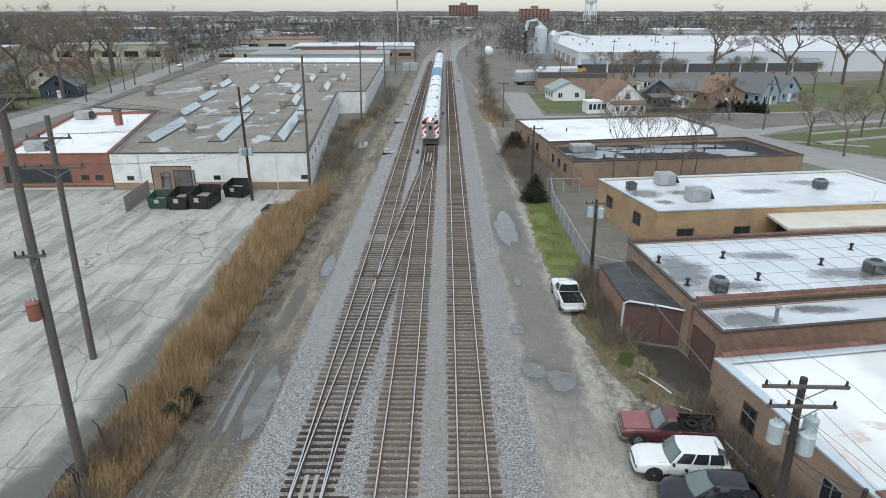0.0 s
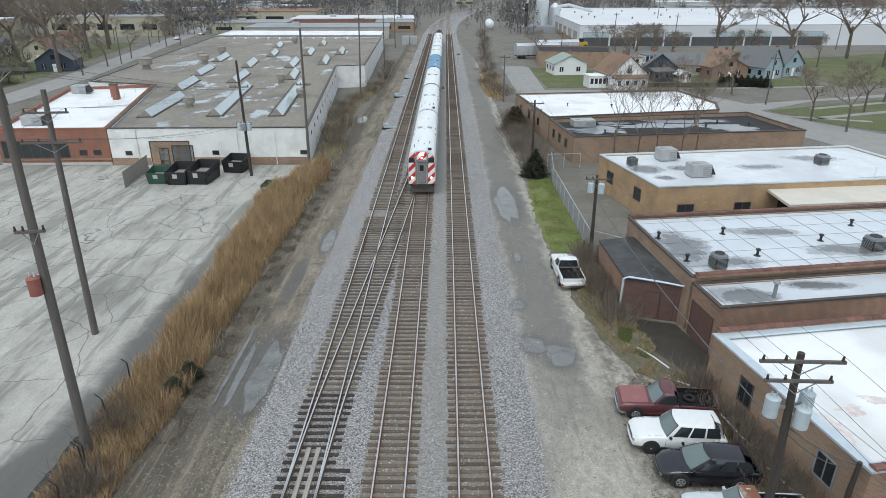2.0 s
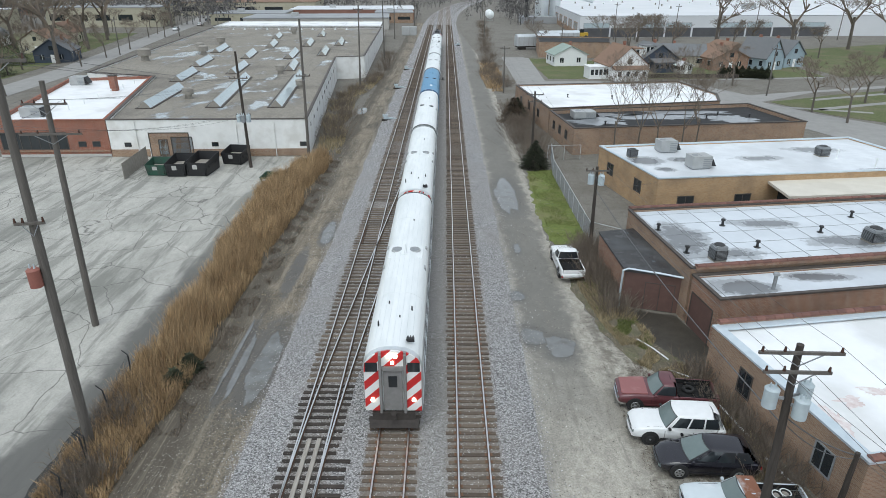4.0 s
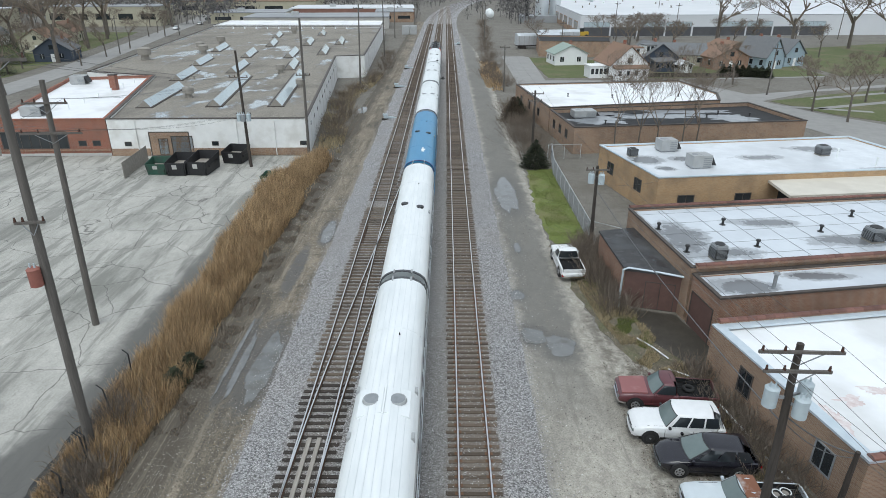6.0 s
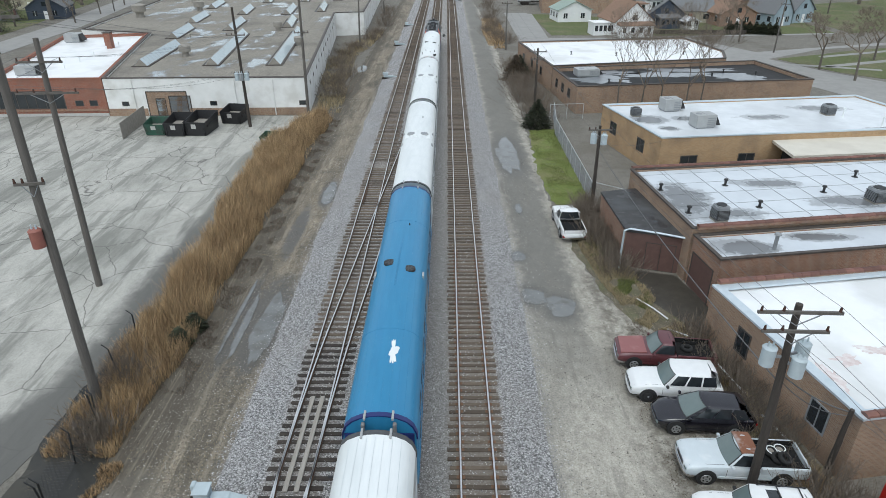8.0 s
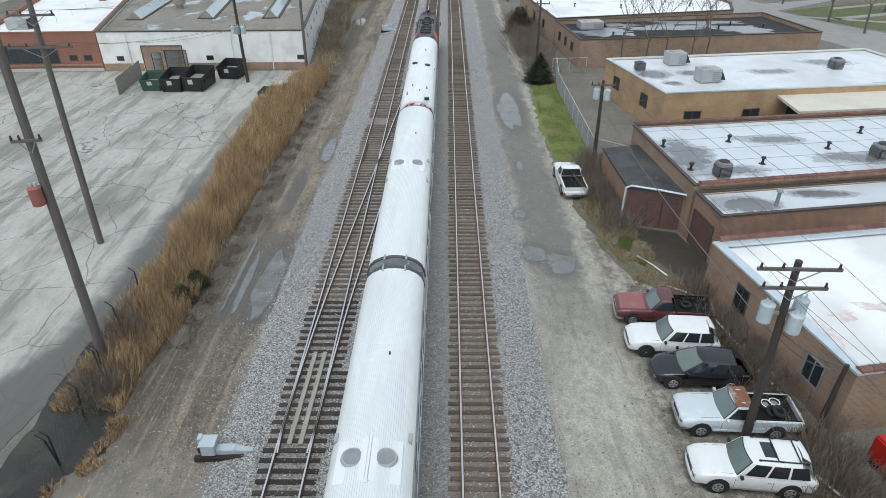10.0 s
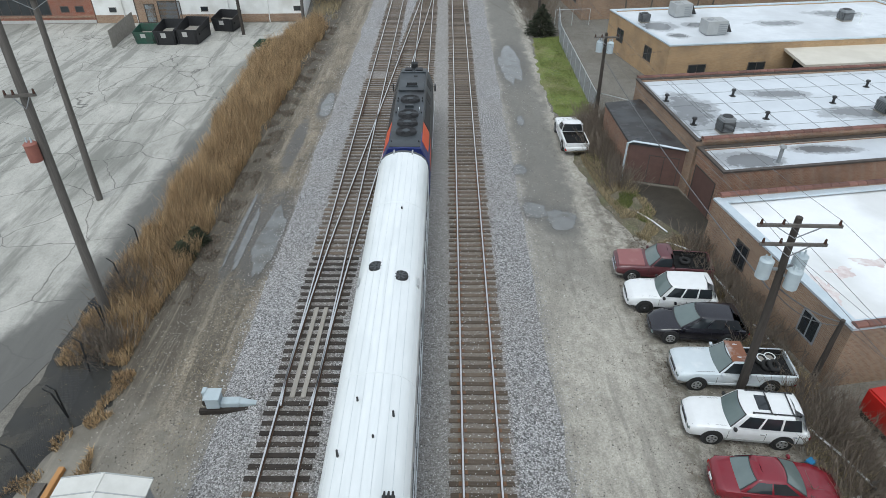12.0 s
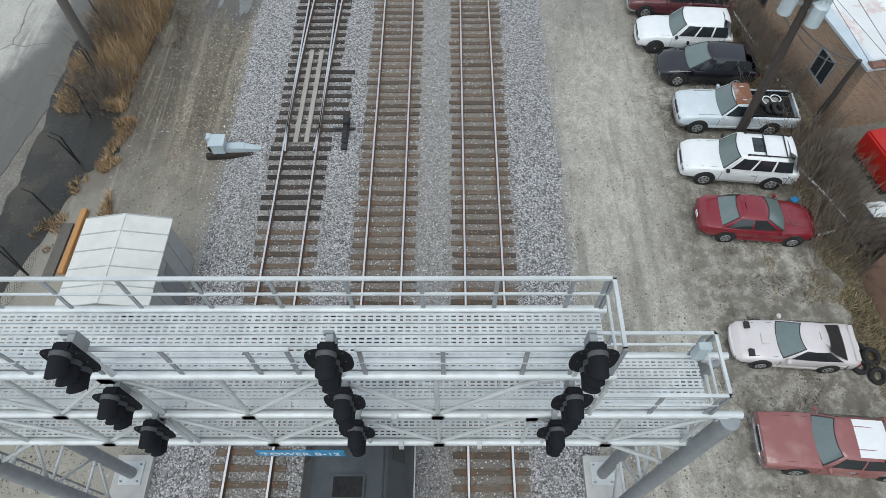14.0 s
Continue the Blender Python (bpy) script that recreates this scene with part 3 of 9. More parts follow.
def cyl(bm, p, q, r, r2=None, n=10, caps=True):
    p, q = Vector(p), Vector(q)
    r2 = r if r2 is None else r2
    d = (q - p).normalized()
    u = d.orthogonal().normalized()
    w = d.cross(u)
    ring = lambda c, s: [c + (u * math.cos(2 * math.pi * i / n) + w * math.sin(2 * math.pi * i / n)) * s for i in range(n)]
    return loft(bm, [ring(p, r), ring(q, r2)], caps)


def bar(bm, p, q, w, h):
    """A square bar between two points."""
    p, q = Vector(p), Vector(q)
    d = (q - p).normalized()
    u = d.cross(Vector((0, 0, 1)))
    u = u.normalized() if u.length > 0.01 else Vector((1, 0, 0))
    v = u.cross(d)
    ring = lambda c: [c + u * w / 2 + v * h / 2, c - u * w / 2 + v * h / 2, c - u * w / 2 - v * h / 2, c + u * w / 2 - v * h / 2]
    return loft(bm, [ring(p), ring(q)])


def ngon(bm, pts):
    bm.faces.new([bm.verts.new(p) for p in pts])
    return bm


def part(name, bm, material, parent=None, label="", smooth=False, bevel=0.0):
    if bevel:
        bmesh.ops.bevel(bm, geom=bm.edges[:], offset=bevel, segments=2, affect="EDGES", clamp_overlap=True)
    bmesh.ops.recalc_face_normals(bm, faces=bm.faces[:])
    me = bpy.data.meshes.new(name)
    bm.to_mesh(me)
    bm.free()
    me.materials.append(M[material] if isinstance(material, str) else material)
    if smooth:
        me.polygons.foreach_set("use_smooth", [True] * len(me.polygons))
        me.set_sharp_from_angle(angle=radians(35))
    ob = new(name, me)
    if parent:
        ob.parent = parent
    if label:
        tagged(ob, label)
    return ob


def thing(name, label, category, m=None, group="", kind=""):
    ob = new(name)
    ob.empty_display_size = 0.2
    if m is not None:
        ob.matrix_basis = m
    return tagged(ob, label, category, group, kind)


def structure(name, bm, material, label, category="", smooth=False):
    return tagged(part(name, bm, material, smooth=smooth), label, category or name.replace("_", " "), kind="structure")


def wobbly(pts, step=1.0, amp=0.3, seed=0.0):
    """An outline of straight stretches, made uneven."""
    out = []
    for (x0, y0), (x1, y1) in zip(pts, pts[1:] + pts[:1]):
        k = max(1, int(math.hypot(x1 - x0, y1 - y0) / step))
        for i in range(k):
            x, y = x0 + (x1 - x0) * i / k, y0 + (y1 - y0) * i / k
            o = noise.noise_vector(Vector((x * 0.45 / step, y * 0.45 / step, seed)))
            p = noise.noise_vector(Vector((x * 2.3, y * 2.3, seed + 9)))
            out.append((x + o.x * amp + p.x * amp * 0.5, y + o.y * amp + p.y * amp * 0.5))
    return out


def sheet(name, pts, z, material, label, category, amp=0.3, step=0.5, thick=0.1, seed=0.0):
    """A thin layer of ground with an uneven edge."""
    bm = B()
    o = wobbly(pts, step, amp, seed) if amp else pts
    f = bm.faces.new([bm.verts.new((x, y, z)) for x, y in o])
    if f.normal.z < 0 or sum(a[0] * b[1] - b[0] * a[1] for a, b in zip(o, o[1:] + o[:1])) < 0:
        f.normal_flip()
    e = bmesh.ops.extrude_face_region(bm, geom=[f])
    bmesh.ops.translate(bm, verts=[v for v in e["geom"] if isinstance(v, bmesh.types.BMVert)], vec=(0, 0, -thick))
    return structure(name, bm, material, label, category)


def blob(x, y, rx, ry, n=22, seed=0.0, amp=0.35):
    """An uneven round outline."""
    out = []
    n = 64
    for i in range(n):
        a = 2 * math.pi * i / n
        k = 1 + amp * noise.noise(Vector((math.cos(a) * 1.6, math.sin(a) * 1.6, seed))) + 0.55 * amp * noise.noise(Vector((math.cos(a) * 4.5, math.sin(a) * 4.5, seed + 3))) + 0.3 * amp * noise.noise(Vector((math.cos(a) * 11, math.sin(a) * 11, seed + 5)))
        out.append((x + rx * k * math.cos(a), y + ry * k * math.sin(a)))
    return out
# ---- ground ----
GZ = -0.60
bm = B()
edge = [-4500, -1500, -500, -200, -90, -40, 0, 40, 90, 200, 500, 1500, 4500]
grid = [[bm.verts.new((x, y + 300, GZ - 0.02)) for x in edge] for y in edge]
for a, b in zip(grid, grid[1:]):
    for i in range(len(edge) - 1):
        bm.faces.new((a[i], a[i + 1], b[i + 1], b[i]))
structure("ground", bm, "earth", "bare brown winter earth with sparse weeds", "ground")
sheet("dirt_road", [(-9, -20), (-9, 320), (-15, 320), (-14.5, 140), (-15.5, 84), (-17.5, 78), (-19.2, 60), (-18.8, 40), (-18.4, 29), (-18.8, 20), (-20.5, 5), (-21, -20)], GZ + 0.004, "dirt", "brown dirt service road with ruts and stones beside the tracks", "dirt road", 0.5)
sheet("gravel_lot", [(4, -25), (17, -25), (19, 14), (16.5, 22), (15, 30), (10.5, 36), (9.2, 50), (9.5, 72), (10, 100), (9.5, 190), (6, 260), (4, 260)], GZ + 0.004, "gravel", "pale crushed gravel lot with muddy patches", "gravel", 0.4)
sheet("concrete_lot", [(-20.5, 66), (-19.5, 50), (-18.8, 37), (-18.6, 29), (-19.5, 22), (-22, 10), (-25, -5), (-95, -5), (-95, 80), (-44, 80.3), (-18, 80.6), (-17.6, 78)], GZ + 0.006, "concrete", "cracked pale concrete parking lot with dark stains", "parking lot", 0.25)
sheet("drain_water", [(-19.4, 29.5), (-17.6, 28.6), (-17.4, 25.5), (-17.9, 22.4), (-15.6, 21.4), (-15.4, 19.0), (-16.6, 17.3), (-17.2, 14.4), (-18.4, 9), (-19.6, 2), (-22.4, 2), (-21.0, 9), (-19.7, 14), (-19.3, 18), (-19.6, 24)], GZ + 0.009, "ditch", "dark flooded ditch along the lot", "ditch water", 0.3)
sheet("grass_strip", [(9.9, 74), (13.2, 75), (12.9, 52), (9.6, 51.5), (9.2, 60)], GZ + 0.012, "grass", "strip of green winter grass beside the fence", "grass", 0.35)
sheet("weed_strip", [(9.3, 51), (12.8, 51.5), (13, 40), (16, 31), (14.6, 29.5), (11.2, 34), (9.9, 42)], GZ + 0.010, "weeds", "brown weedy verge with dead leaves", "verge", 0.4)
sheet("weed_strip", [(14.4, 29.5), (15.6, 30.5), (18.5, 14), (22, 2), (17.5, 3), (15.5, 13), (15.0, 22)], GZ + 0.010, "weeds", "brown weedy verge behind the parked cars", "verge", 0.4)
sheet("wet_yard", [(13.2, 39.8), (16.3, 38.8), (17.4, 34.6), (15.8, 31.3), (13.6, 35.4)], GZ + 0.014, "wet", "wet dark concrete yard below the brick building", "yard", 0.1)
for k, (x, y, rx, ry) in enumerate(PUDDLES + [(-12.6, 32.8, 0.22, 4.0), (-13.3, 33.5, 0.13, 4.2)]):
    sheet("puddle", blob(x, y, rx, ry, seed=k * 3.7), GZ + 0.016 + 0.002 * k, "puddle", "shallow rain puddle on the service lane", "puddle", 0)
# ballast bed
bm = B()
prof = [(-10.3, GZ), (-9.3, -0.40), (-8.5, -0.235), (-5.0, -0.235), (-4.6, -0.27), (-4.2, -0.235), (-0.9, -0.235), (-0.5, -0.27), (-0.1, -0.235), (3.0, -0.235), (3.9, -0.40), (5.0, GZ)]
ys = [-30 + 2.0 * i for i in range(165)] + [300 + 8.0 * i for i in range(1, 43)]
rings = []
for y in ys:
    sh_ = max(0.0, y - 300) ** 2 / 2600
    rings.append([(x + sh_ + (0.30 * noise.noise(Vector((x, y * 0.3, 5))) if i in (0, 1, 10, 11) else 0), y, z + (0.025 * noise.noise(Vector((x * 2, y * 0.6, 1))) if 0 < i < 11 else 0)) for i, (x, z) in enumerate(prof)])
loft(bm, rings, caps=False, closed=False)
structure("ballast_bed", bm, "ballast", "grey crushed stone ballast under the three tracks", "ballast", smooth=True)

# ---- tracks ----
LX, MX, RX = -6.72, -2.62, 1.42
RAIL = [(-0.07, -0.18), (0.07, -0.18), (0.07, -0.165), (0.012, -0.14), (0.012, -0.045), (0.034, -0.04), (0.034, -0.022), (-0.034, -0.022), (-0.034, -0.04), (-0.012, -0.045), (-0.012, -0.14), (-0.07, -0.165)]


def rail_line(path, track, side):
    """A rail that follows path, a list of (x, y): web and foot, and its polished head."""
    bm, hd = B(), B()
    ring, top = [], []
    for i, (x, y) in enumerate(path):
        ring.append([(x + a, y, b) for a, b in RAIL])
        top.append([(x - 0.038, y, -0.0215), (x + 0.038, y, -0.0215), (x + 0.036, y, 0.0), (x - 0.036, y, 0.0)])
    r = part("rail", loft(bm, ring), "rail", track, "rusty steel rail")
    part("rail_head", loft(hd, top), "rail_top", r, "polished running surface")


def far_x(x, y):
    """The tracks swing to the right far ahead."""
    return x + max(0.0, y - 300) ** 2 / 2600


def track(name, cx, label, y0=-30.0, y1=640.0):
    tr = thing(name, label, "railway track", kind="structure")
    ys = [y0, 300] + [300 + 20 * i for i in range(1, 18)]
    for s in (-0.753, 0.753):
        rail_line([(far_x(cx, y) + s, y) for y in ys], tr, s)
    return tr


def ties(tr, cx, y0, y1, skip=(), step=0.53):
    """Sleepers: single pieces near by, the far ones joined."""
    base = bpy.data.meshes.new("tie")
    bm = box(B(), -1.3, 1.3, -0.115, 0.115, -0.36, -0.185)
    bmesh.ops.bevel(bm, geom=bm.edges[:], offset=0.012, segments=1, affect="EDGES")
    bm.to_mesh(base)
    bm.free()
    base.materials.append(M["tie"])
    bp = bpy.data.meshes.new("tie_plate")
    bm = B()
    for s in (-0.753, 0.753):
        box(bm, s - 0.19, s + 0.19, -0.09, 0.09, -0.185, -0.172)
        for q in (-0.12, 0.12):
            for u in (-0.05, 0.05):
                box(bm, s + q - 0.02, s + q + 0.02, u - 0.015, u + 0.015, -0.172, -0.145)
    bm.to_mesh(bp)
    bm.free()
    bp.materials.append(M["plate"])
    y, k = y0, 0
    far, fw = B(), random.Random(cx * 7)
    while y < 300:
        y += step * fw.uniform(0.93, 1.07)
        if any(a < y < b for a, b in skip):
            continue
        dx, rz = fw.uniform(-0.07, 0.07), fw.uniform(-1.2, 1.2)
        if y < y1:
            o = new("tie", base)
            o.parent, o.matrix_basis = tr, pose(cx + dx, y, fw.uniform(-0.008, 0.004), 0, 0, rz)
            if y < 42:
                p = new("tie_plate", bp)
                p.parent, p.matrix_basis = tr, pose(cx, y, 0)
        else:
            box(far, cx - 1.3 + dx, cx + 1.3 + dx, y - 0.115, y + 0.115, -0.36, -0.185)
    o = part("tie_row", far, "tie", tr)
    tagged(o, kind="stuff")


def cross_x(y):
    """Centre of the crossover between the left and the middle track."""
    s = min(1.0, max(0.0, (y - 18.0) / 82.0))
    k = 0.18
    if s < k:
        e = s * s / (2 * k)
    elif s > 1 - k:
        e = (1 - k) - (1 - s) ** 2 / (2 * k)
    else:
        e = s - k / 2
    return LX + (MX - LX) * e / (1 - k)


tl = track("track_left", LX, "railway track with rusty rails on old timber sleepers")
tm = track("track_middle", MX, "main railway track with polished rails on timber sleepers")
trr = track("track_right", RX, "railway track with polished rails and brown sleepers")
ties(tm, MX, 1.0, 96, skip=((60, 106),))
ties(trr, RX, 1.0, 120)
ties(tl, LX, 1.0, 120, skip=((14.5, 62),))
# crossover with its long dark sleepers
co = thing("crossover_track", "crossover with frogs and long dark switch sleepers between two tracks", "railway crossover", kind="structure")
for s in (-0.753, 0.753):
    ys = [18.6 + i * 1.5 for i in range(54)]
    rail_line([(cross_x(y) + s + (0.11 * (1 if s < 0 else -1) if y < 19 or y > 97.5 else 0), y) for y in ys], co, s)
tw = random.Random(4)
y = 14.5
while y < 106:
    y += 0.55
    c = cross_x(y)
    if y < 62:
        x0, x1 = LX - 1.3, max(LX + 1.3, c + 1.25)
        if 20 < y < 24:
            x1 += 0.7
    if y >= 60:
        x0, x1 = min(MX - 1.3, c - 1.25), MX + 1.3
    dark = y < 30 or y > 92
    bm = box(B(), x0 + tw.uniform(-0.1, 0.06), x1 + tw.uniform(-0.06, 0.1), y - 0.115, y + 0.115, -0.36, -0.184)
    part("switch_tie", bm, "tie_dark" if dark else "tie", co)
for fy, fx in ((52.5, None), (65.5, None)):
    c = cross_x(fy)
    x = (c - 0.753 + LX + 0.753) / 2 if fy < 58 else (c + 0.753 + MX - 0.753) / 2
    bm = B()
    for d in (-0.09, 0.09):
        bar(bm, (x + d * 1.8, fy - 2.2, -0.06), (x + d * 0.35, fy, -0.06), 0.07, 0.11)
        bar(bm, (x + d * 0.35, fy, -0.06), (x + d * 2.2, fy + 2.2, -0.06), 0.07, 0.11)
    part("frog", bm, "rail", co, "cast steel frog")
    for g in (-1.40, 1.40):
        part("guard_rail", bar(B(), (x + g + 0.0, fy - 2, -0.07), (x + g, fy + 2, -0.07), 0.06, 0.12), "rail", co)
for dx in (-0.28, 0.22):
    for y0 in (19.2, 95.3):
        c = LX if y0 < 50 else MX
        bm = quadbox(B(), [(c + dx - 0.11, y0, -0.182), (c + dx + 0.11, y0, -0.182), (c + dx + 0.20, y0 + 6.2, -0.182), (c + dx - 0.02, y0 + 6.2, -0.182), (c + dx - 0.11, y0, -0.12), (c + dx + 0.11, y0, -0.12), (c + dx + 0.20, y0 + 6.2, -0.12), (c + dx - 0.02, y0 + 6.2, -0.12)])
        part("walk_board", bm, "board", co, "bleached walking board between the rails", bevel=0.01)
# ---- the train ----
PITCHLEN = 24.75
PROF = [(1.50, 1.0), (1.50, 3.55), (1.46, 3.85), (1.33, 4.18), (1.08, 4.44), (0.70, 4.63), (0.30, 4.72), (0.0, 4.74)]


def half(prof):
    return prof + [(-x, z) for x, z in prof[-2::-1]]


def coach(label, skin, roofm, fans, cab, m):
    """A two-storey gallery coach, 24.3 m long; its front end is at y = 0 and it reaches back along y."""
    c = thing("passenger_coach", label, "train car", m, "coaches of the train")
    ring = half(PROF)
    L = 24.25
    part("body", loft(B(), [[(x * k, y, 1.0 + (z - 1.0) * (1 - (1 - k) * 0.3)) for x, z in ring] for y, k in ((0.12, 0.965), (0.30, 1.0), (L - 0.3, 1.0), (L - 0.12, 0.965))]), skin, c, smooth=True)
    # roof sheets with their flutes
    rp = [(x, z) for x, z in ring if z > 3.8]
    rf = part("roof", loft(B(), [[(x * 1.004, y, z + 0.012) for x, z in rp] + [(x * 0.99, y, z - 0.02) for x, z in rp[::-1]] for y in (0.35, L - 0.35)]), roofm, c, smooth=True)
    bm = B()
    lines = 33 if fans == "panel" and not cab else 9
    for i in range(lines):
        x = -1.28 + 2.56 * i / (lines - 1)
        z = np.interp(abs(x), [0, 0.3, 0.7, 1.08, 1.33], [4.74, 4.72, 4.63, 4.44, 4.18]) + 0.012
        bar(bm, (x, 0.5, z), (x, L - 0.5, z), 0.016, 0.014)
    tagged(part("roof_flute", bm, roofm if skin == "blue" else "steel", rf), kind="stuff")
    for y in (6.1, 18.2):
        bm = B()
        pts = [(x * 1.008, z + 0.022) for x, z in rp]
        loft(bm, [[(x, y + d, z) for x, z in pts] + [(x * 0.985, y + d, z - 0.03) for x, z in pts[::-1]] for d in (-0.03, 0.03)])
        part("roof_seam", bm, roofm, rf)
    fy = 12.3
    if fans == "panel":
        bm = B()
        for s in (-1, 1):
            quadbox(bm, [(s * 0.06, fy - 1.0, 4.69), (s * 1.12, fy - 1.0, 4.42), (s * 1.12, fy + 0.8, 4.42), (s * 0.06, fy + 0.8, 4.69), (s * 0.06, fy - 1.0, 4.80), (s * 1.12, fy - 1.0, 4.53), (s * 1.12, fy + 0.8, 4.53), (s * 0.06, fy + 0.8, 4.80)])
        pn = part("roof_hatch_panel", bm, roofm, c, bevel=0.01)
        for s in (-1, 1):
            f = part("fan_ring", cyl(B(), (s * 0.56, fy, 4.62), (s * 0.56, fy, 4.73), 0.42, 0.38, 20), "hvac", pn, smooth=True)
            part("fan_grille", cyl(B(), (s * 0.56, fy, 4.73), (s * 0.56, fy, 4.745), 0.33, 0.33, 20), "galv_dark", pn)
        part("panel_ridge", box(B(), -0.04, 0.04, fy - 1.1, fy + 1.0, 4.74, 4.83), roofm, pn)
        for s in (-1, 1):
            for y in (fy - 1.9, fy + 1.2):
                part("roof_bracket", box(B(), s * 1.32 - 0.07, s * 1.32 + 0.07, y - 0.2, y + 0.2, 4.08, 4.34), "hvac", c, bevel=0.02)
    else:
        for s, d in ((-1, 0.35), (1, -0.35)):
            f = part("fan_opening", cyl(B(), (s * 0.56, fy + d, 4.60), (s * 0.56, fy + d, 4.715), 0.36, 0.34, 22), "plastic", c, "dark round roof fan", smooth=True)
            bm = B()
            for a in range(7):
                q = 2 * math.pi * a / 7
                bar(bm, (s * 0.56, fy + d, 4.72), (s * 0.56 + 0.30 * math.cos(q), fy + d + 0.30 * math.sin(q), 4.72), 0.07, 0.012)
            part("fan_blade", bm, "ventdark", f)
        part("roof_pipe", bar(B(), (-0.12, fy - 2.2, 4.76), (-0.06, fy + 2.4, 4.76), 0.03, 0.04), roofm, c)
        for s in (-1, 1):
            part("roof_bracket", box(B(), s * 1.33 - 0.05, s * 1.33 + 0.05, fy - 0.6, fy - 0.1, 4.05, 4.33), "hvac", c)
    for x, y in ((0.2, 3.2), (-0.5, 4.8), (0.8, 4.2), (-0.9, 2.6), (0.3, 17.5)):
        if cab or y > 10:
            part("roof_antenna", cyl(B(), (x, y, 4.55), (x, y, 4.86), 0.05, 0.035, 8), "plastic", c)
    # dark hooded gaps and struts where two coaches meet
    for ya, yb in (((0.125, 0.36), (L - 0.36, L - 0.125)) if not cab else ((L - 0.36, L - 0.125),)):
        bp = [(x * 1.012, z + 0.02) for x, z in half(PROF)[1:-1]]
        ip = [(x * 0.98, z - 0.03) for x, z in half(PROF)[1:-1]]
        part("end_arch", loft(B(), [[(x, y, z) for x, z in bp] + [(x, y, z) for x, z in ip[::-1]] for y in (ya, yb)]), "navy" if skin == "blue" else "ventdark", c, smooth=True)
        for s in (-1, 1):
            part("end_strut", box(B(), s * 0.55 - 0.045, s * 0.55 + 0.045, ya - 0.16, yb + 0.10, 4.64, 4.75), "hvac", c, bevel=0.015)
    # belt rail, windows and doors on both sides
    for s in (-1, 1):
        for z0, z1 in ((1.75, 2.45), (3.05, 3.5)):
            for i in range(10):
                y = 2.6 + i * 2.0 + (0.9 if i > 4 else 0)
                if 11.3 < y < 13.3 and z0 < 2:
                    continue
                part("window", box(B(), s * 1.503 - 0.012, s * 1.503 + 0.012, y - 0.55, y + 0.55, z0, z1), "glass", c)
        part("side_door", box(B(), s * 1.505 - 0.015, s * 1.505 + 0.015, 11.2, 13.3, 1.05, 3.1), "galv_dark", c)
        bm = B()
        for z in (1.2, 1.35, 1.5, 2.65, 2.8):
            bar(bm, (s * 1.505, 0.5, z), (s * 1.505, 23.7, z), 0.025, 0.03)
        part("side_flute", bm, skin, c)
    # ends
    for y, d in ((0.12, -1), (L - 0.12, 1)):
        part("end_door", box(B(), -0.48, 0.48, y + d * 0.02 - 0.03, y + d * 0.02 + 0.03, 1.05, 3.45), "grey", c)
        for s in (-1, 1):
            part("end_post", box(B(), s * 0.62 - 0.07, s * 0.62 + 0.07, y + d * 0.10 - 0.1, y + d * 0.10 + 0.1, 0.95, 4.45), "grey", c, bevel=0.015)
        part("end_hood", box(B(), -0.55, 0.55, y + d * 0.08 - 0.08, y + d * 0.08 + 0.08, 3.5, 3.75), "grey", c, bevel=0.02)
        part("coupler", box(B(), -0.14, 0.14, min(y, y + d * 0.42), max(y, y + d * 0.42), 0.72, 1.0), "under", c)
        part("steps", box(B(), -1.1, 1.1, y - 0.1 + d * 0.05, y + 0.1 + d * 0.05, 0.45, 0.95), "under", c)
    if cab:
        bm = B()
        for s in (-1, 1):
            ngon(bm, [(s * 0.70, 0.04, 1.05), (s * 1.44, 0.04, 1.05), (s * 1.44, 0.04, 3.58), (s * 1.40, 0.04, 3.90), (s * 1.27, 0.04, 4.15), (s * 1.02, 0.04, 4.38), (s * 0.70, 0.04, 4.52)])
        ngon(bm, [(-0.55, 0.04, 3.76), (0.55, 0.04, 3.76), (0.55, 0.04, 4.57), (0.25, 0.04, 4.64), (-0.25, 0.04, 4.64), (-0.55, 0.04, 4.57)])
        r = bmesh.ops.extrude_face_region(bm, geom=bm.faces[:])
        bmesh.ops.translate(bm, verts=[v for v in r["geom"] if isinstance(v, bmesh.types.BMVert)], vec=(0, 0.10, 0))
        part("striped_end", bm, "stripes", c, "red and white striped cab end")
        for s in (-1, 1):
            part("cab_window", box(B(), s * 1.06 - 0.31, s * 1.06 + 0.31, -0.005, 0.035, 3.45, 3.98), "glass", c, bevel=0.01)
            for hz, hx in ((4.36, 0.16), (1.75, 1.05)):
                part("headlight", cyl(B(), (s * hx, -0.03, hz), (s * hx, 0.05, hz), 0.11, 0.11, 14), "lamp", c, "lit headlight")
        part("ditch_lamp", cyl(B(), (0, -0.03, 3.98), (0, 0.05, 3.98), 0.09, 0.09, 12), "lamp", c)
        part("door_window", box(B(), -0.22, 0.22, 0.03, 0.06, 2.5, 3.15), "glass", c)
        bm = B()
        for k in range(3):
            cyl(bm, (0.75 + 0.13 * k, 0.75, 4.84), (0.75 + 0.13 * k, 1.15, 4.84), 0.075, 0.03, 8)
        box(bm, 0.68, 1.08, 0.95, 1.02, 4.6, 4.84)
        part("air_horn", bm, "plastic", c)
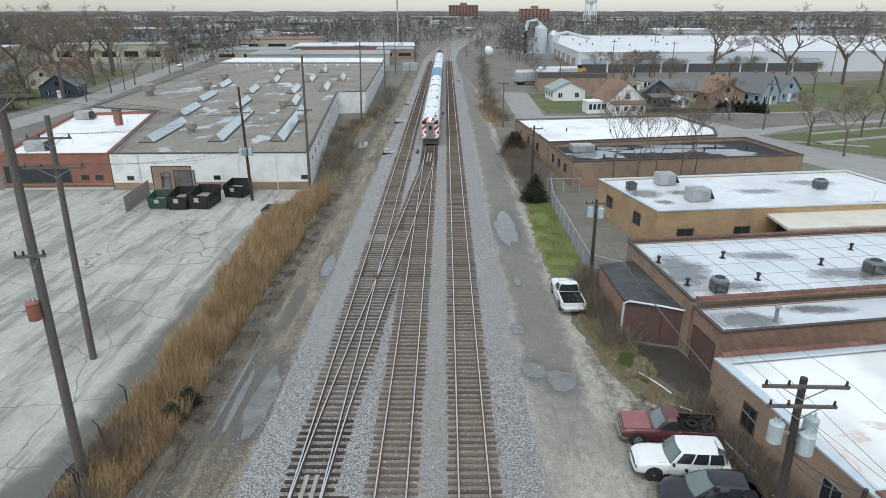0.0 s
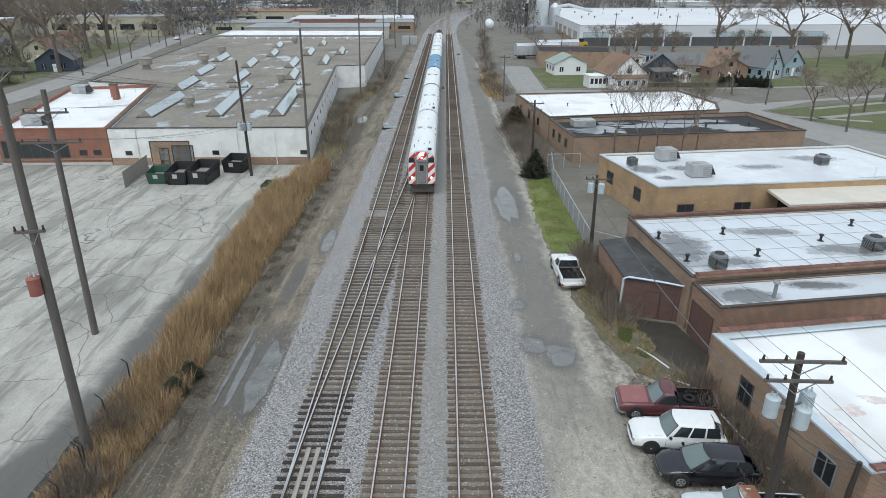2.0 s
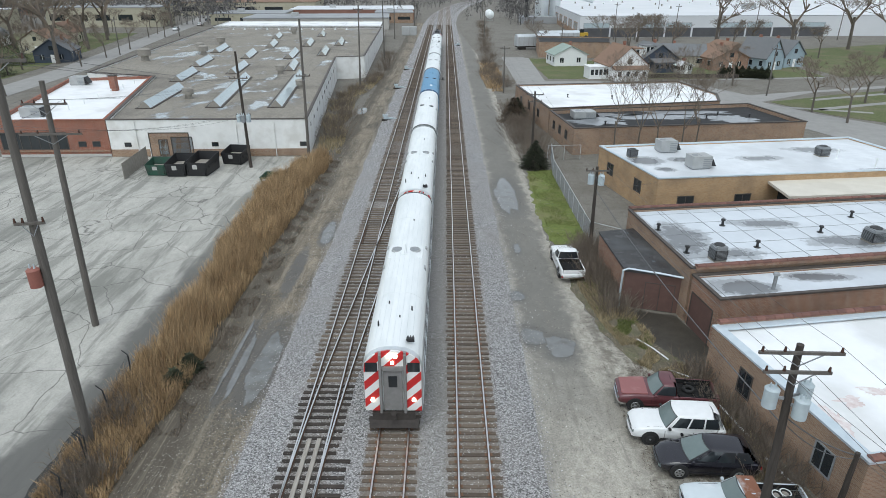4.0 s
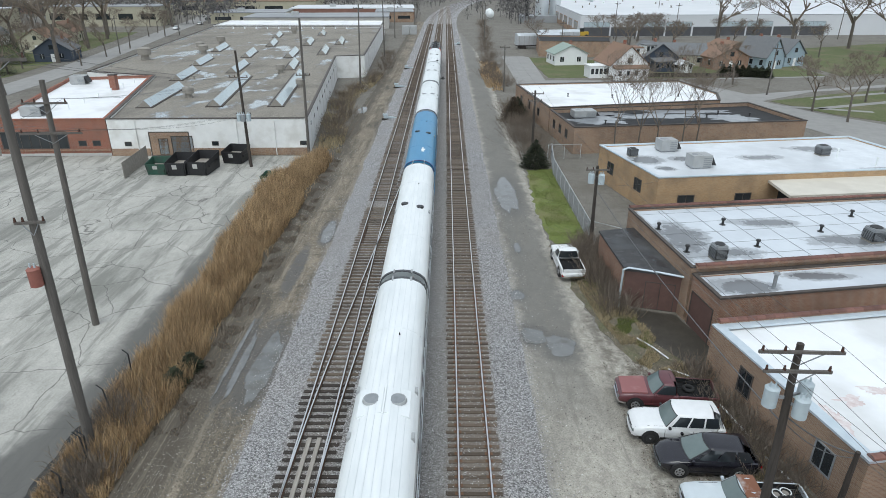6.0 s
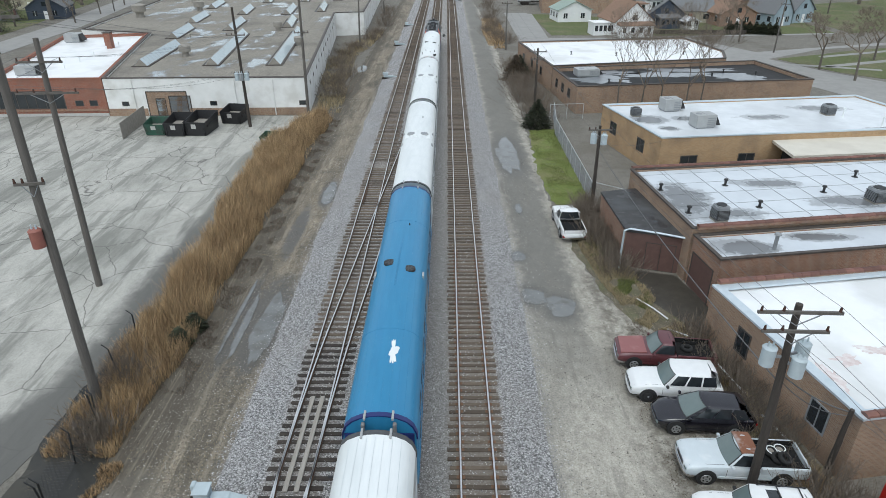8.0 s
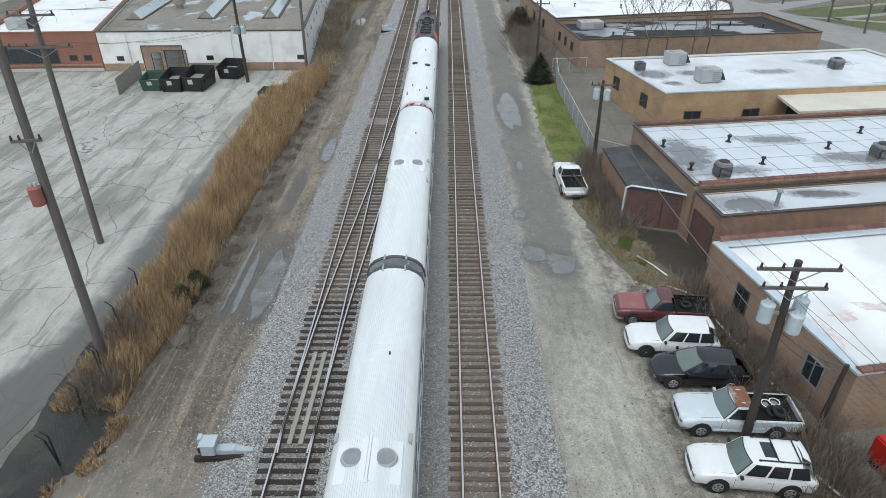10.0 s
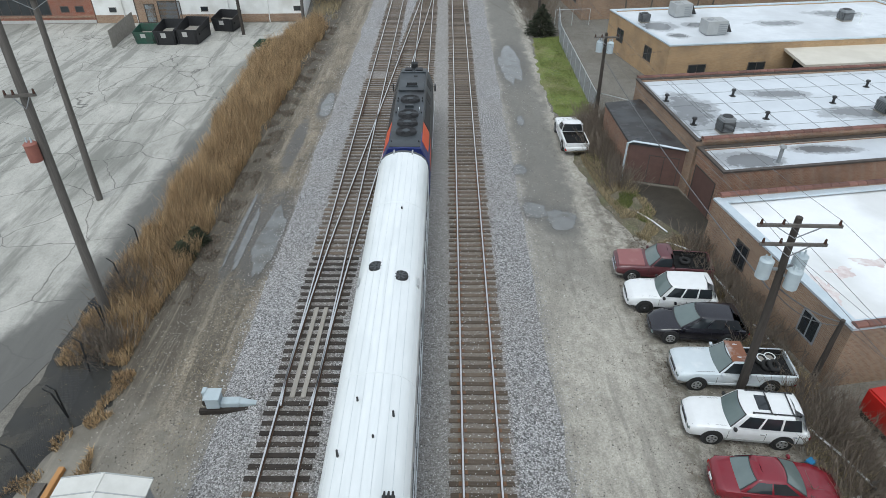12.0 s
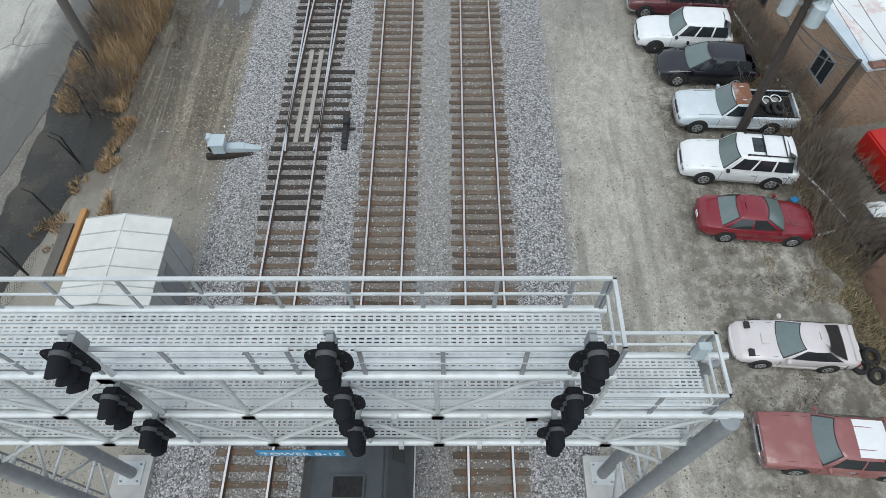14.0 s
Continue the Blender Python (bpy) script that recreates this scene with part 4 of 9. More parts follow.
        part("pilot", quadbox(B(), [(-1.25, -0.25, 0.15), (1.25, -0.25, 0.15), (1.3, 0.2, 0.15), (-1.3, 0.2, 0.15), (-1.3, 0.0, 0.55), (1.3, 0.0, 0.55), (1.3, 0.2, 0.55), (-1.3, 0.2, 0.55)]), "under", c)
    else:
        part("end_sheet", box(B(), -1.38, 1.38, 0.06, 0.10, 1.02, 3.9), "galv_dark" if skin != "blue" else "navy", c)
    # running gear
    part("underframe", box(B(), -1.35, 1.35, 0.5, L - 0.5, 0.62, 1.0), "under", c)
    for y in (3.0, L - 3.0):
        bo = part("bogie", box(B(), -1.1, 1.1, y - 1.7, y + 1.7, 0.42, 0.75), "under", c, bevel=0.04)
        for w in (-1.25, 1.25):
            for s in (-0.753, 0.753):
                part("wheel", cyl(B(), (s - 0.06, y + w, 0.458), (s + 0.06, y + w, 0.458), 0.457, 0.457, 20), "rail", bo)
    if skin == "blue":
        o = blob(0.28, 4.2, 0.16, 0.75, 20, 2.0, 0.8)
        bm = B()
        fl = [bm.verts.new((x, y, np.interp(abs(x), [0, 0.3, 0.7], [4.74, 4.72, 4.63]) + 0.030)) for x, y in o]
        bm.faces.new(fl)
        part("bare_patch", bm, "roofwhite", c, "patch of white where blue film has torn off")
    return c


def text_part(name, s, size, m, material, parent):
    cu = bpy.data.curves.new(name, "FONT")
    cu.body, cu.size, cu.extrude, cu.align_x, cu.align_y = s, size, 0.004, "CENTER", "CENTER"
    cu.materials.append(M[material])
    o = new(name, cu)
    o.parent, o.matrix_basis = parent, m
    return o


def locomotive(m):
    """A diesel locomotive, 17.2 m long, its rear at y = 0."""
    c = thing("diesel_locomotive", "dark grey diesel locomotive with blue and orange rear end", "locomotive", m)
    L = 17.2
    pf = half([(1.52, 1.15), (1.52, 3.25), (1.42, 3.62), (1.05, 4.42), (0.98, 4.48), (0.0, 4.52)])
    nose = lambda k, dz: [(x * k, z if z < 2 else 2 + (z - 2) * dz) for x, z in pf]
    part("body", loft(B(), [[(x, y, z) for x, z in (nose(k, dz))] for y, k, dz in ((0.05, 0.97, 1.0), (0.2, 1.0, 1.0), (2.6, 1.0, 1.0))]), "navy", c, "deep blue rear body")
    part("hood", loft(B(), [[(x, y, z) for x, z in (nose(k, dz))] for y, k, dz in ((2.6, 1.0, 1.0), (14.2, 1.0, 1.0), (15.3, 0.97, 0.99), (15.8, 0.92, 0.90), (16.6, 0.85, 0.55), (17.1, 0.75, 0.40))]), "hood", c, smooth=True)
    part("roof_deck", quadbox(B(), [(-0.98, 0.25, 4.49), (0.98, 0.25, 4.49), (0.98, 2.6, 4.49), (-0.98, 2.6, 4.49), (-0.98, 0.25, 4.53), (0.98, 0.25, 4.53), (0.98, 2.6, 4.53), (-0.98, 2.6, 4.53)]), "hood", c)
    for s in (-1, 1):
        e = lambda y0, y1, t0, t1, o: [(s * (1.42 - 0.37 * t0) + s * o, y0, 3.62 + 0.8 * t0 + o), (s * (1.42 - 0.37 * t1) + s * o, y0, 3.62 + 0.8 * t1 + o), (s * (1.42 - 0.37 * t1) + s * o, y1, 3.62 + 0.8 * t1 + o), (s * (1.42 - 0.37 * t0) + s * o, y1, 3.62 + 0.8 * t0 + o)]
        slab = lambda q, d: quadbox(B(), [tuple(Vector(p)) for p in q] + [(p[0] + s * d, p[1], p[2] + d * 0.5) for p in q])
        part("orange_band", slab(e(1.3, 4.4, 0.0, 1.0, 0.0), 0.012), "orange", c, "orange band on the sloped shoulder")
        part("side_grille", slab(e(4.6, 8.9, 0.0, 0.85, 0.0), 0.02), "plastic", c)
        part("side_grille", slab(e(9.2, 10.6, 0.1, 0.85, 0.0), 0.02), "plastic", c)
        part("side_grille", slab(e(12.0, 13.4, 0.1, 0.85, 0.0), 0.02), "plastic", c)
        part("orange_side", box(B(), s * 1.522 - 0.01, s * 1.522 + 0.01, 1.3, 4.4, 2.2, 3.25), "orange", c)
        part("handrail", bar(B(), (s * 1.6, 5, 2.2), (s * 1.6, 14, 2.2), 0.04, 0.04), "galv", c)
        part("mirror", box(B(), s * 1.66 - 0.06, s * 1.66 + 0.06, 14.1, 14.4, 3.0, 3.5), "plastic", c)
        part("fin", bar(B(), (s * 0.72, 6.2, 4.58), (s * 0.72, 6.45, 4.62), 0.03, 0.14), "roofwhite", c)
        for y in (1.0, 5.8, 8.0, 8.5, 10.2):
            part("lifting_lug", box(B(), s * 0.86 - 0.04, s * 0.86 + 0.04, y - 0.06, y + 0.06, 4.5, 4.62), "plastic", c)
    for y in (2.45, 3.94, 5.43, 8.19):
        f = part("roof_fan", cyl(B(), (0, y, 4.50), (0, y, 4.66), 0.70, 0.66, 28), "black", c, "round black cooling fan", smooth=True)
        bm = B()
        for r in (0.30, 0.38, 0.46, 0.54, 0.62):
            for i in range(28):
                a, b = 2 * math.pi * i / 28, 2 * math.pi * (i + 1) / 28
                bar(bm, (r * math.cos(a), y + r * math.sin(a), 4.675), (r * math.cos(b), y + r * math.sin(b), 4.675), 0.014, 0.014)
        part("fan_guard", bm, "plastic", f)
        bm = B()
        if y > 3:
            for i in range(8):
                a = 2 * math.pi * i / 8
                bar(bm, (0.2 * math.cos(a), y + 0.2 * math.sin(a), 4.663), (0.56 * math.cos(a), y + 0.56 * math.sin(a), 4.663), 0.12, 0.006)
            part("fan_blade", bm, "ventdark", f)
        part("fan_hub", cyl(B(), (0, y, 4.6), (0, y, 4.685), 0.27, 0.25, 18), "hood", f)
    for x0, x1, y0, y1, h in ((-0.9, 0.9, 10.1, 13.9, 0.07), (-0.45, 0.45, 10.8, 11.5, 0.16), (-0.3, 0.3, 6.75, 7.1, 0.18), (-0.95, 0.95, 13.9, 14.15, 0.16), (-0.95, 0.95, 9.95, 10.1, 0.12)):
        part("roof_casing", box(B(), x0, x1, y0, y1, 4.5, 4.5 + h), "hood", c, bevel=0.02)
    part("exhaust_grille", box(B(), -0.38, 0.38, 10.88, 11.42, 4.655, 4.675), "bedliner", c)
    part("hatch", box(B(), 0.05, 0.35, 13.0, 13.3, 4.56, 4.60), "plastic", c)
    for s in (-1, 1):
        part("cab_roof_unit", box(B(), s * 0.42 - 0.3, s * 0.42 + 0.3, 14.35, 15.0, 4.45, 4.68), "black", c, bevel=0.04)
    bm = B()
    for k in range(5):
        cyl(bm, (-0.22 + 0.11 * k, 15.5, 4.72), (-0.22 + 0.11 * k, 15.95 + 0.05 * (k % 2), 4.74), 0.03, 0.08, 8)
    box(bm, -0.26, 0.26, 15.6, 15.7, 4.2, 4.75)
    part("air_horn", bm, "plastic", c)
    part("beacon", cyl(B(), (-0.6, 15.1, 4.4), (-0.6, 15.1, 4.62), 0.1, 0.08, 10), "plastic", c)
    part("windscreen", quadbox(B(), [(-1.15, 15.55, 3.3), (1.15, 15.55, 3.3), (1.15, 15.4, 3.3), (-1.15, 15.4, 3.3), (-1.0, 15.42, 3.95), (1.0, 15.42, 3.95), (1.0, 15.2, 3.95), (-1.0, 15.2, 3.95)]), "glass", c)
    for s in (-1, 1):
        text_part("number", "106", 0.42, pose(s * 0.85, 0.03, 3.75, 90, 0, 0), "roofwhite", c)
        part("tail_lamp", cyl(B(), (s * 1.15, -0.02, 3.0), (s * 1.15, 0.08, 3.0), 0.09, 0.09, 10), "red", c)
        part("marker", box(B(), s * 0.8 - 0.2, s * 0.8 + 0.2, 0.0, 0.04, 3.2, 3.35), "roofwhite", c)
    part("rear_door", box(B(), -0.4, 0.4, 0.0, 0.05, 1.2, 3.3), "navy", c)
    part("rear_lamp_box", box(B(), -0.35, 0.35, -0.02, 0.06, 3.9, 4.15), "black", c)
    part("underframe", box(B(), -1.45, 1.45, 0.2, 16.8, 0.75, 1.15), "under", c)
    part("fuel_tank", box(B(), -1.35, 1.35, 6.8, 10.4, 0.35, 0.8), "under", c, bevel=0.08)
    for y in (3.4, 13.6):
        bo = part("bogie", box(B(), -1.15, 1.15, y - 1.9, y + 1.9, 0.45, 0.8), "under", c, bevel=0.04)
        for w in (-1.35, 1.35):
            for s in (-0.753, 0.753):
                part("wheel", cyl(B(), (s - 0.06, y + w, 0.51), (s + 0.06, y + w, 0.51), 0.508, 0.508, 20), "rail", bo)
    for o in c.children_recursive:
        if o.type == "MESH":
            o.data.transform(Matrix.Diagonal((1, 0.94, 1, 1)))
    return c


COACHES = [("silver gallery coach with red-white striped cab and lit headlights", "steel", "roofwhite", "panel", True),
           ("silver gallery coach with striped cab end and roof hatch panel", "steel", "roofwhite", "panel", True),
           ("silver gallery coach with two dark round roof fans", "steel", "roofwhite", "open", False),
           ("blue-wrapped gallery coach with a torn white patch on its roof", "blue", "blue", "open", False),
           ("silver gallery coach with white hatch panel on its fluted roof", "steel", "roofwhite", "panel", False),
           ("silver gallery coach with white hatch panel on its fluted roof", "steel", "roofwhite", "panel", False),
           ("silver gallery coach with striped cab end behind dark roof fans", "steel", "roofwhite", "open", True)]
TRAIN = []
for i, a in enumerate(COACHES):
    TRAIN.append((coach(*a, pose(MX, 107.9 + i * PITCHLEN, 0)), i * PITCHLEN))
TRAIN.append((locomotive(pose(MX, 107.9 + 7 * PITCHLEN, 0)), 7 * PITCHLEN + 0.1))


def train_y(t):
    return 107.7 - 20.35 * t - 0.011 * t * t - 0.4 * max(0.0, t - 11.0)
# ---- buildings ----
def inset(poly, d):
    """The outline moved inwards by d (corners in anticlockwise order)."""
    out = []
    n = len(poly)
    for i in range(n):
        p, a, b = Vector(poly[i]), Vector(poly[i - 1]), Vector(poly[(i + 1) % n])
        e1, e2 = (p - a).normalized(), (b - p).normalized()
        n1, n2 = Vector((-e1.y, e1.x)), Vector((-e2.y, e2.x))
        k = n1 + n2
        k = k / max(0.2, k.dot(n1))
        out.append(tuple(p + k * d))
    return out


def hall(name, label, poly, z1, wall, roof, coping="darktrim", parapet=0.25, cw=0.3, z0=-0.75, category="building", group=""):
    """A flat-roofed building: one wall for each side, roof slab, coping."""
    b = thing(name, label, category, None, group)
    inn = inset(poly, 0.3)
    n = len(poly)
    for i in range(n):
        j = (i + 1) % n
        q = [poly[i], poly[j], inn[j], inn[i]]
        part("wall", quadbox(B(), [(*p, z0) for p in q] + [(*p, z1) for p in q]), wall, b)
        ii, oo = inset(poly, cw), inset(poly, -0.06)
        q = [oo[i], oo[j], ii[j], ii[i]]
        if coping:
            part("coping", quadbox(B(), [(*p, z1 + 0.003) for p in q] + [(*p, z1 + 0.12) for p in q]), coping, b)
    bm = B()
    vs = [bm.verts.new((*p, z1 - parapet)) for p in inset(poly, 0.25)]
    f = bm.faces.new(vs)
    r = bmesh.ops.extrude_face_region(bm, geom=[f])
    bmesh.ops.translate(bm, verts=[v for v in r["geom"] if isinstance(v, bmesh.types.BMVert)], vec=(0, 0, -0.25))
    part("roof", bm, roof, b)
    return b


def on_wall(b, poly, i, s, w, z0, z1, name="window", pane="glass", frame_m="darktrim", proud=0.03, fr=0.07, bars=0):
    """A framed opening on side i of the outline, s metres along it."""
    a, c = Vector(poly[i]), Vector(poly[(i + 1) % len(poly)])
    e = (c - a).normalized()
    o = Vector((e.y, -e.x))
    def block(s0, s1, za, zb, d0, d1):
        q = [a + e * s0 + o * d0, a + e * s1 + o * d0, a + e * s1 + o * d1, a + e * s0 + o * d1]
        return [(*p, za) for p in q] + [(*p, zb) for p in q]
    win = part(name, quadbox(B(), block(s, s + w, z0, z1, -0.06, 0.012)), pane, b)
    bm = B()
    for s0, s1, za, zb in ((s - fr, s, z0 - fr, z1 + fr), (s + w, s + w + fr, z0 - fr, z1 + fr), (s, s + w, z1, z1 + fr), (s, s + w, z0 - fr, z0)):
        quadbox(bm, block(s0, s1, za, zb, -0.05, proud))
    for k in range(bars):
        x = s + w * (k + 1) / (bars + 1)
        quadbox(bm, block(x - 0.03, x + 0.03, z0, z1, 0.0, proud - 0.005))
    part("frame", bm, frame_m, win)
    return win


L1 = [(-43.8, 80.4), (-18.0, 81.2), (-24.6, 146.0), (-18.4, 147.5), (-22.0, 228.0), (-80, 228), (-68, 122), (-53.4, 117.5)]
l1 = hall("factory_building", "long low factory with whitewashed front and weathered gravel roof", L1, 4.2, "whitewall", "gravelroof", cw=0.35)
L2 = [(-58, 79.8), (-43.9, 80.4), (-53.6, 117.3), (-67, 114)]
l2 = hall("office_wing", "red brick office wing with white membrane roof", L2, 4.2, "brickred", "whiteroof", coping="brickred", parapet=0.35)
L3 = [(-80, 228.2), (-22, 228.2), (-23.4, 252), (-82, 252)]
l3 = hall("factory_extension", "factory extension with a bright white roof", L3, 4.6, "whitewall", "whiteroof")
R1 = [(17.65, 20.3), (29.3, 22.2), (27.2, 33.2), (15.45, 31.3)]
R0 = [(18.6, -4.0), (32, -2), (30, 14.4), (16.6, 12.4)]
R2b = [(17.15, 34.5), (33, 37.0), (31.6, 40.3), (16.7, 38.0)]
R2a = [(16.6, 38.2), (44, 42.4), (42.4, 53.2), (15.4, 49.6)]
R3 = [(20.7, 58.5), (52, 62.4), (49, 75.4), (17.8, 71.0)]
R4 = [(16.9, 81.6), (49.6, 86.0), (47.3, 99.0), (15.5, 93.4)]
R5 = [(15.4, 93.7), (43.2, 99.8), (45.2, 106), (43.2, 119.4), (12.6, 114.8)]
r1 = hall("workshop_building", "tan brick workshop with stained white roof", R1, 3.0, "bricktan", "whiteroof", coping="flashing", parapet=0.12, cw=0.5)
r2b = hall("garage_annex", "brick garage annex with grey membrane roof", R2b, 3.0, "brickbrown", "greyroof", parapet=0.08, cw=0.2)
r2a = hall("brick_workshop", "brick workshop with wet grey membrane roof and clay coping", R2a, 3.4, "bricktan", "greyroof", parapet=0.1, cw=0.2, coping="darktrim")
r3 = hall("orange_brick_building", "orange brick building with silver coated roof", R3, 3.3, "brickyel", "silverroof", parapet=0.1, coping="flashing")
r4 = hall("black_roofed_building", "tan brick building with flooded black roof", R4, 2.9, "bricktan", "tarroof", parapet=0.45)
r5 = hall("white_roofed_building", "brick building with white membrane roof", R5, 3.1, "bricktan", "whiteroof", parapet=0.15)
r0 = hall("brick_store", "brown brick store with a dark flat roof", R0, 3.2, "brickbrown", "shedroof", parapet=0.15)
# ---- signal bridge over the tracks ----
GN, GS = 4.66, 3.50
LV = (8.2, 10.15, 12.2)
X0 = -14.5
XE = (5.1, 4.82, 2.52)
gan = thing("signal_bridge", "galvanised steel signal bridge with three walkway levels over the tracks", "signal bridge")


def walkway(z, x0, x1, y0, y1):
    """Perforated planks side by side."""
    k = 5
    w = (y1 - y0) / k
    for i in range(k):
        a = y0 + i * w + 0.012
        b = y0 + (i + 1) * w - 0.012
        bm = B()
        rows = [a, a + (b - a) * 0.24, a + (b - a) * 0.40, a + (b - a) * 0.62, a + (b - a) * 0.78, b]
        solid = lambda u0, u1, v0, v1: ngon(bm, [(u0, v0, z), (u1, v0, z), (u1, v1, z), (u0, v1, z)])
        for v0, v1 in ((0, 1), (2, 3), (4, 5)):
            solid(x0, x1, rows[v0], rows[v1])
        pitch = 0.125
        for r, off in ((1, 0.0), (3, 0.06)):
            x = x0
            while x < x1:
                solid(x, min(x1, x + 0.045), rows[r], rows[r + 1])
                x += pitch
        for v in (a, b):
            quadbox(bm, [(x0, v - 0.004, z - 0.06), (x1, v - 0.004, z - 0.06), (x1, v + 0.004, z - 0.06), (x0, v + 0.004, z - 0.06), (x0, v - 0.004, z + 0.012), (x1, v - 0.004, z + 0.012), (x1, v + 0.004, z + 0.012), (x0, v + 0.004, z + 0.012)])
        part("plank", bm, "galv", gan)


def handrail(x0, x1, y, z, posts, end=None):
    bm = B()
    box(bm, x0, x1, y - 0.03, y + 0.03, z + 1.05, z + 1.10)
    part("top_rail", bm, "galv", gan)
    part("mid_rail", box(B(), x0, x1, y - 0.02, y + 0.02, z + 0.55, z + 0.585), "galv", gan)
    for x in posts:
        part("rail_post", box(B(), x - 0.035, x + 0.035, y - 0.012, y + 0.012, z, z + 1.05), "galv_dark", gan)


for z, x1 in zip(LV, XE):
    ext = {LV[0]: 0.05, LV[1]: 0.62, LV[2]: 0.12}[z]
    for y in (GN, GS):
        part("chord", cyl(B(), (X0, y, z), (x1 + ext, y, z), 0.075, 0.075, 14), "galv", gan, smooth=True)
    walkway(z + 0.04, X0, x1, GS + 0.08, GN - 0.08)
    for x in range(-13, int(x1) + 1, 2):
        part("cross_beam", box(B(), x - 0.04, x + 0.04, GS, GN, z - 0.09, z - 0.03), "galv", gan)
# truss webs on both faces
for y in (GS, GN):
    for za, zb, xe in ((LV[1], LV[2], 2.6), (LV[0], LV[1], 4.9)):
        x, up = X0 + 0.3, True
        while x + 1.75 <= xe + 0.2:
            part("web_post", cyl(B(), (x, y, za), (x, y, zb), 0.042, 0.042, 8), "galv", gan, smooth=True)
            p, q = ((x, y, za + 0.05), (x + 1.75, y, zb - 0.05)) if up else ((x, y, zb - 0.05), (x + 1.75, y, za + 0.05))
            part("web_diagonal", cyl(B(), p, q, 0.04, 0.04, 8), "galv", gan, smooth=True)
            for pt in (p, q):
                part("gusset", box(B(), pt[0] - 0.11, pt[0] + 0.11, y - 0.09, y - 0.075, pt[2] - 0.08, pt[2] + 0.08), "galv", gan)
            x += 1.75
            up = not up
        part("web_post", cyl(B(), (xe, y, za), (xe, y, zb), 0.045, 0.045, 8), "galv", gan, smooth=True)
for x in (-1.0, 0.05):
    for z in (LV[0], LV[1]):
        part("splice", box(B(), x - 0.05 + (0.6 if x > 0 else 0), x + 0.05 + (0.6 if x > 0 else 0), GS - 0.12, GS - 0.02, z - 0.14, z + 0.14), "galv", gan)
px = [-13.4 + 1.18 * i for i in range(14)]
handrail(X0, 2.52, GN, LV[2], [x for x in px if x < 2.4] + [2.46])
handrail(X0, -6.55, GS, LV[2], [-13.1, -11.8, -10.5, -9.2, -7.9, -6.6])
handrail(-5.5, -2.3, GS, LV[2], [-5.45, -4.2, -2.95, -2.35])
handrail(-1.35, 1.95, GS, LV[2], [-1.30, -0.08, 1.15, 1.9])
for x, z, y0, y1 in ((2.54, LV[2], GS, GN), (4.82, LV[1], GS, GN)):
    part("end_rail", box(B(), x - 0.03, x + 0.03, y0, y1, z + 1.05, z + 1.10), "galv", gan)
    part("end_rail", box(B(), x - 0.02, x + 0.02, y0, y1, z + 0.55, z + 0.585), "galv", gan)
    for y in (y0, y1):
        part("rail_post", box(B(), x - 0.03, x + 0.03, y - 0.03, y + 0.03, z, z + 1.1), "galv_dark", gan)
handrail(2.65, 4.82, GN, LV[1], [3.0, 4.67])
handrail(2.5, 4.82, GS, LV[1], [2.55, 3.7, 4.72])
handrail(X0, 1.8, GN, LV[1], [-12 + 2.0 * i for i in range(7)])
part("junction_box", box(B(), 4.62, 4.86, GN - 0.18, GN - 0.02, LV[1] + 0.25, LV[1] + 0.75), "can", gan, bevel=0.01)
# columns and their lattice
for cx in (5.18, -10.75):
    for y in (GN, GS - 0.12):
        part("column", cyl(B(), (cx, y, -0.3), (cx, y, LV[1] - 0.12 if y == GN else LV[1] + 0.02), 0.19, 0.18, 20), "galv_dark", gan, smooth=True)
        part("base_plate", box(B(), cx - 0.38, cx + 0.38, y - 0.38, y + 0.38, -0.33, -0.285), "galv", gan)
        for bx in (-0.28, 0.28):
            for by in (-0.28, 0.28):
                part("anchor_bolt", cyl(B(), (cx + bx, y + by, -0.285), (cx + bx, y + by, -0.19), 0.03, 0.03, 6), "galv_dark", gan)
    for k in range(5):
        z0, z1 = 0.3 + k * 1.85, 0.3 + (k + 1) * 1.85
        ya, yb = (GN, GS - 0.12) if k % 2 else (GS - 0.12, GN)
        part("lattice_bar", cyl(B(), (cx, ya, z0), (cx, yb, z1), 0.045, 0.045, 8), "galv", gan)
        part("lattice_bar", cyl(B(), (cx, GN, z1), (cx, GS, z1), 0.045, 0.045, 8), "galv", gan)
    for s in (-1, 1):
        part("knee_brace", cyl(B(), (cx + (0 if cx > 0 else 0), GN if s > 0 else GS, 6.3), (cx - (1.9 if cx > 0 else -1.9), GN if s > 0 else GS, LV[0]), 0.05, 0.05, 8), "galv", gan)
        part("knee_brace", cyl(B(), (cx, GN if s > 0 else GS, 7.6), (cx - (0.9 if cx > 0 else -0.9), GN if s > 0 else GS, LV[0]), 0.04, 0.04, 8), "galv", gan)
    fo = part("footing", box(B(), cx - 0.6, cx + 0.6, GS - 1.0, GN + 0.6, -1.0, -0.331), "stonetrim", gan, "concrete footing")
# ladder of the left column
bm = B()
for y in (3.6, 4.0):
    bar(bm, (-11.6, y, -0.5), (-11.6, y, LV[1]), 0.05, 0.05)
for i in range(34):
    bar(bm, (-11.6, 3.6, -0.3 + 0.3 * i), (-11.6, 4.0, -0.3 + 0.3 * i), 0.025, 0.025)
part("ladder", bm, "galv_dark", gan)


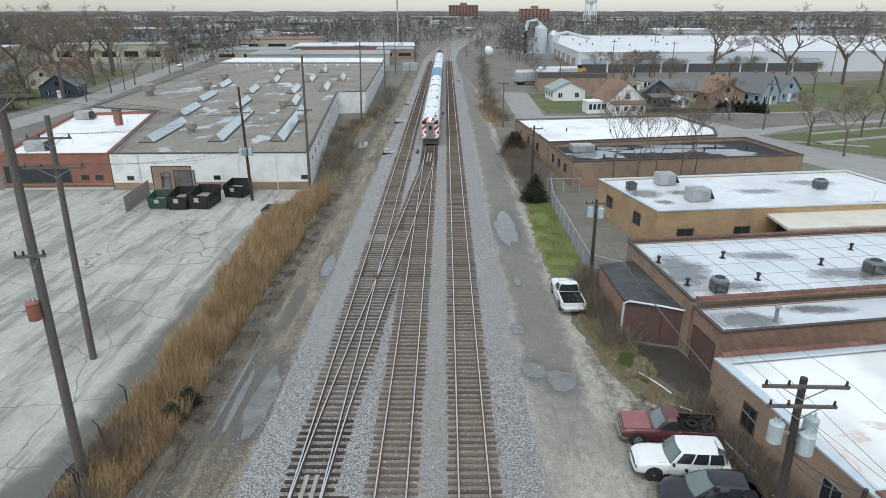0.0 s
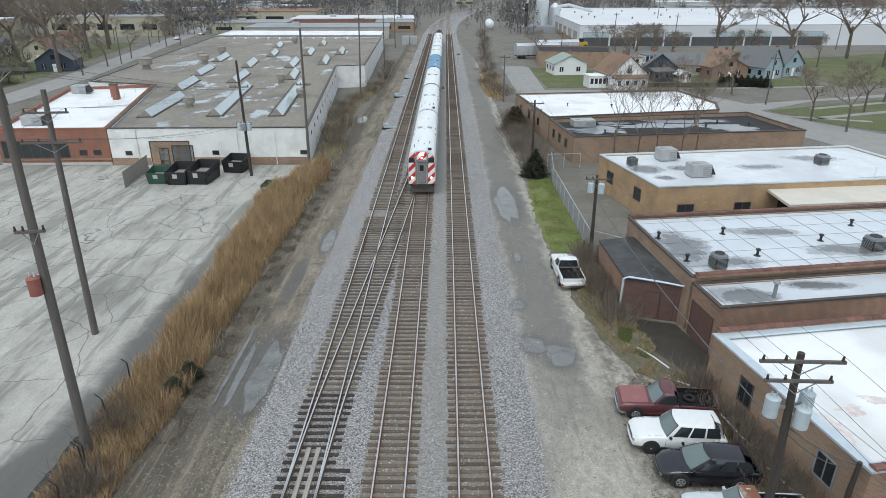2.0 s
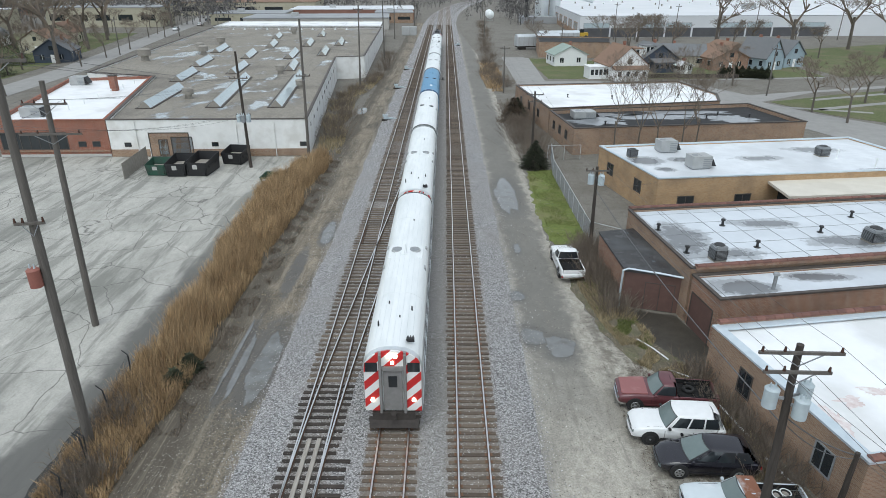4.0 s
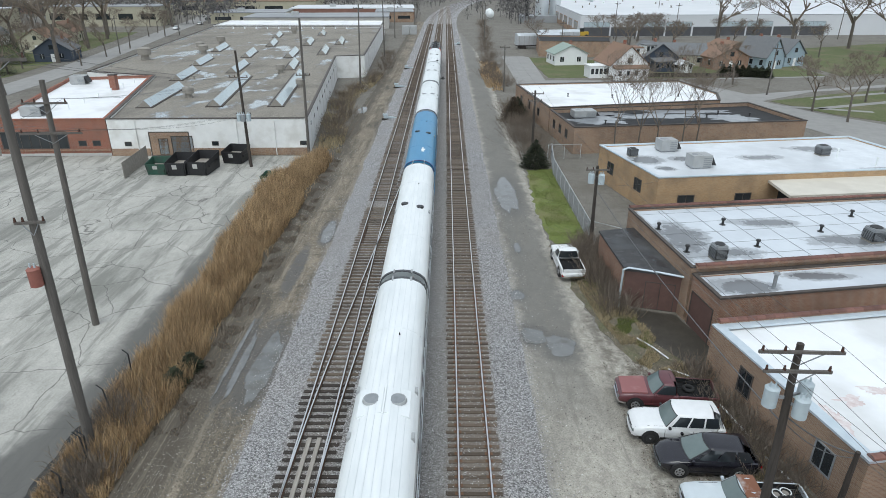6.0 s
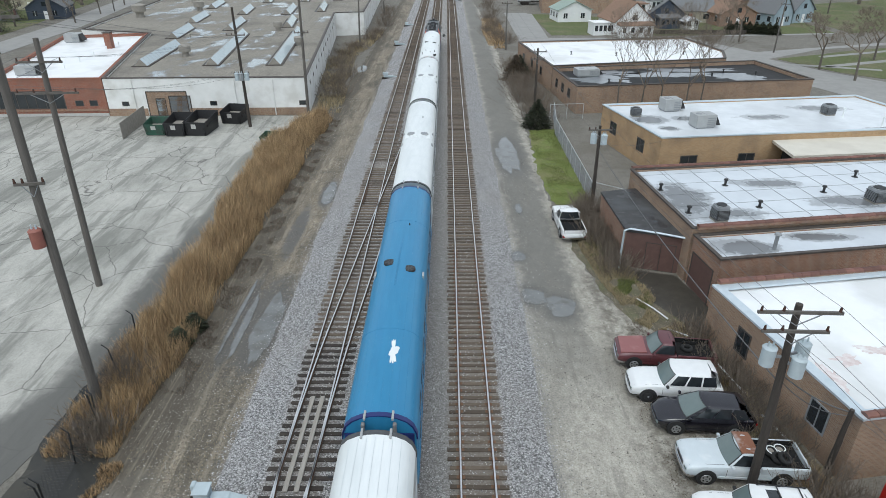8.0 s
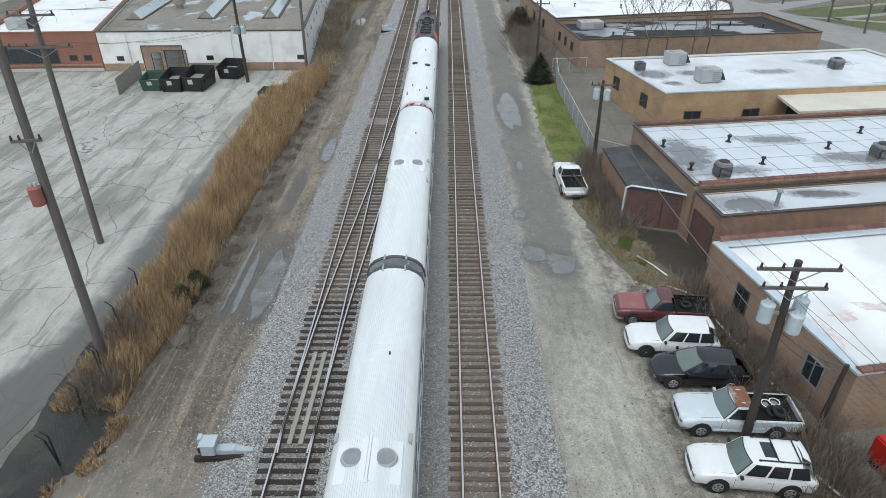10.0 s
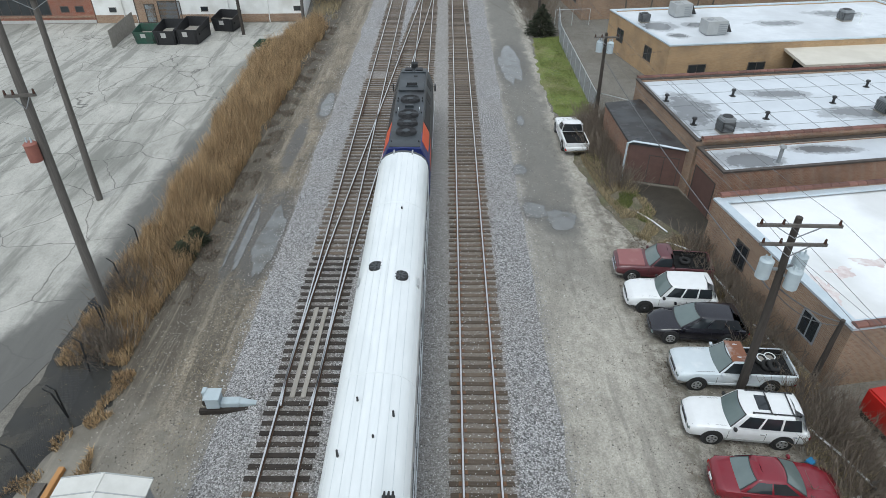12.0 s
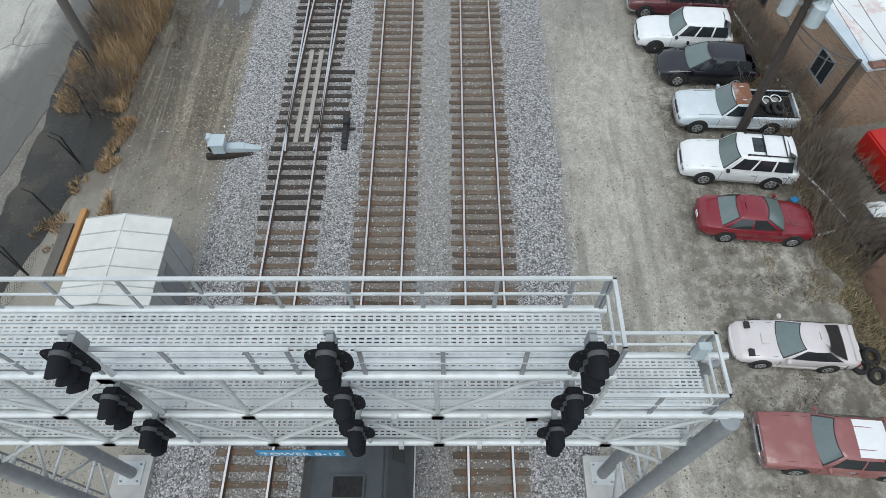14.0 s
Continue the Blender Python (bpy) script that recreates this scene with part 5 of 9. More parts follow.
def signal_head(x, z, y=3.18):
    s = part("signal_head", box(B(), -0.13, 0.13, 0.0125, 0.16, -0.34, 0.34), "signalblack", gan, "black hooded railway signal head with oval backing plate", bevel=0.03)
    s.matrix_basis = pose(x, y, z)
    o = []
    for i in range(28):
        a = 2 * math.pi * i / 28
        c, q = math.cos(a), math.sin(a)
        o.append((math.copysign(abs(c) ** 0.75, c) * (0.325 + 0.02 * q), 0.0, math.copysign(abs(q) ** 0.75, q) * 0.43))
    bm = ngon(B(), o)
    r = bmesh.ops.extrude_face_region(bm, geom=bm.faces[:])
    bmesh.ops.translate(bm, verts=[v for v in r["geom"] if isinstance(v, bmesh.types.BMVert)], vec=(0, 0.012, 0))
    part("backing_plate", bm, "signalblack", s)
    part("bracket", box(B(), -0.05, 0.05, 0.161, 0.33, -0.20, 0.20), "galv_dark", s)
    for bx in (-0.22, 0.22):
        for bz in (-0.3, 0.0, 0.3):
            part("bolt", cyl(B(), (bx, -0.010, bz), (bx, -0.0005, bz), 0.010, 0.010, 6), "ventdark", s)
    for dz in (0.28, 0.0, -0.28):
        part("collar", cyl(B(), (0, 0.0, dz), (0, -0.07, dz), 0.142, 0.138, 20), "ventdark", s)
        n = 20
        rings = []
        for a in range(n + 1):
            t = math.pi * (-0.24 + 1.48 * a / n)
            reach = -0.27 - 0.12 * max(0.0, math.sin(t))
            pt = lambda r_, yy, dn: (r_ * math.cos(t), yy, dz + r_ * math.sin(t) - dn)
            rings.append([pt(0.122, -0.06, 0), pt(0.122, reach, 0.05), pt(0.130, reach, 0.05), pt(0.130, -0.06, 0)])
        part("hood", loft(B(), rings), "signalblack", s, smooth=True)
        part("lens", cyl(B(), (0, -0.071, dz), (0, -0.078, dz), 0.105, 0.105, 18), "glass", s)
    return s


HEADS = (13.62, 11.84, 10.08)
head = signal_head(1.97, HEADS[0])
for x, xs in ((1.97, (1.97, 1.97, 1.95)), (-1.66, (-1.62, -1.66, -1.68)), (-5.3, (-5.16, -5.32, -5.42))):
    for z, xx in zip(HEADS, xs):
        if (xx, z) != (1.97, HEADS[0]):
            copy_thing(head, pose(xx, 3.18, z))
        part("mast_arm", box(B(), min(x, xx) - 0.05, max(x, xx) + 0.05, 3.5, 3.56, z - 0.2, z + 0.2), "galv_dark", gan)
    part("signal_mast", cyl(B(), (x, GS, LV[0]), (x, GS, 13.75), 0.05, 0.05, 10), "galv", gan, smooth=True)
sg = thing("location_sign", "blue enamel sign with white letters on the bridge", "sign")
part("plate", box(B(), -4.15, -2.25, GS - 0.16, GS - 0.13, 7.62, 8.02), "blue", sg)
text_part("lettering", "TOWER B-12", 0.30, pose(-3.2, GS - 0.165, 7.82, 90, 0, 0), "roofwhite", sg)

# ---- equipment beside the tracks ----
hut = thing("signal_hut", "grey metal signal hut with a panelled pale roof", "equipment hut")
part("wall", box(B(), -13.4, -10.5, 9.75, 13.15, -0.55, 2.28), "hvac", hut)
for s, (xa, xb) in ((1, (-12.0, -10.33)), (-1, (-13.6, -12.0))):
    for i in range(5):
        y0, y1 = 9.6 + i * 0.74, 9.6 + (i + 1) * 0.74 - 0.012
        za, zb = (2.62, 2.30) if s > 0 else (2.30, 2.62)
        part("roof_panel", quadbox(B(), [(xa, y0, za), (xb, y0, zb), (xb, y1, zb), (xa, y1, za), (xa, y0, za + 0.05), (xb, y0, zb + 0.05), (xb, y1, zb + 0.05), (xa, y1, za + 0.05)]), "roofpale", hut)
        part("roof_rib", bar(B(), (xa, y1, za + 0.06), (xb, y1, zb + 0.06), 0.04, 0.03), "hvac", hut)
part("ridge_cap", box(B(), -12.06, -11.94, 9.6, 13.3, 2.66, 2.69), "roofpale", hut)
part("door", box(B(), -10.5, -10.47, 10.9, 11.8, -0.5, 1.6), "galv_dark", hut)
for i in range(1, 5):
    part("wall_seam", box(B(), -10.499, -10.485, 9.75 + i * 0.68 - 0.01, 9.75 + i * 0.68 + 0.01, -0.5, 2.25), "galv_dark", hut)


def switch_stand(x, y, rz=0):
    s = thing("switch_machine", "pale grey electric switch machine beside the rail", "switch machine", pose(x, y, -0.5, 0, 0, rz), "switch machines")
    part("motor_box", box(B(), -0.35, 0.25, -0.3, 0.3, 0.25, 0.85), "can", s, bevel=0.03)
    part("lid", box(B(), -0.40, 0.30, -0.35, 0.35, 0.851, 0.90), "can", s)
    part("small_box", box(B(), -0.55, -0.36, 0.05, 0.4, 0.55, 0.95), "can", s, bevel=0.02)
    part("gear_case", box(B(), 0.251, 1.1, -0.2, 0.2, 0.2, 0.5), "can", s, bevel=0.03)
    part("drive_case", quadbox(B(), [(1.101, -0.18, 0.18), (1.8, -0.1, 0.15), (1.8, 0.1, 0.15), (1.101, 0.18, 0.18), (1.101, -0.18, 0.45), (1.8, -0.1, 0.3), (1.8, 0.1, 0.3), (1.101, 0.18, 0.45)]), "can", s)
    part("throw_rod", box(B(), 1.8, 3.1, -0.05, 0.05, 0.2, 0.26), "plate", s)
    for w in (-0.25, 0.25):
        part("support_tie", box(B(), -0.7, 1.6, w - 0.1, w + 0.1, -0.05, 0.2), "tie_dark", s)
    return s


swm = switch_stand(-10.35, 18.9, 2)
copy_thing(swm, pose(-9.7, 102.2, -0.5))
copy_thing(swm, pose(-10.1, 132.7, -0.5))
copy_thing(swm, pose(-9.6, 160, -0.5))
copy_thing(swm, pose(4.0, 215, -0.5, 0, 0, 180))
sd = thing("switch_lever", "black hand throw lever between the tracks", "switch lever", pose(-4.75, 19.9, -0.24))
part("base", box(B(), -0.15, 0.15, -0.7, 0.9, 0, 0.12), "plastic", sd, bevel=0.02)
part("lever", bar(B(), (0, -0.5, 0.15), (0.02, 0.9, 0.22), 0.1, 0.06), "plastic", sd)
part("case", box(B(), -0.14, 0.14, 0.3, 0.8, 0.12, 0.36), "plastic", sd, bevel=0.03)
part("weight", box(B(), -0.14, 0.14, -1.1, -0.8, 0.0, 0.14), "plastic", sd, bevel=0.03)
part("arm", box(B(), -0.5, 0.45, 0.1, 0.22, 0.02, 0.1), "plastic", sd)
copy_thing(sd, pose(-4.6, 102.2, -0.24))
copy_thing(sd, pose(-0.6, 143, -0.24))
# ---- vehicles ----
def tube(pts, r, n=5):
    """A round cable through points."""
    bm = B()
    rings = []
    for i, p in enumerate(pts):
        p = Vector(p)
        d = (Vector(pts[min(i + 1, len(pts) - 1)]) - Vector(pts[max(i - 1, 0)])).normalized()
        u = d.orthogonal().normalized()
        w = d.cross(u)
        rings.append([p + (u * math.cos(2 * math.pi * k / n) + w * math.sin(2 * math.pi * k / n)) * r for k in range(n)])
    return loft(bm, rings)


PAINT = {}


def paint(name, c, rough=0.3, spots=None, samount=0.4, sscale=1.2):
    m = surf("paint_" + name, c, tuple(v * 0.93 for v in c), 3, rough, spots=spots, samount=samount, sscale=sscale, spec=0.6)
    b = m.node_tree.nodes["Principled BSDF"]
    b.inputs["Coat Weight"].default_value, b.inputs["Coat Roughness"].default_value = 0.6, 0.08
    return m


def pane(fn, a0, a1, b0, b1, na=6, nb=4, out=0.010, deep=0.012):
    """A thin curved slab that follows the surface fn(a, b) between the given limits."""
    def at(a, b, o):
        p = Vector(fn(a, b))
        n = (Vector(fn(a + 0.01, b)) - Vector(fn(a - 0.01, b))).cross(Vector(fn(a, b + 0.01)) - Vector(fn(a, b - 0.01))).normalized()
        return p + n * o
    rings = []
    for i in range(na + 1):
        a = a0 + (a1 - a0) * i / na
        bs = [b0 + (b1 - b0) * k / nb for k in range(nb + 1)]
        rings.append([at(a, b, out) for b in bs] + [at(a, b, -deep) for b in reversed(bs)])
    return loft(B(), rings)


def bumper(x, w, z0, z1, d):
    """A bumper bar that wraps round the corners; d is +1 at the front and -1 at the rear."""
    rings = []
    for px, py in ((-0.42, -1.0), (-0.14, -0.985), (0.0, -0.86), (0.05, -0.5), (0.065, 0.0), (0.05, 0.5), (0.0, 0.86), (-0.14, 0.985), (-0.42, 1.0)):
        o = Vector((px * d + x, py * w, 0))
        c = Vector((d * (0.10 if abs(py) < 0.9 else 0.03), py * 0.06 if abs(py) > 0.8 else 0, 0))
        rings.append([o - c + Vector((0, 0, z0)), o + Vector((0, 0, z0 + 0.03)), o + c * 0.2 + Vector((0, 0, (z0 + z1) / 2)), o + Vector((0, 0, z1 - 0.02)), o - c + Vector((0, 0, z1))])
    return loft(B(), rings)


def vehicle(name, label, m, L, W, stations, cabin, paintm, roofm=None, wheel=0.33, axles=(0.0, 0.0), bed=None, side=3, lower=None, rails=False, sunroof=False, grille="chrome", rim="alloy", kind="car", hatch_glass=True, group="parked cars", roof_from=0.0):
    """A car with its front along +x. stations: (x, half width share, bottom, top) of the lower body; cabin: foot and top of
    windscreen and of rear window, belt and roof heights, roof half width."""
    v = thing(name, label, kind, m, group)
    w = W / 2
    sx = [q[0] for q in stations]
    get = lambda x, k: float(np.interp(x, sx, [q[k] for q in stations]))
    xr, xf = sx[0], sx[-1]

    def ring(x, h, zb, zt):
        d = zt - zb
        half_ = [(0.86, zb), (0.965, zb + 0.08), (0.992, zb + d * 0.30), (1.0, zb + d * 0.55), (0.985, zb + d * 0.78), (0.945, zt - 0.045), (0.875, zt - 0.004), (0.5, zt + 0.018)]
        return [(x, -h * a, z) for a, z in half_] + [(x, 0, zt + 0.026)] + [(x, h * a, z) for a, z in reversed(half_)]
    xs = sorted(set(sx) | {xr + (xf - xr) * i / 22 for i in range(23)})
    rings = [ring(xr - 0.05, w * get(xr, 1) * 0.90, get(xr, 2) + 0.07, get(xr, 3) - 0.07)]
    rings += [ring(x, w * get(x, 1), get(x, 2), get(x, 3)) for x in xs]
    rings.append(ring(xf + 0.05, w * get(xf, 1) * 0.90, get(xf, 2) + 0.06, get(xf, 3) - 0.07))
    part("body", loft(B(), rings), paintm, v, smooth=True)
    wa, wt, rt, ra, zb, zr, rw = cabin
    bw, bow, bowr = w * 0.93, 0.13, 0.07
    mixv = lambda a, b, t: a + (b - a) * t
    hw = lambda q: mixv(bw, rw, max(0.0, q) ** 1.2)
    hz = lambda q: mixv(zb - 0.02, zr, q)
    front = lambda t, q: (mixv(wa, wt, q) - bow * t * t, t * hw(q), hz(q))
    back = lambda t, q: (mixv(ra, rt, q) + bowr * t * t, -t * hw(q), hz(q))
    flank = lambda sg: (lambda t, q: (mixv(mixv(wa, wt, q) - bow, mixv(ra, rt, q) + bowr, t if sg > 0 else 1 - t), sg * (hw(q) + 0.03 * math.sin(math.pi * min(1, max(0, t)))), hz(q)))
    lv = []
    for q, ins, dz in ((-0.12, 0, 0), (0.3, 0, 0), (0.65, 0, 0), (0.94, 0, 0), (1.0, 0.035, 0.008), (1.0, 0.10, 0.03), (1.0, 0.30, 0.05)):
        o = [front(t / 3, q) for t in range(-3, 3)] + [flank(1)(t / 6, q) for t in range(0, 6)] + [back(-t / 3, q) for t in range(-3, 3)] + [flank(-1)(t / 6, q) for t in range(0, 6)]
        cx = sum(p[0] for p in o) / len(o)
        ln = max(abs(p[0] - cx) for p in o)
        lv.append([(cx + (p[0] - cx) * (1 - ins / ln), p[1] * (1 - ins / max(0.3, rw)), p[2] + dz) for p in o])
    part("cabin", loft(B(), lv), paintm, v, smooth=True)
    top = lambda a, b: (mixv(wt - 0.05, rt + 0.05, a), -b * (rw - 0.03), zr + 0.016 + 0.034 * (1 - b * b))
    if roofm:
        part("roof", pane(top, roof_from, 1.0, -1.0, 1.0, 6, 6, 0.012, 0.03), roofm, v, smooth=True)
    part("windscreen_seal", pane(front, -0.95, 0.95, 0.03, 0.98, 8, 4, 0.005), "plastic", v, smooth=True)
    part("windscreen", pane(front, -0.89, 0.89, 0.07, 0.94, 8, 4, 0.011), "screen", v, smooth=True)
    if hatch_glass:
        part("rear_seal", pane(back, -0.92, 0.92, 0.10, 0.96, 8, 4, 0.005), "plastic", v, smooth=True)
        part("rear_window", pane(back, -0.86, 0.86, 0.14, 0.92, 8, 4, 0.011), "screen" if kind == "car" and side == 2 else "glass", v, smooth=True)
    for s in (-1, 1):
        cuts = [0.05] + [0.05 + 0.90 * (i + 1) / side for i in range(side)]
        for i in range(side):
            a, b = cuts[i] + 0.018, cuts[i + 1] - 0.018
            if s < 0:
                a, b = 1 - b, 1 - a
            part("side_window", pane(flank(s), a, b, 0.16, 0.90, 4, 3, 0.009), "glass", v, smooth=True)
        part("mirror", box(B(), wa - 0.34, wa - 0.21, s * (w + 0.06) - 0.10, s * (w + 0.06) + 0.08, zb + 0.0, zb + 0.14), "plastic" if lower else paintm, v, bevel=0.03)
        doors = [wa - 0.08 - (wa - ra) * q for q in ((0.0, 0.46, 0.86) if side > 1 else (0.0, 0.92))]
        for x in doors:
            part("door_seam", box(B(), x - 0.007, x + 0.007, s * w * 0.985 - 0.03, s * w + 0.003, get(x, 2) + 0.14, zb - 0.12), "plastic", v)
        for x in doors[1:]:
            part("door_handle", box(B(), x + 0.07, x + 0.24, s * w * 0.99 - 0.02, s * w * 0.99 + 0.022, zb - 0.20, zb - 0.165), "chrome" if grille == "chrome" else paintm, v)
        part("sill_trim", box(B(), axles[1] + wheel + 0.1, axles[0] - wheel - 0.1, s * w - 0.03, s * w + 0.010, get(0, 2) + 0.06, get(0, 2) + 0.17), lower or paintm, v)
        hs = [(x, s * w * get(x, 1) * 0.80, get(x, 3) + 0.001) for x in (wa + 0.02, (wa + xf) / 2, xf - 0.10)]
        part("hood_seam", tube(hs, 0.008, 4), "plastic", v)
        ze, he = get(xf, 3), w * get(xf, 1)
        part("headlight", box(B(), xf - 0.24, xf + 0.055, s * he * 0.76 - 0.15, s * he * 0.76 + 0.18, ze - 0.23, ze - 0.035), "screen", v, "clear headlight", bevel=0.04)
        zq, hq = get(xr, 3), w * get(xr, 1)
        part("tail_light", box(B(), xr - 0.045, xr + 0.14, s * hq * 0.86 - 0.10, s * hq * 0.86 + 0.13, zq - 0.30, zq - 0.08), "red", v, bevel=0.03)
        for x in axles:
            part("wheel_arch", cyl(B(), (x, s * (w - 0.20), wheel + 0.04), (x, s * (w + 0.005), wheel + 0.04), wheel + 0.085, wheel + 0.07, 24), "plastic", v)
            t = part("wheel", cyl(B(), (x, s * (w - 0.20), wheel), (x, s * (w + 0.018), wheel), wheel, wheel * 0.95, 24), "rubber", v, smooth=True)
            part("rim", cyl(B(), (x, s * (w + 0.003), wheel), (x, s * (w + 0.026), wheel), wheel * 0.66, wheel * 0.62, 20), rim, t)
            for k in range(5):
                a = k * 1.2566 + x
                part("spoke_gap", cyl(B(), (x + math.cos(a) * wheel * 0.40, s * (w + 0.022), wheel + math.sin(a) * wheel * 0.40), (x + math.cos(a) * wheel * 0.40, s * (w + 0.030), wheel + math.sin(a) * wheel * 0.40), wheel * 0.13, wheel * 0.13, 6), "plastic", t)
            part("hub", cyl(B(), (x, s * (w + 0.02), wheel), (x, s * (w + 0.04), wheel), wheel * 0.16, wheel * 0.13, 10), "galv_dark", t)
    bright = kind == "pickup" or rails is None
    part("front_bumper", bumper(xf + 0.04, w * get(xf, 1) * 0.99, 0.34, 0.54, 1), "chrome" if bright else paintm, v, smooth=True)
    part("rear_bumper", bumper(xr - 0.04, w * get(xr, 1) * 0.99, 0.36, 0.56, -1), "chrome" if bright else paintm, v, smooth=True)
    ze = get(xf, 3)
    part("grille", box(B(), xf - 0.06, xf + 0.066, -w * 0.46, w * 0.46, ze - 0.26, ze - 0.035), grille, v, bevel=0.015)
    for k in range(3):
        part("grille_slat", box(B(), xf + 0.03, xf + 0.074, -w * 0.42, w * 0.42, ze - 0.22 + k * 0.055, ze - 0.195 + k * 0.055), "plastic" if grille == "chrome" else "galv_dark", v)
    part("plate", box(B(), xr - 0.135, xr - 0.105, -0.16, 0.16, 0.60, 0.74), "roofwhite", v)
    if rails:
        for s in (-1, 1):
            part("roof_rail", bar(B(), (wt - 0.35, s * (rw - 0.10), zr + 0.085), (rt + 0.2, s * (rw - 0.10), zr + 0.085), 0.04, 0.04), "plastic", v)
            for x in (wt - 0.40, (wt + rt) / 2, rt + 0.24):
                part("rail_foot", box(B(), x - 0.05, x + 0.05, s * (rw - 0.10) - 0.02, s * (rw - 0.10) + 0.02, zr + 0.01, zr + 0.10), "plastic", v)
        for t in (0.45, 0.8):
            x = wt + (rt - wt) * t
            part("cross_rail", bar(B(), (x, -rw + 0.10, zr + 0.09), (x, rw - 0.10, zr + 0.09), 0.045, 0.025), "plastic", v)
    if sunroof:
        part("sunroof", pane(lambda a, b: top(0.25 + 0.22 * a, b * 0.62), 0.0, 1.0, -1.0, 1.0, 3, 4, 0.012), "glass", v)
    for s in (-1, 1):
        part("wiper", tube([front(s * 0.15 - 0.32, 0.06), front(s * 0.15 + 0.30, 0.22)], 0.012, 4), "plastic", v)
    if bed:
        x0, x1, zt = bed
        part("bed_floor", box(B(), x0, x1, -w * 0.80, w * 0.80, zt + 0.030, zt + 0.045), "bedliner", v)
        for s in (-1, 1):
            part("bed_side", box(B(), x0 - 0.06, x1 + 0.04, s * w * 0.915 - 0.065, s * w * 0.915 + 0.065, zt - 0.1, zt + 0.30), paintm, v, bevel=0.03)
            part("bed_liner", box(B(), x0, x1, s * w * 0.84 - 0.03, s * w * 0.84 + 0.005, zt + 0.03, zt + 0.303), "bedliner", v)
            part("wheel_box", box(B(), axles[1] - 0.42, axles[1] + 0.42, s * w * 0.72 - 0.11, s * w * 0.72 + 0.12, zt + 0.04, zt + 0.20), "bedliner", v, bevel=0.04)
        part("tailgate", box(B(), x0 - 0.10, x0 - 0.02, -w * 0.83, w * 0.83, zt - 0.25, zt + 0.29), paintm, v, bevel=0.02)
        part("bulkhead", box(B(), x1 - 0.02, x1 + 0.04, -w * 0.83, w * 0.83, zt, zt + 0.29), "bedliner", v)
        for k in range(6):
            y = -0.55 + k * 0.2
            part("bed_rib", box(B(), x0 + 0.1, x1 - 0.1, y, y + 0.07, zt + 0.045, zt + 0.058), "bedliner", v)
    return v


def loose_tyre(x, y, z, r=0.34, lean=0.0, rz=0.0, white=False, label="old black rubber tyre lying beside the cars"):
    t = thing("tyre", label, "tyre", pose(x, y, z, lean, 0, rz), "loose tyres")
    bm = B()
    n, k = 24, 10
    rings = []
    for i in range(n + 1):
        a = 2 * math.pi * i / n
        rings.append([((r - 0.09 + 0.09 * math.cos(2 * math.pi * j / k)) * math.cos(a), (r - 0.09 + 0.09 * math.cos(2 * math.pi * j / k)) * math.sin(a), 0.11 * math.sin(2 * math.pi * j / k) + 0.11) for j in range(k)])
    loft(bm, rings, caps=False)
    bmesh.ops.remove_doubles(bm, verts=bm.verts[:], dist=0.001)
    part("casing", bm, "rubber", t, smooth=True)
    if white:
        bm = B()
        for i in range(n):
            a, b = 2 * math.pi * i / n, 2 * math.pi * (i + 1) / n
            bar(bm, ((r - 0.10) * math.cos(a), (r - 0.10) * math.sin(a), 0.218), ((r - 0.10) * math.cos(b), (r - 0.10) * math.sin(b), 0.218), 0.05, 0.012)
        part("white_wall", bm, "roofwhite", t)
        part("rim", cyl(B(), (0, 0, 0.08), (0, 0, 0.14), r - 0.17, r - 0.17, 16), "ventrust", t)
    return t


GND = -0.598
P_white = paint("white", (0.80, 0.81, 0.81))
P_dirty = paint("dull_white", (0.60, 0.66, 0.69), 0.45, spots=(0.75, 0.77, 0.78), samount=0.7)
P_pearl = paint("pearl", (0.68, 0.66, 0.66), 0.3)
P_maroon = paint("maroon", (0.115, 0.03, 0.035), 0.4)
P_fade = paint("faded_maroon", (0.27, 0.09, 0.085), 0.5, spots=(0.36, 0.19, 0.17), samount=0.6)
P_black = paint("black", (0.012, 0.011, 0.016), 0.15)
P_red = paint("red", (0.21, 0.012, 0.022), 0.25)
P_rust = paint("rusted", (0.24, 0.085, 0.035), 0.8, spots=(0.55, 0.55, 0.53), samount=0.75, sscale=1.6)
P_pink = paint("pale_pink", (0.64, 0.59, 0.585), 0.35)

suv = [(-2.30, 0.90, 0.45, 0.95), (-2.15, 0.98, 0.34, 1.05), (-1.2, 1.0, 0.30, 1.06), (0.8, 1.0, 0.30, 1.04), (1.5, 0.99, 0.32, 1.03), (2.05, 0.95, 0.36, 0.95), (2.30, 0.84, 0.42, 0.82)]
vehicle("sport_utility", "white boxy sport utility with black side trim, parked on gravel", pose(12.05, 26.35, GND, 0, 0, 176), 4.6, 1.84, suv, (0.85, 0.30, -2.0, -2.22, 1.03, 1.70, 0.70), P_white, wheel=0.37, axles=(1.45, -1.30), side=3, lower=M["plastic"], rails=False, grille="plastic", rim="plastic")
cro = [(-2.32, 0.86, 0.45, 0.92), (-2.12, 0.97, 0.34, 1.02), (-1.1, 1.0, 0.28, 1.04), (0.8, 1.0, 0.28, 1.0), (1.5, 0.98, 0.30, 0.93), (2.05, 0.90, 0.32, 0.80), (2.32, 0.72, 0.38, 0.66)]
vehicle("crossover_car", "glossy black crossover with chrome window line, parked on gravel", pose(12.75, 24.0, GND, 0, 0, 176), 4.64, 1.86, cro, (1.20, 0.20, -1.80, -2.26, 1.0, 1.58, 0.62), P_black, wheel=0.37, axles=(1.45, -1.32), side=3, grille="plastic")
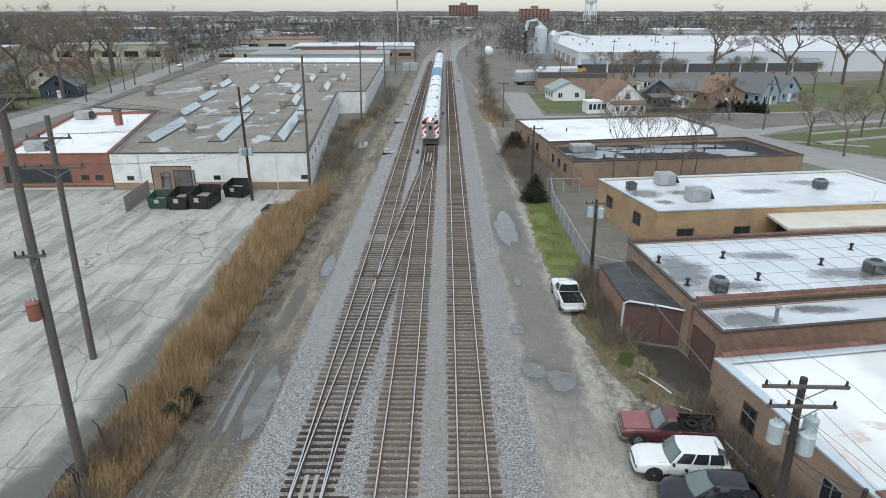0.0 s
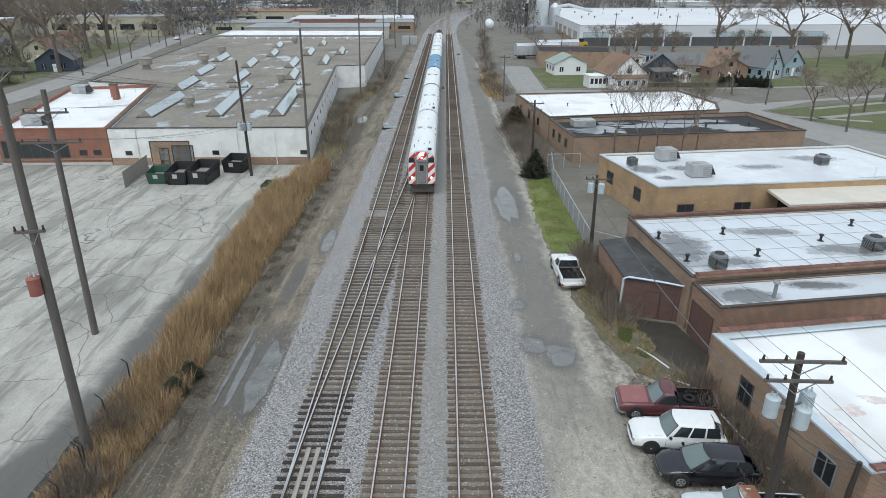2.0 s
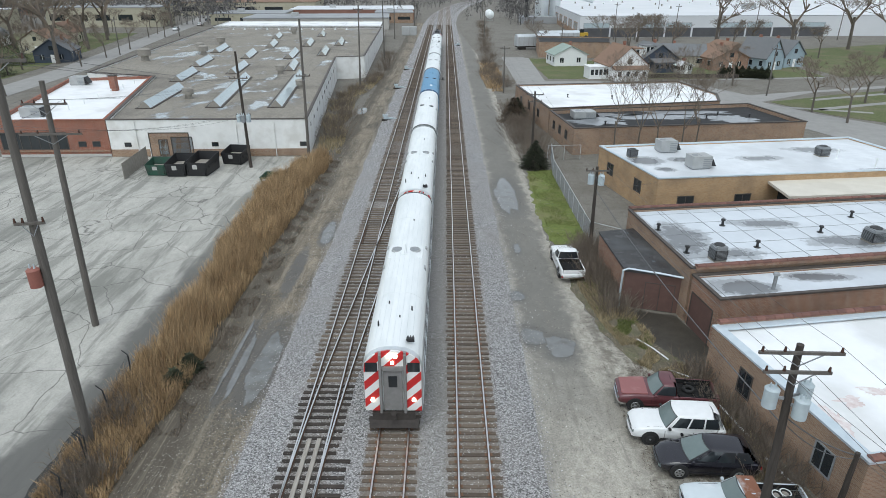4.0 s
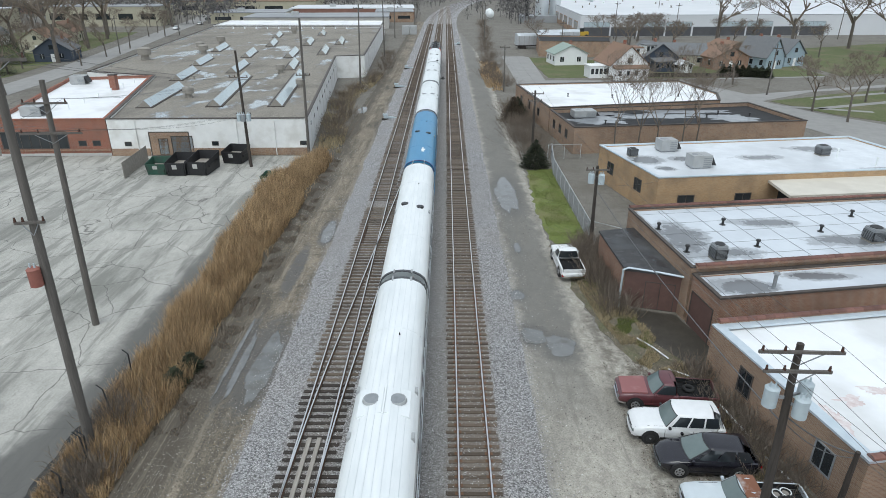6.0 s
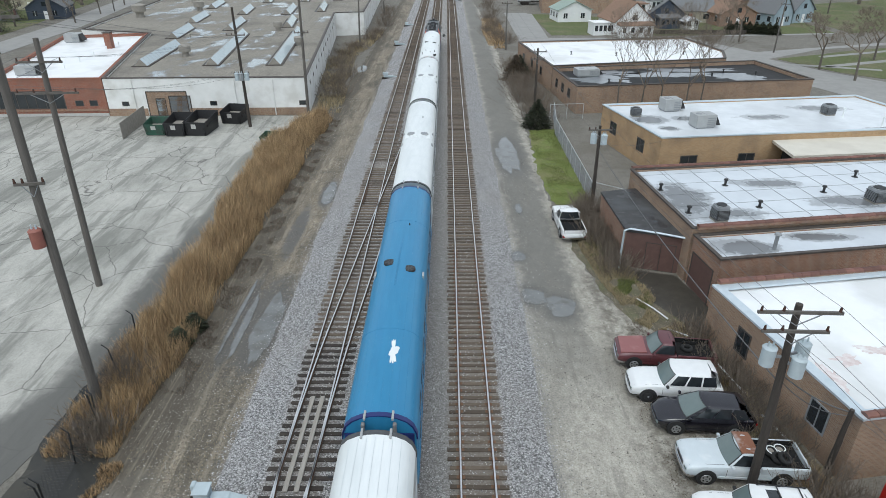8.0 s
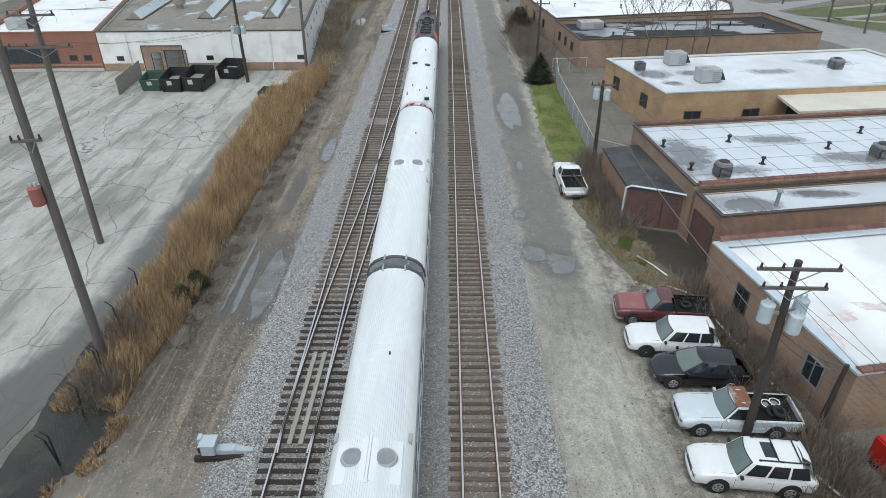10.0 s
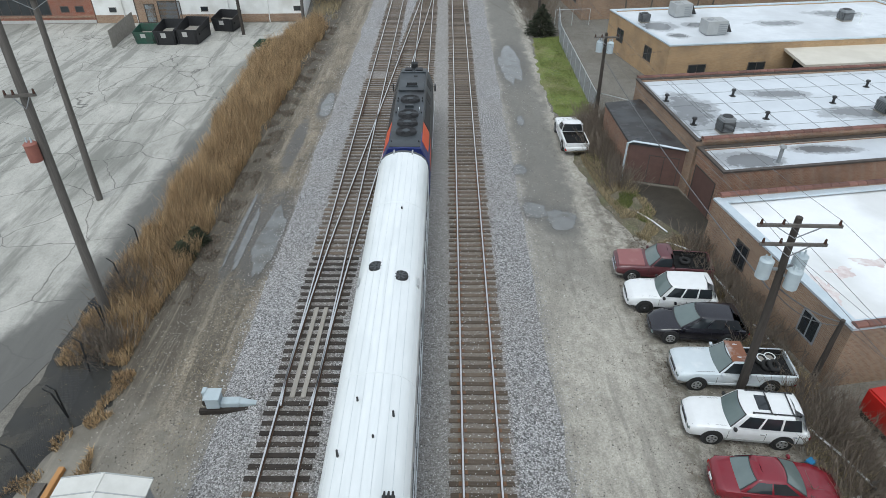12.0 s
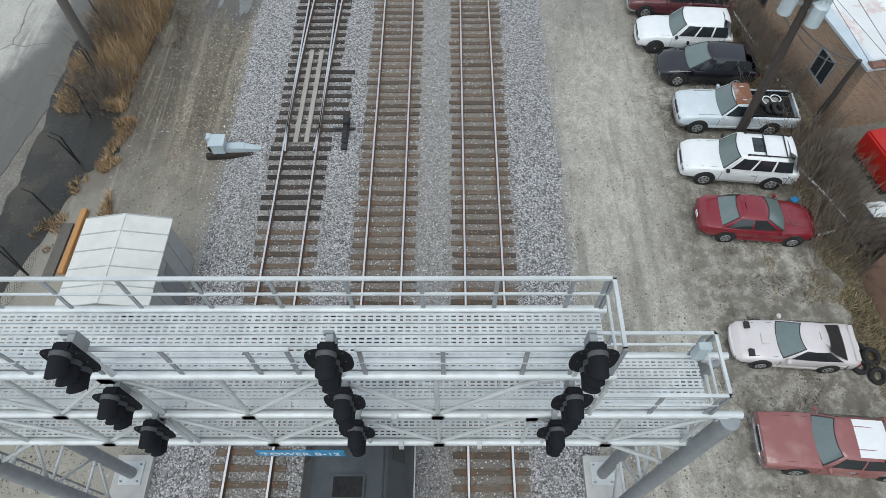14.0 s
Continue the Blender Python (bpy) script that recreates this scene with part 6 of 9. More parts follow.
trk = [(-2.70, 0.96, 0.45, 0.78), (-2.0, 1.0, 0.42, 0.80), (-0.55, 1.0, 0.40, 0.82), (-0.50, 1.0, 0.38, 1.08), (0.9, 1.0, 0.38, 1.08), (1.9, 0.99, 0.40, 1.05), (2.45, 0.96, 0.42, 0.98), (2.62, 0.92, 0.46, 0.90)]
tcab = (1.0, 0.42, -0.42, -0.52, 1.06, 1.68, 0.70)
for lab, m, p, rp in (("maroon pickup truck with faded hood and a tyre in its bed", pose(12.35, 29.0, GND, 0, 0, 174), P_maroon, None),
                      ("dull white pickup truck with rusty cab roof and tyres", pose(13.35, 20.95, GND, 0, 0, 177), P_dirty, P_rust),
                      ("white pickup truck with chrome bumper, parked on grass verge", pose(9.95, 46.6, GND, 0, 0, 91), P_white, None)):
    tk = vehicle("pickup_truck", lab, m, 5.3, 1.92, trk, tcab, p, roofm=rp, wheel=0.38, axles=(1.75, -1.55), bed=(-2.60, -0.58, 0.80), side=1, kind="pickup", group="pickup trucks")
    if p is P_maroon:
        part("hood_panel", quadbox(B(), [(1.12, -0.80, 1.06), (2.5, -0.76, 0.96), (2.5, 0.76, 0.96), (1.12, 0.80, 1.06), (1.12, -0.80, 1.145), (2.5, -0.76, 1.045), (2.5, 0.76, 1.045), (1.12, 0.80, 1.145)]), P_fade, tk, "faded pink hood")
exp = [(-2.40, 0.92, 0.45, 0.98), (-2.25, 0.98, 0.36, 1.08), (-1.2, 1.0, 0.32, 1.08), (0.9, 1.0, 0.32, 1.06), (1.6, 0.99, 0.34, 1.05), (2.15, 0.95, 0.38, 0.97), (2.40, 0.86, 0.42, 0.85)]
vehicle("sport_utility", "pearl white sport utility with sunroof and black roof rails", pose(12.75, 17.85, GND, 0, 0, 174), 4.8, 1.86, exp, (0.95, 0.42, -2.05, -2.32, 1.05, 1.76, 0.72), P_white, wheel=0.38, axles=(1.45, -1.40), side=3, lower=M["hvac"], rails=True, sunroof=True)
sed = [(-2.35, 0.80, 0.42, 0.84), (-2.15, 0.95, 0.32, 0.95), (-1.3, 1.0, 0.27, 0.95), (0.7, 1.0, 0.26, 0.90), (1.5, 0.98, 0.28, 0.84), (2.1, 0.90, 0.30, 0.72), (2.35, 0.70, 0.36, 0.60)]
vehicle("sedan_car", "dark red four-door sedan, parked tail towards the tracks", pose(12.85, 14.85, GND, 0, 0, -5), 4.7, 1.82, sed, (1.0, 0.15, -1.05, -1.75, 0.90, 1.38, 0.58), P_red, wheel=0.33, axles=(1.40, -1.30), side=2, grille="plastic")
cpe = [(-2.15, 0.88, 0.42, 0.86), (-2.0, 0.97, 0.32, 0.92), (-1.2, 1.0, 0.24, 0.92), (0.4, 1.0, 0.22, 0.86), (1.3, 0.98, 0.24, 0.80), (1.95, 0.92, 0.28, 0.66), (2.15, 0.78, 0.32, 0.54)]
cp = vehicle("sports_coupe", "pale pinkish sports coupe with raised pop-up headlights", pose(12.75, 9.25, GND, 0, 0, 176), 4.3, 1.70, cpe, (0.75, 0.0, -0.95, -1.85, 0.86, 1.26, 0.54), P_pink, wheel=0.31, axles=(1.22, -1.20), side=1, grille="plastic")
for s in (-1, 1):
    part("popup_lamp", quadbox(B(), [(1.55, s * 0.55 - 0.13, 0.74), (1.75, s * 0.55 - 0.13, 0.70), (1.75, s * 0.55 + 0.13, 0.70), (1.55, s * 0.55 + 0.13, 0.74), (1.55, s * 0.55 - 0.13, 0.80), (1.75, s * 0.55 - 0.13, 0.86), (1.75, s * 0.55 + 0.13, 0.86), (1.55, s * 0.55 + 0.13, 0.80)]), "plastic", cp)
part("hood_vent", box(B(), 0.95, 1.25, -0.2, 0.2, 0.84, 0.872), P_pink, cp)
part("rear_spoiler", box(B(), -2.10, -1.92, -0.7, 0.7, 0.93, 1.0), P_pink, cp, bevel=0.02)
big = [(-2.75, 0.92, 0.42, 0.86), (-2.6, 0.98, 0.32, 0.95), (-1.4, 1.0, 0.28, 0.97), (0.7, 1.0, 0.28, 0.95), (1.6, 1.0, 0.30, 0.95), (2.5, 0.98, 0.32, 0.90), (2.75, 0.95, 0.38, 0.84)]
bg = vehicle("old_sedan", "large old maroon sedan with white vinyl roof and chrome trim", pose(13.35, 5.55, GND, 0, 0, 176), 5.5, 1.95, big, (1.15, 0.62, -1.05, -1.50, 0.95, 1.42, 0.66), P_fade, roofm=P_white, roof_from=0.36, wheel=0.35, axles=(1.65, -1.45), side=2, rails=None)
loose_tyre(13.6, 28.95, GND + 0.86, 0.34, 0, 0, label="spare tyre lying in the pickup bed")
for x, y, z, ln in ((14.9, 20.75, 0.86, 14), (14.75, 21.15, 0.88, 10), (15.2, 21.25, 0.86, 0), (15.05, 20.55, 1.08, 20)):
    loose_tyre(x, y, GND + z, 0.33, ln, 40, ln < 12, "white-walled tyre piled in the pickup bed")
for x, y, z, ln in ((15.3, 9.2, 0.02, 10), (15.25, 8.55, 0.0, 0), (15.75, 8.2, 0.05, 25), (15.7, 8.9, 0.14, 12)):
    loose_tyre(x, y, GND + z, 0.34, ln, 0)
# small cars along the far street
for x, y, rz, p in ((-112, 275, 95, P_white), (-118, 330, 95, P_black), (-111, 300, 95, P_pearl), (-122, 360, 95, P_white), (-120, 392, 95, P_white), (-125, 415, 95, P_white)):
    vehicle("street_car", "small parked car along the far street", pose(x, y, GND, 0, 0, rz), 4.6, 1.82, sed, (1.0, 0.15, -1.05, -1.75, 0.90, 1.38, 0.58), p, wheel=0.33, axles=(1.40, -1.30), side=2, group="far street cars")
# ---- utility poles, wires, fences ----
def sag(p, q, d, n=14):
    p, q = Vector(p), Vector(q)
    return [p.lerp(q, i / n) - Vector((0, 0, d * 4 * (i / n) * (1 - i / n))) for i in range(n + 1)]


def wire(p, q, d=0.5, r=0.009, label="thin sagging overhead wire between poles"):
    return tagged(part("overhead_wire", tube(sag(p, q, d), r), "wire"), label, "wire", "overhead wires")


def utility_pole(label, base, top, r=0.17, arms=(), cans=(), wood="pole"):
    """arms: (height, length, turn); cans: (height, dx, dy, material)."""
    b, t = Vector(base), Vector(top)
    p = thing("utility_pole", label, "utility pole", Matrix.Translation(b), "utility poles")
    rel = t - b
    bm = B()
    n = 6
    rings = []
    for i in range(n + 1):
        c = rel * (i / n) + Vector((0.03 * noise.noise(Vector((i, base[0], 0))), 0.03 * noise.noise(Vector((i, base[1], 3))), 0))
        rr = r * (1 - 0.35 * i / n)
        rings.append([c + Vector((rr * math.cos(2 * math.pi * k / 12), rr * math.sin(2 * math.pi * k / 12), 0)) for k in range(12)])
    rings[0] = [q - Vector((0, 0, 0.15)) for q in rings[0]]
    part("shaft", loft(bm, rings), wood, p, smooth=True)
    at = lambda z: rel * ((z - b.z) / rel.z)
    tips = []
    for z, ln, rz in arms:
        c = at(z) + Vector((0, -r, 0))
        d = Vector((math.cos(radians(rz)), math.sin(radians(rz)), 0))
        arm = part("crossarm", bar(B(), c - d * ln / 2, c + d * ln / 2, 0.10, 0.12), "pole", p)
        for s in (-1, 1):
            part("arm_brace", bar(B(), c + d * s * ln * 0.27 - Vector((0, 0, 0.06)), at(z - 0.62) + Vector((0, -r * 0.7, 0)), 0.04, 0.03), "galv_dark", p)
        for f in (-0.46, -0.2, 0.46):
            q = c + d * ln * f
            ins = part("insulator", cyl(B(), q + Vector((0, 0, 0.06)), q + Vector((0, 0, 0.26)), 0.06, 0.035, 8), "insulator", arm)
            tips.append(b + q + Vector((0, 0, 0.26)))
    for z, dx, dy, mt in cans:
        c = at(z) + Vector((dx, dy, 0))
        k = part("transformer", cyl(B(), c - Vector((0, 0, 0.42)), c + Vector((0, 0, 0.38)), 0.27, 0.27, 18), mt, p, "round transformer can", smooth=True)
        part("can_lid", cyl(B(), c + Vector((0, 0, 0.38)), c + Vector((0, 0, 0.46)), 0.285, 0.2, 18), mt, k, smooth=True)
        for e in (-0.1, 0.1):
            part("bushing", cyl(B(), c + Vector((e, 0, 0.45)), c + Vector((e, 0, 0.66)), 0.045, 0.03, 8), "can", k)
        part("can_bracket", bar(B(), c, at(z), 0.06, 0.12), "galv_dark", p)
    return p, tips


_, ta = utility_pole("tall leaning grey wooden utility pole with a red transformer", (-17.85, 24.85, -0.65), (-17.3, 24.7, 19.5), 0.24, ((18.6, 2.6, 20), (12.0, 1.2, 10)), ((9.5, -0.3, -0.36, "canred"),))
_, tb = utility_pole("grey wooden utility pole with two crossarms in the lot", (-24.1, 37.35, -0.65), (-23.5, 37.2, 15.9), 0.23, ((14.6, 2.6, 5), (12.8, 3.6, 5)))
_, tc = utility_pole("dark utility pole with a bank of transformers", (-24.2, 75.5, -0.65), (-24.3, 75.3, 13.3), 0.20, ((10.3, 2.2, 3), (5.9, 1.8, 3)), ((5.6, -0.55, -0.3, "can"), (5.6, 0.0, -0.45, "galv_dark"), (5.6, 0.6, -0.3, "can")), "pole_dark")
_, td = utility_pole("tall wooden utility pole at the factory corner", (-18.0, 80.6, -0.65), (-17.7, 80.4, 16.5), 0.20, ((9.8, 1.8, 0),), ())
_, te = utility_pole("tall wooden utility pole beside the dirt road", (-18.0, 135, -0.65), (-17.6, 135, 15.6), 0.19, ((14.8, 2.0, 0),))
_, tf = utility_pole("tall wooden utility pole beside the dirt road", (-17.3, 184, -0.65), (-17.3, 184, 15.0), 0.19, ((14.2, 2.0, 0),))
_, tg = utility_pole("tall wooden utility pole beside the dirt road", (-18.5, 240, -0.65), (-18.5, 240, 16.0), 0.19, ((15, 2.0, 0),))
_, th = utility_pole("dark utility pole with crossarms and three grey transformers", (13.45, 19.8, -0.65), (13.05, 19.7, 9.2), 0.20, ((8.95, 3.1, -2), (8.1, 2.5, -2)), ((6.75, -0.62, 0.1, "can"), (6.55, 0.35, -0.35, "can"), (6.85, 0.75, 0.25, "can")), "pole_dark")
_, ti = utility_pole("dark utility pole with grey transformers beside the fence", (13.0, 51.6, -0.65), (12.9, 51.5, 6.6), 0.18, ((6.3, 2.0, 0),), ((5.5, -0.45, 0.0, "can"), (5.5, 0.35, -0.3, "can")), "pole_dark")
_, tj = utility_pole("wooden utility pole among the shrubs", (11.6, 82.4, -0.65), (11.6, 82.4, 7.6), 0.18, ((7.2, 2.2, 0), (6.3, 1.8, 0)), (), "pole_dark")
_, tk = utility_pole("wooden utility pole beside the brush", (11.7, 128.5, -0.65), (11.6, 128.5, 8.4), 0.16, ((8.0, 2.0, 0),))
_, tn = utility_pole("short dark service pole with cable bundles", (17.3, 20.75, -0.65), (17.2, 20.5, 3.4), 0.15, (), (), "pole_dark")
for x, y, h in ((13, 224, 12), (-23, 337, 14), (95, 300, 17), (77.5, 224, 12), (63.2, 125.5, 9), (-14, 300, 14), (-16, 380, 14), (18, 330, 14), (60, 236, 12), (110, 236, 12), (140, 236, 13), (-95, 190, 10), (-101, 250, 10), (33, 188, 9)):
    utility_pole("distant wooden utility pole", (x, y, -0.65), (x + 0.2, y, h), 0.16, ((h - 0.8, 2.0, 5),))
for a, b in ((ta, td), (td, te), (te, tf), (tf, tg)):
    for p, q in zip(a[:3], (b * 3)[:3]):
        wire(p, q, 0.9)
for a, b in ((tb, tc),):
    for p, q in zip(a, b):
        wire(p, q, 0.7)
for p in tb[:3]:
    wire(p, (p.x + 2.5, -12, 15.5), 0.8)
for p in tb[3:]:
    wire(p, (-70, 60, 11.5), 0.6)
for p in ta[:3]:
    wire(p, (p.x + 0.5, -30, 19), 0.8)
for a, b in ((th, ti), (ti, tj), (tj, tk)):
    for p, q in zip(a[:3], b[:3]):
        wire(p, q, 0.45)
for p in th[:3]:
    wire(p, (p.x + 4.8, -25, 9.0), 0.5)
wire((13.1, 19.8, 6.0), (17.2, 20.6, 3.2), 0.25, 0.03)
wire((13.15, 19.8, 5.7), (17.2, 20.6, 3.0), 0.45, 0.02)
wire((13.2, 19.8, 5.4), (16.6, 25.0, 2.2), 0.35, 0.02)
wire((13.1, 19.8, 5.6), (13.0, 51.6, 4.5), 0.5, 0.03, "thick black cable bundle along the poles")
wire((17.2, 20.6, 3.2), (27, -10, 4.0), 0.4)
wire((13.0, 51.6, 5.0), (20.9, 58.7, 3.0), 0.3)
wire((13.3, 19.7, 7.6), (25.0, -14, 6.0), 0.4)


def fence(label, pts, h, step=2.6, post_r=0.035, mesh=0.10, sway=0.0, dark=False, arms=False):
    """Chain-link fence: posts, rails and a woven net of thin wires."""
    f = thing("chain_link_fence", label, "fence")
    mt = "plastic" if dark else "galv"
    for (x0, y0), (x1, y1) in zip(pts, pts[1:]):
        ln = math.hypot(x1 - x0, y1 - y0)
        k = max(1, round(ln / step))
        lean = lambda i: sway * noise.noise(Vector((x0 + i * 3.3, y0, 0)))
        for i in range(k + 1):
            x, y = x0 + (x1 - x0) * i / k, y0 + (y1 - y0) * i / k
            part("fence_post", cyl(B(), (x, y, GZ - 0.1), (x + lean(i), y + lean(i + 9), GZ + h), post_r, post_r, 6), mt, f)
            if arms:
                part("wire_arm", bar(B(), (x + lean(i), y + lean(i + 9), GZ + h), (x + lean(i) - 0.3, y + lean(i + 9), GZ + h + 0.3), 0.04, 0.04), mt, f)
        bm = B()
        n = int(ln / mesh)
        e = Vector((x1 - x0, y1 - y0, 0)).normalized()
        for i in range(-int(h / mesh), n):
            for s in (1, -1):
                u0, u1, z0, z1 = i * mesh, i * mesh + h, 0.0, h
                if u0 < 0:
                    z0, u0 = -u0, 0.0
                if u1 > ln:
                    z1, u1 = h - (u1 - ln), ln
                if s < 0:
                    z0, z1 = h - z0, h - z1
                p = Vector((x0, y0, GZ)) + e * u0 + Vector((0, 0, z0))
                q = Vector((x0, y0, GZ)) + e * u1 + Vector((0, 0, z1))
                w = 0.005
                o = Vector((-e.y, e.x, 0)) * w
                ngon(bm, [p + o, q + o, q - o + Vector((0, 0, w)), p - o + Vector((0, 0, w))])
        part("net", bm, "galv_dark" if not dark else mt, f)
        if not dark:
            part("top_rail", bar(B(), (x0, y0, GZ + h), (x1, y1, GZ + h), 0.045, 0.045), mt, f)
    return f


fence("galvanised chain-link fence beside the grass strip", [(13.8, 80), (12.9, 72.5), (12.95, 52.3), (15.3, 50.5)], 1.9)
fence("low chain-link fence behind the white-walled yard", [(13.2, 79), (17.5, 79.5)], 1.9)
fence("sagging dark fence in the flooded ditch", [(-18.6, 31), (-17.6, 24), (-16.9, 18.4), (-17.2, 12.5), (-18.6, 6)], 1.8, 3.1, 0.04, 0.16, 0.5, True, True)
# slatted screen fence by the skips
sf = thing("screen_fence", "weathered slatted screen fence beside the skips", "fence")
for i in range(30):
    x, y = -37.6 - 0.02 * i, 70.4 + 0.26 * i
    part("slat", box(B(), x - 0.02, x + 0.02, y, y + 0.235, GZ, GZ + 1.95), "ventrust", sf)
# ---- details on the buildings ----
def roof_unit(label, x, y, z, sx, sy, sz, rz=9):
    u = thing("rooftop_unit", label, "air conditioner", pose(x, y, z, 0, 0, rz), "rooftop units")
    part("casing", box(B(), -sx / 2, sx / 2, -sy / 2, sy / 2, 0.12, sz), "hvac", u, bevel=0.012)
    part("curb", box(B(), -sx / 2 + 0.1, sx / 2 - 0.1, -sy / 2 + 0.1, sy / 2 - 0.1, -0.1, 0.12), "galv_dark", u)
    part("top_seam", box(B(), -0.02, 0.02, -sy / 2 + 0.03, sy / 2 - 0.03, sz, sz + 0.02), "galv_dark", u)
    f = part("fan_grille", cyl(B(), (-sx * 0.25, 0, sz), (-sx * 0.25, 0, sz + 0.03), sy * 0.20, sy * 0.19, 18), "galv_dark", u)
    part("service_panel", box(B(), -sx * 0.42, -sx * 0.05, -sy / 2 - 0.018, -sy / 2 + 0.002, 0.25, sz - 0.15), "hvac", u)
    for i in range(5):
        part("louvre", box(B(), sx * 0.04, sx / 2 - 0.08, -sy / 2 - 0.02, -sy / 2 + 0.004, 0.2 + i * (sz - 0.35) / 5, 0.2 + (i + 0.55) * (sz - 0.35) / 5), "galv_dark", u)
    part("side_hood", quadbox(B(), [(sx / 2, -sy * 0.4, 0.25), (sx / 2 + 0.6, -sy * 0.4, 0.25), (sx / 2 + 0.6, sy * 0.4, 0.25), (sx / 2, sy * 0.4, 0.25), (sx / 2, -sy * 0.4, sz - 0.1), (sx / 2 + 0.05, -sy * 0.4, sz - 0.1), (sx / 2 + 0.05, sy * 0.4, sz - 0.1), (sx / 2, sy * 0.4, sz - 0.1)]), "plastic", u)
    return u


def condenser(x, y, z, s=0.85, h=1.0):
    u = thing("condenser_unit", "dark grey condenser unit on the flat roof", "air conditioner", pose(x, y, z, 0, 0, 9), "condensers")
    part("casing", box(B(), -s / 2, s / 2, -s / 2, s / 2, 0.1, h), "galv_dark", u, bevel=0.08)
    for i in range(8):
        part("louvre", box(B(), -s / 2 - 0.015, s / 2 + 0.015, -s / 2 - 0.015, s / 2 + 0.015, 0.18 + i * 0.09, 0.22 + i * 0.09), "plastic", u)
    part("fan_grille", cyl(B(), (0, 0, h), (0, 0, h + 0.04), s * 0.4, s * 0.38, 18), "plastic", u)
    part("stand", box(B(), -s / 2, s / 2, -s / 2, s / 2, -0.12, 0.1), "ventrust", u)
    return u


def roof_vent(x, y, z, r=0.16, h=0.45, mt="plastic", label="small black mushroom vent on the roof"):
    u = thing("roof_vent", label, "roof vent", pose(x, y, z - 0.02), "roof vents")
    part("pipe", cyl(B(), (0, 0, -0.08), (0, 0, h), r * 0.6, r * 0.6, 10), mt, u)
    part("cap", cyl(B(), (0, 0, h), (0, 0, h + 0.12), r * 1.15, r * 0.9, 12), mt, u)
    part("flange", cyl(B(), (0, 0, 0.02), (0, 0, 0.05), r * 1.6, r * 1.2, 12), mt, u)
    return u


for x, y in ((16.6, 45.4), (22.0, 46.4), (17.3, 41.1), (22.8, 42.1), (33.3, 48.3), (29, 45)):
    roof_vent(x, y, 3.3)
roof_vent(21.2, 36.1, 2.92, 0.2, 1.1, "galv_dark", "tall grey flue pipe with a cap")
condenser(19.0, 39.9, 3.3, 0.9, 1.15)
condenser(31.9, 43.2, 3.3, 1.1, 1.1)
roof_unit("grey rooftop air conditioner on a silver roof", 24.8, 69.3, 3.2, 1.9, 1.6, 1.35)
roof_unit("grey rooftop air conditioner on a silver roof", 26.1, 62.9, 3.2, 2.1, 1.6, 1.35)
condenser(20.4, 66.9, 3.2, 0.9, 0.9)
condenser(41.4, 67.5, 3.2, 1.1, 1.1)
for x, y in ((47.5, 64.5), (44.5, 63.0), (42.5, 66.5)):
    roof_vent(x, y, 3.2, 0.12, 0.9, "roofwhite", "white plastic vent pipe")
roof_unit("dark curb unit on the flooded roof", 19.8, 90.5, 2.5, 3.2, 2.0, 1.0, 8)
for x, y in ((40, 92.5), (44.0, 91.0), (37.5, 90.2), (22, 86)):
    roof_vent(x, y, 2.45)
for x, y in ((20, 104), (27, 103), (34, 110), (38, 104)):
    roof_vent(x, y, 2.95, 0.14, 0.4)


def pool(x, y, z, rx, ry, seed):
    o = blob(x, y, rx, ry, 26, seed, 0.7)
    bm = B()
    f = bm.faces.new([bm.verts.new((a, b, z + 0.012)) for a, b in o])
    r = bmesh.ops.extrude_face_region(bm, geom=[f])
    bmesh.ops.translate(bm, verts=[v for v in r["geom"] if isinstance(v, bmesh.types.BMVert)], vec=(0, 0, -0.03))
    tagged(part("roof_pool", bm, "roofwater"), "shallow rainwater lying on the flat roof", "puddle", "roof puddles")


for k, a in enumerate(((22, 88.3, 2.45, 4.5, 2.0), (31, 91.5, 2.45, 5.5, 1.6), (40.5, 89.6, 2.45, 4.0, 2.2), (36, 94.6, 2.45, 6, 1.4), (24.5, 92.5, 2.45, 3.0, 1.2))):
    pool(*a, k * 2.3)
# stain on the white roof
for k, (x, y, rx, ry) in enumerate(((18.0, 23.0, 0.42, 1.0), (19.5, 24.6, 0.7, 0.35), (21.5, 25.5, 0.9, 0.4))):
    o = blob(x, y, rx, ry, 26, 5.0 + k, 0.9)
    tagged(part("roof_stain", ngon(B(), [(a, b, 2.886) for a, b in o]), "roofstain"), "pinkish brown stain on the white roof", "stain", "roof stains")


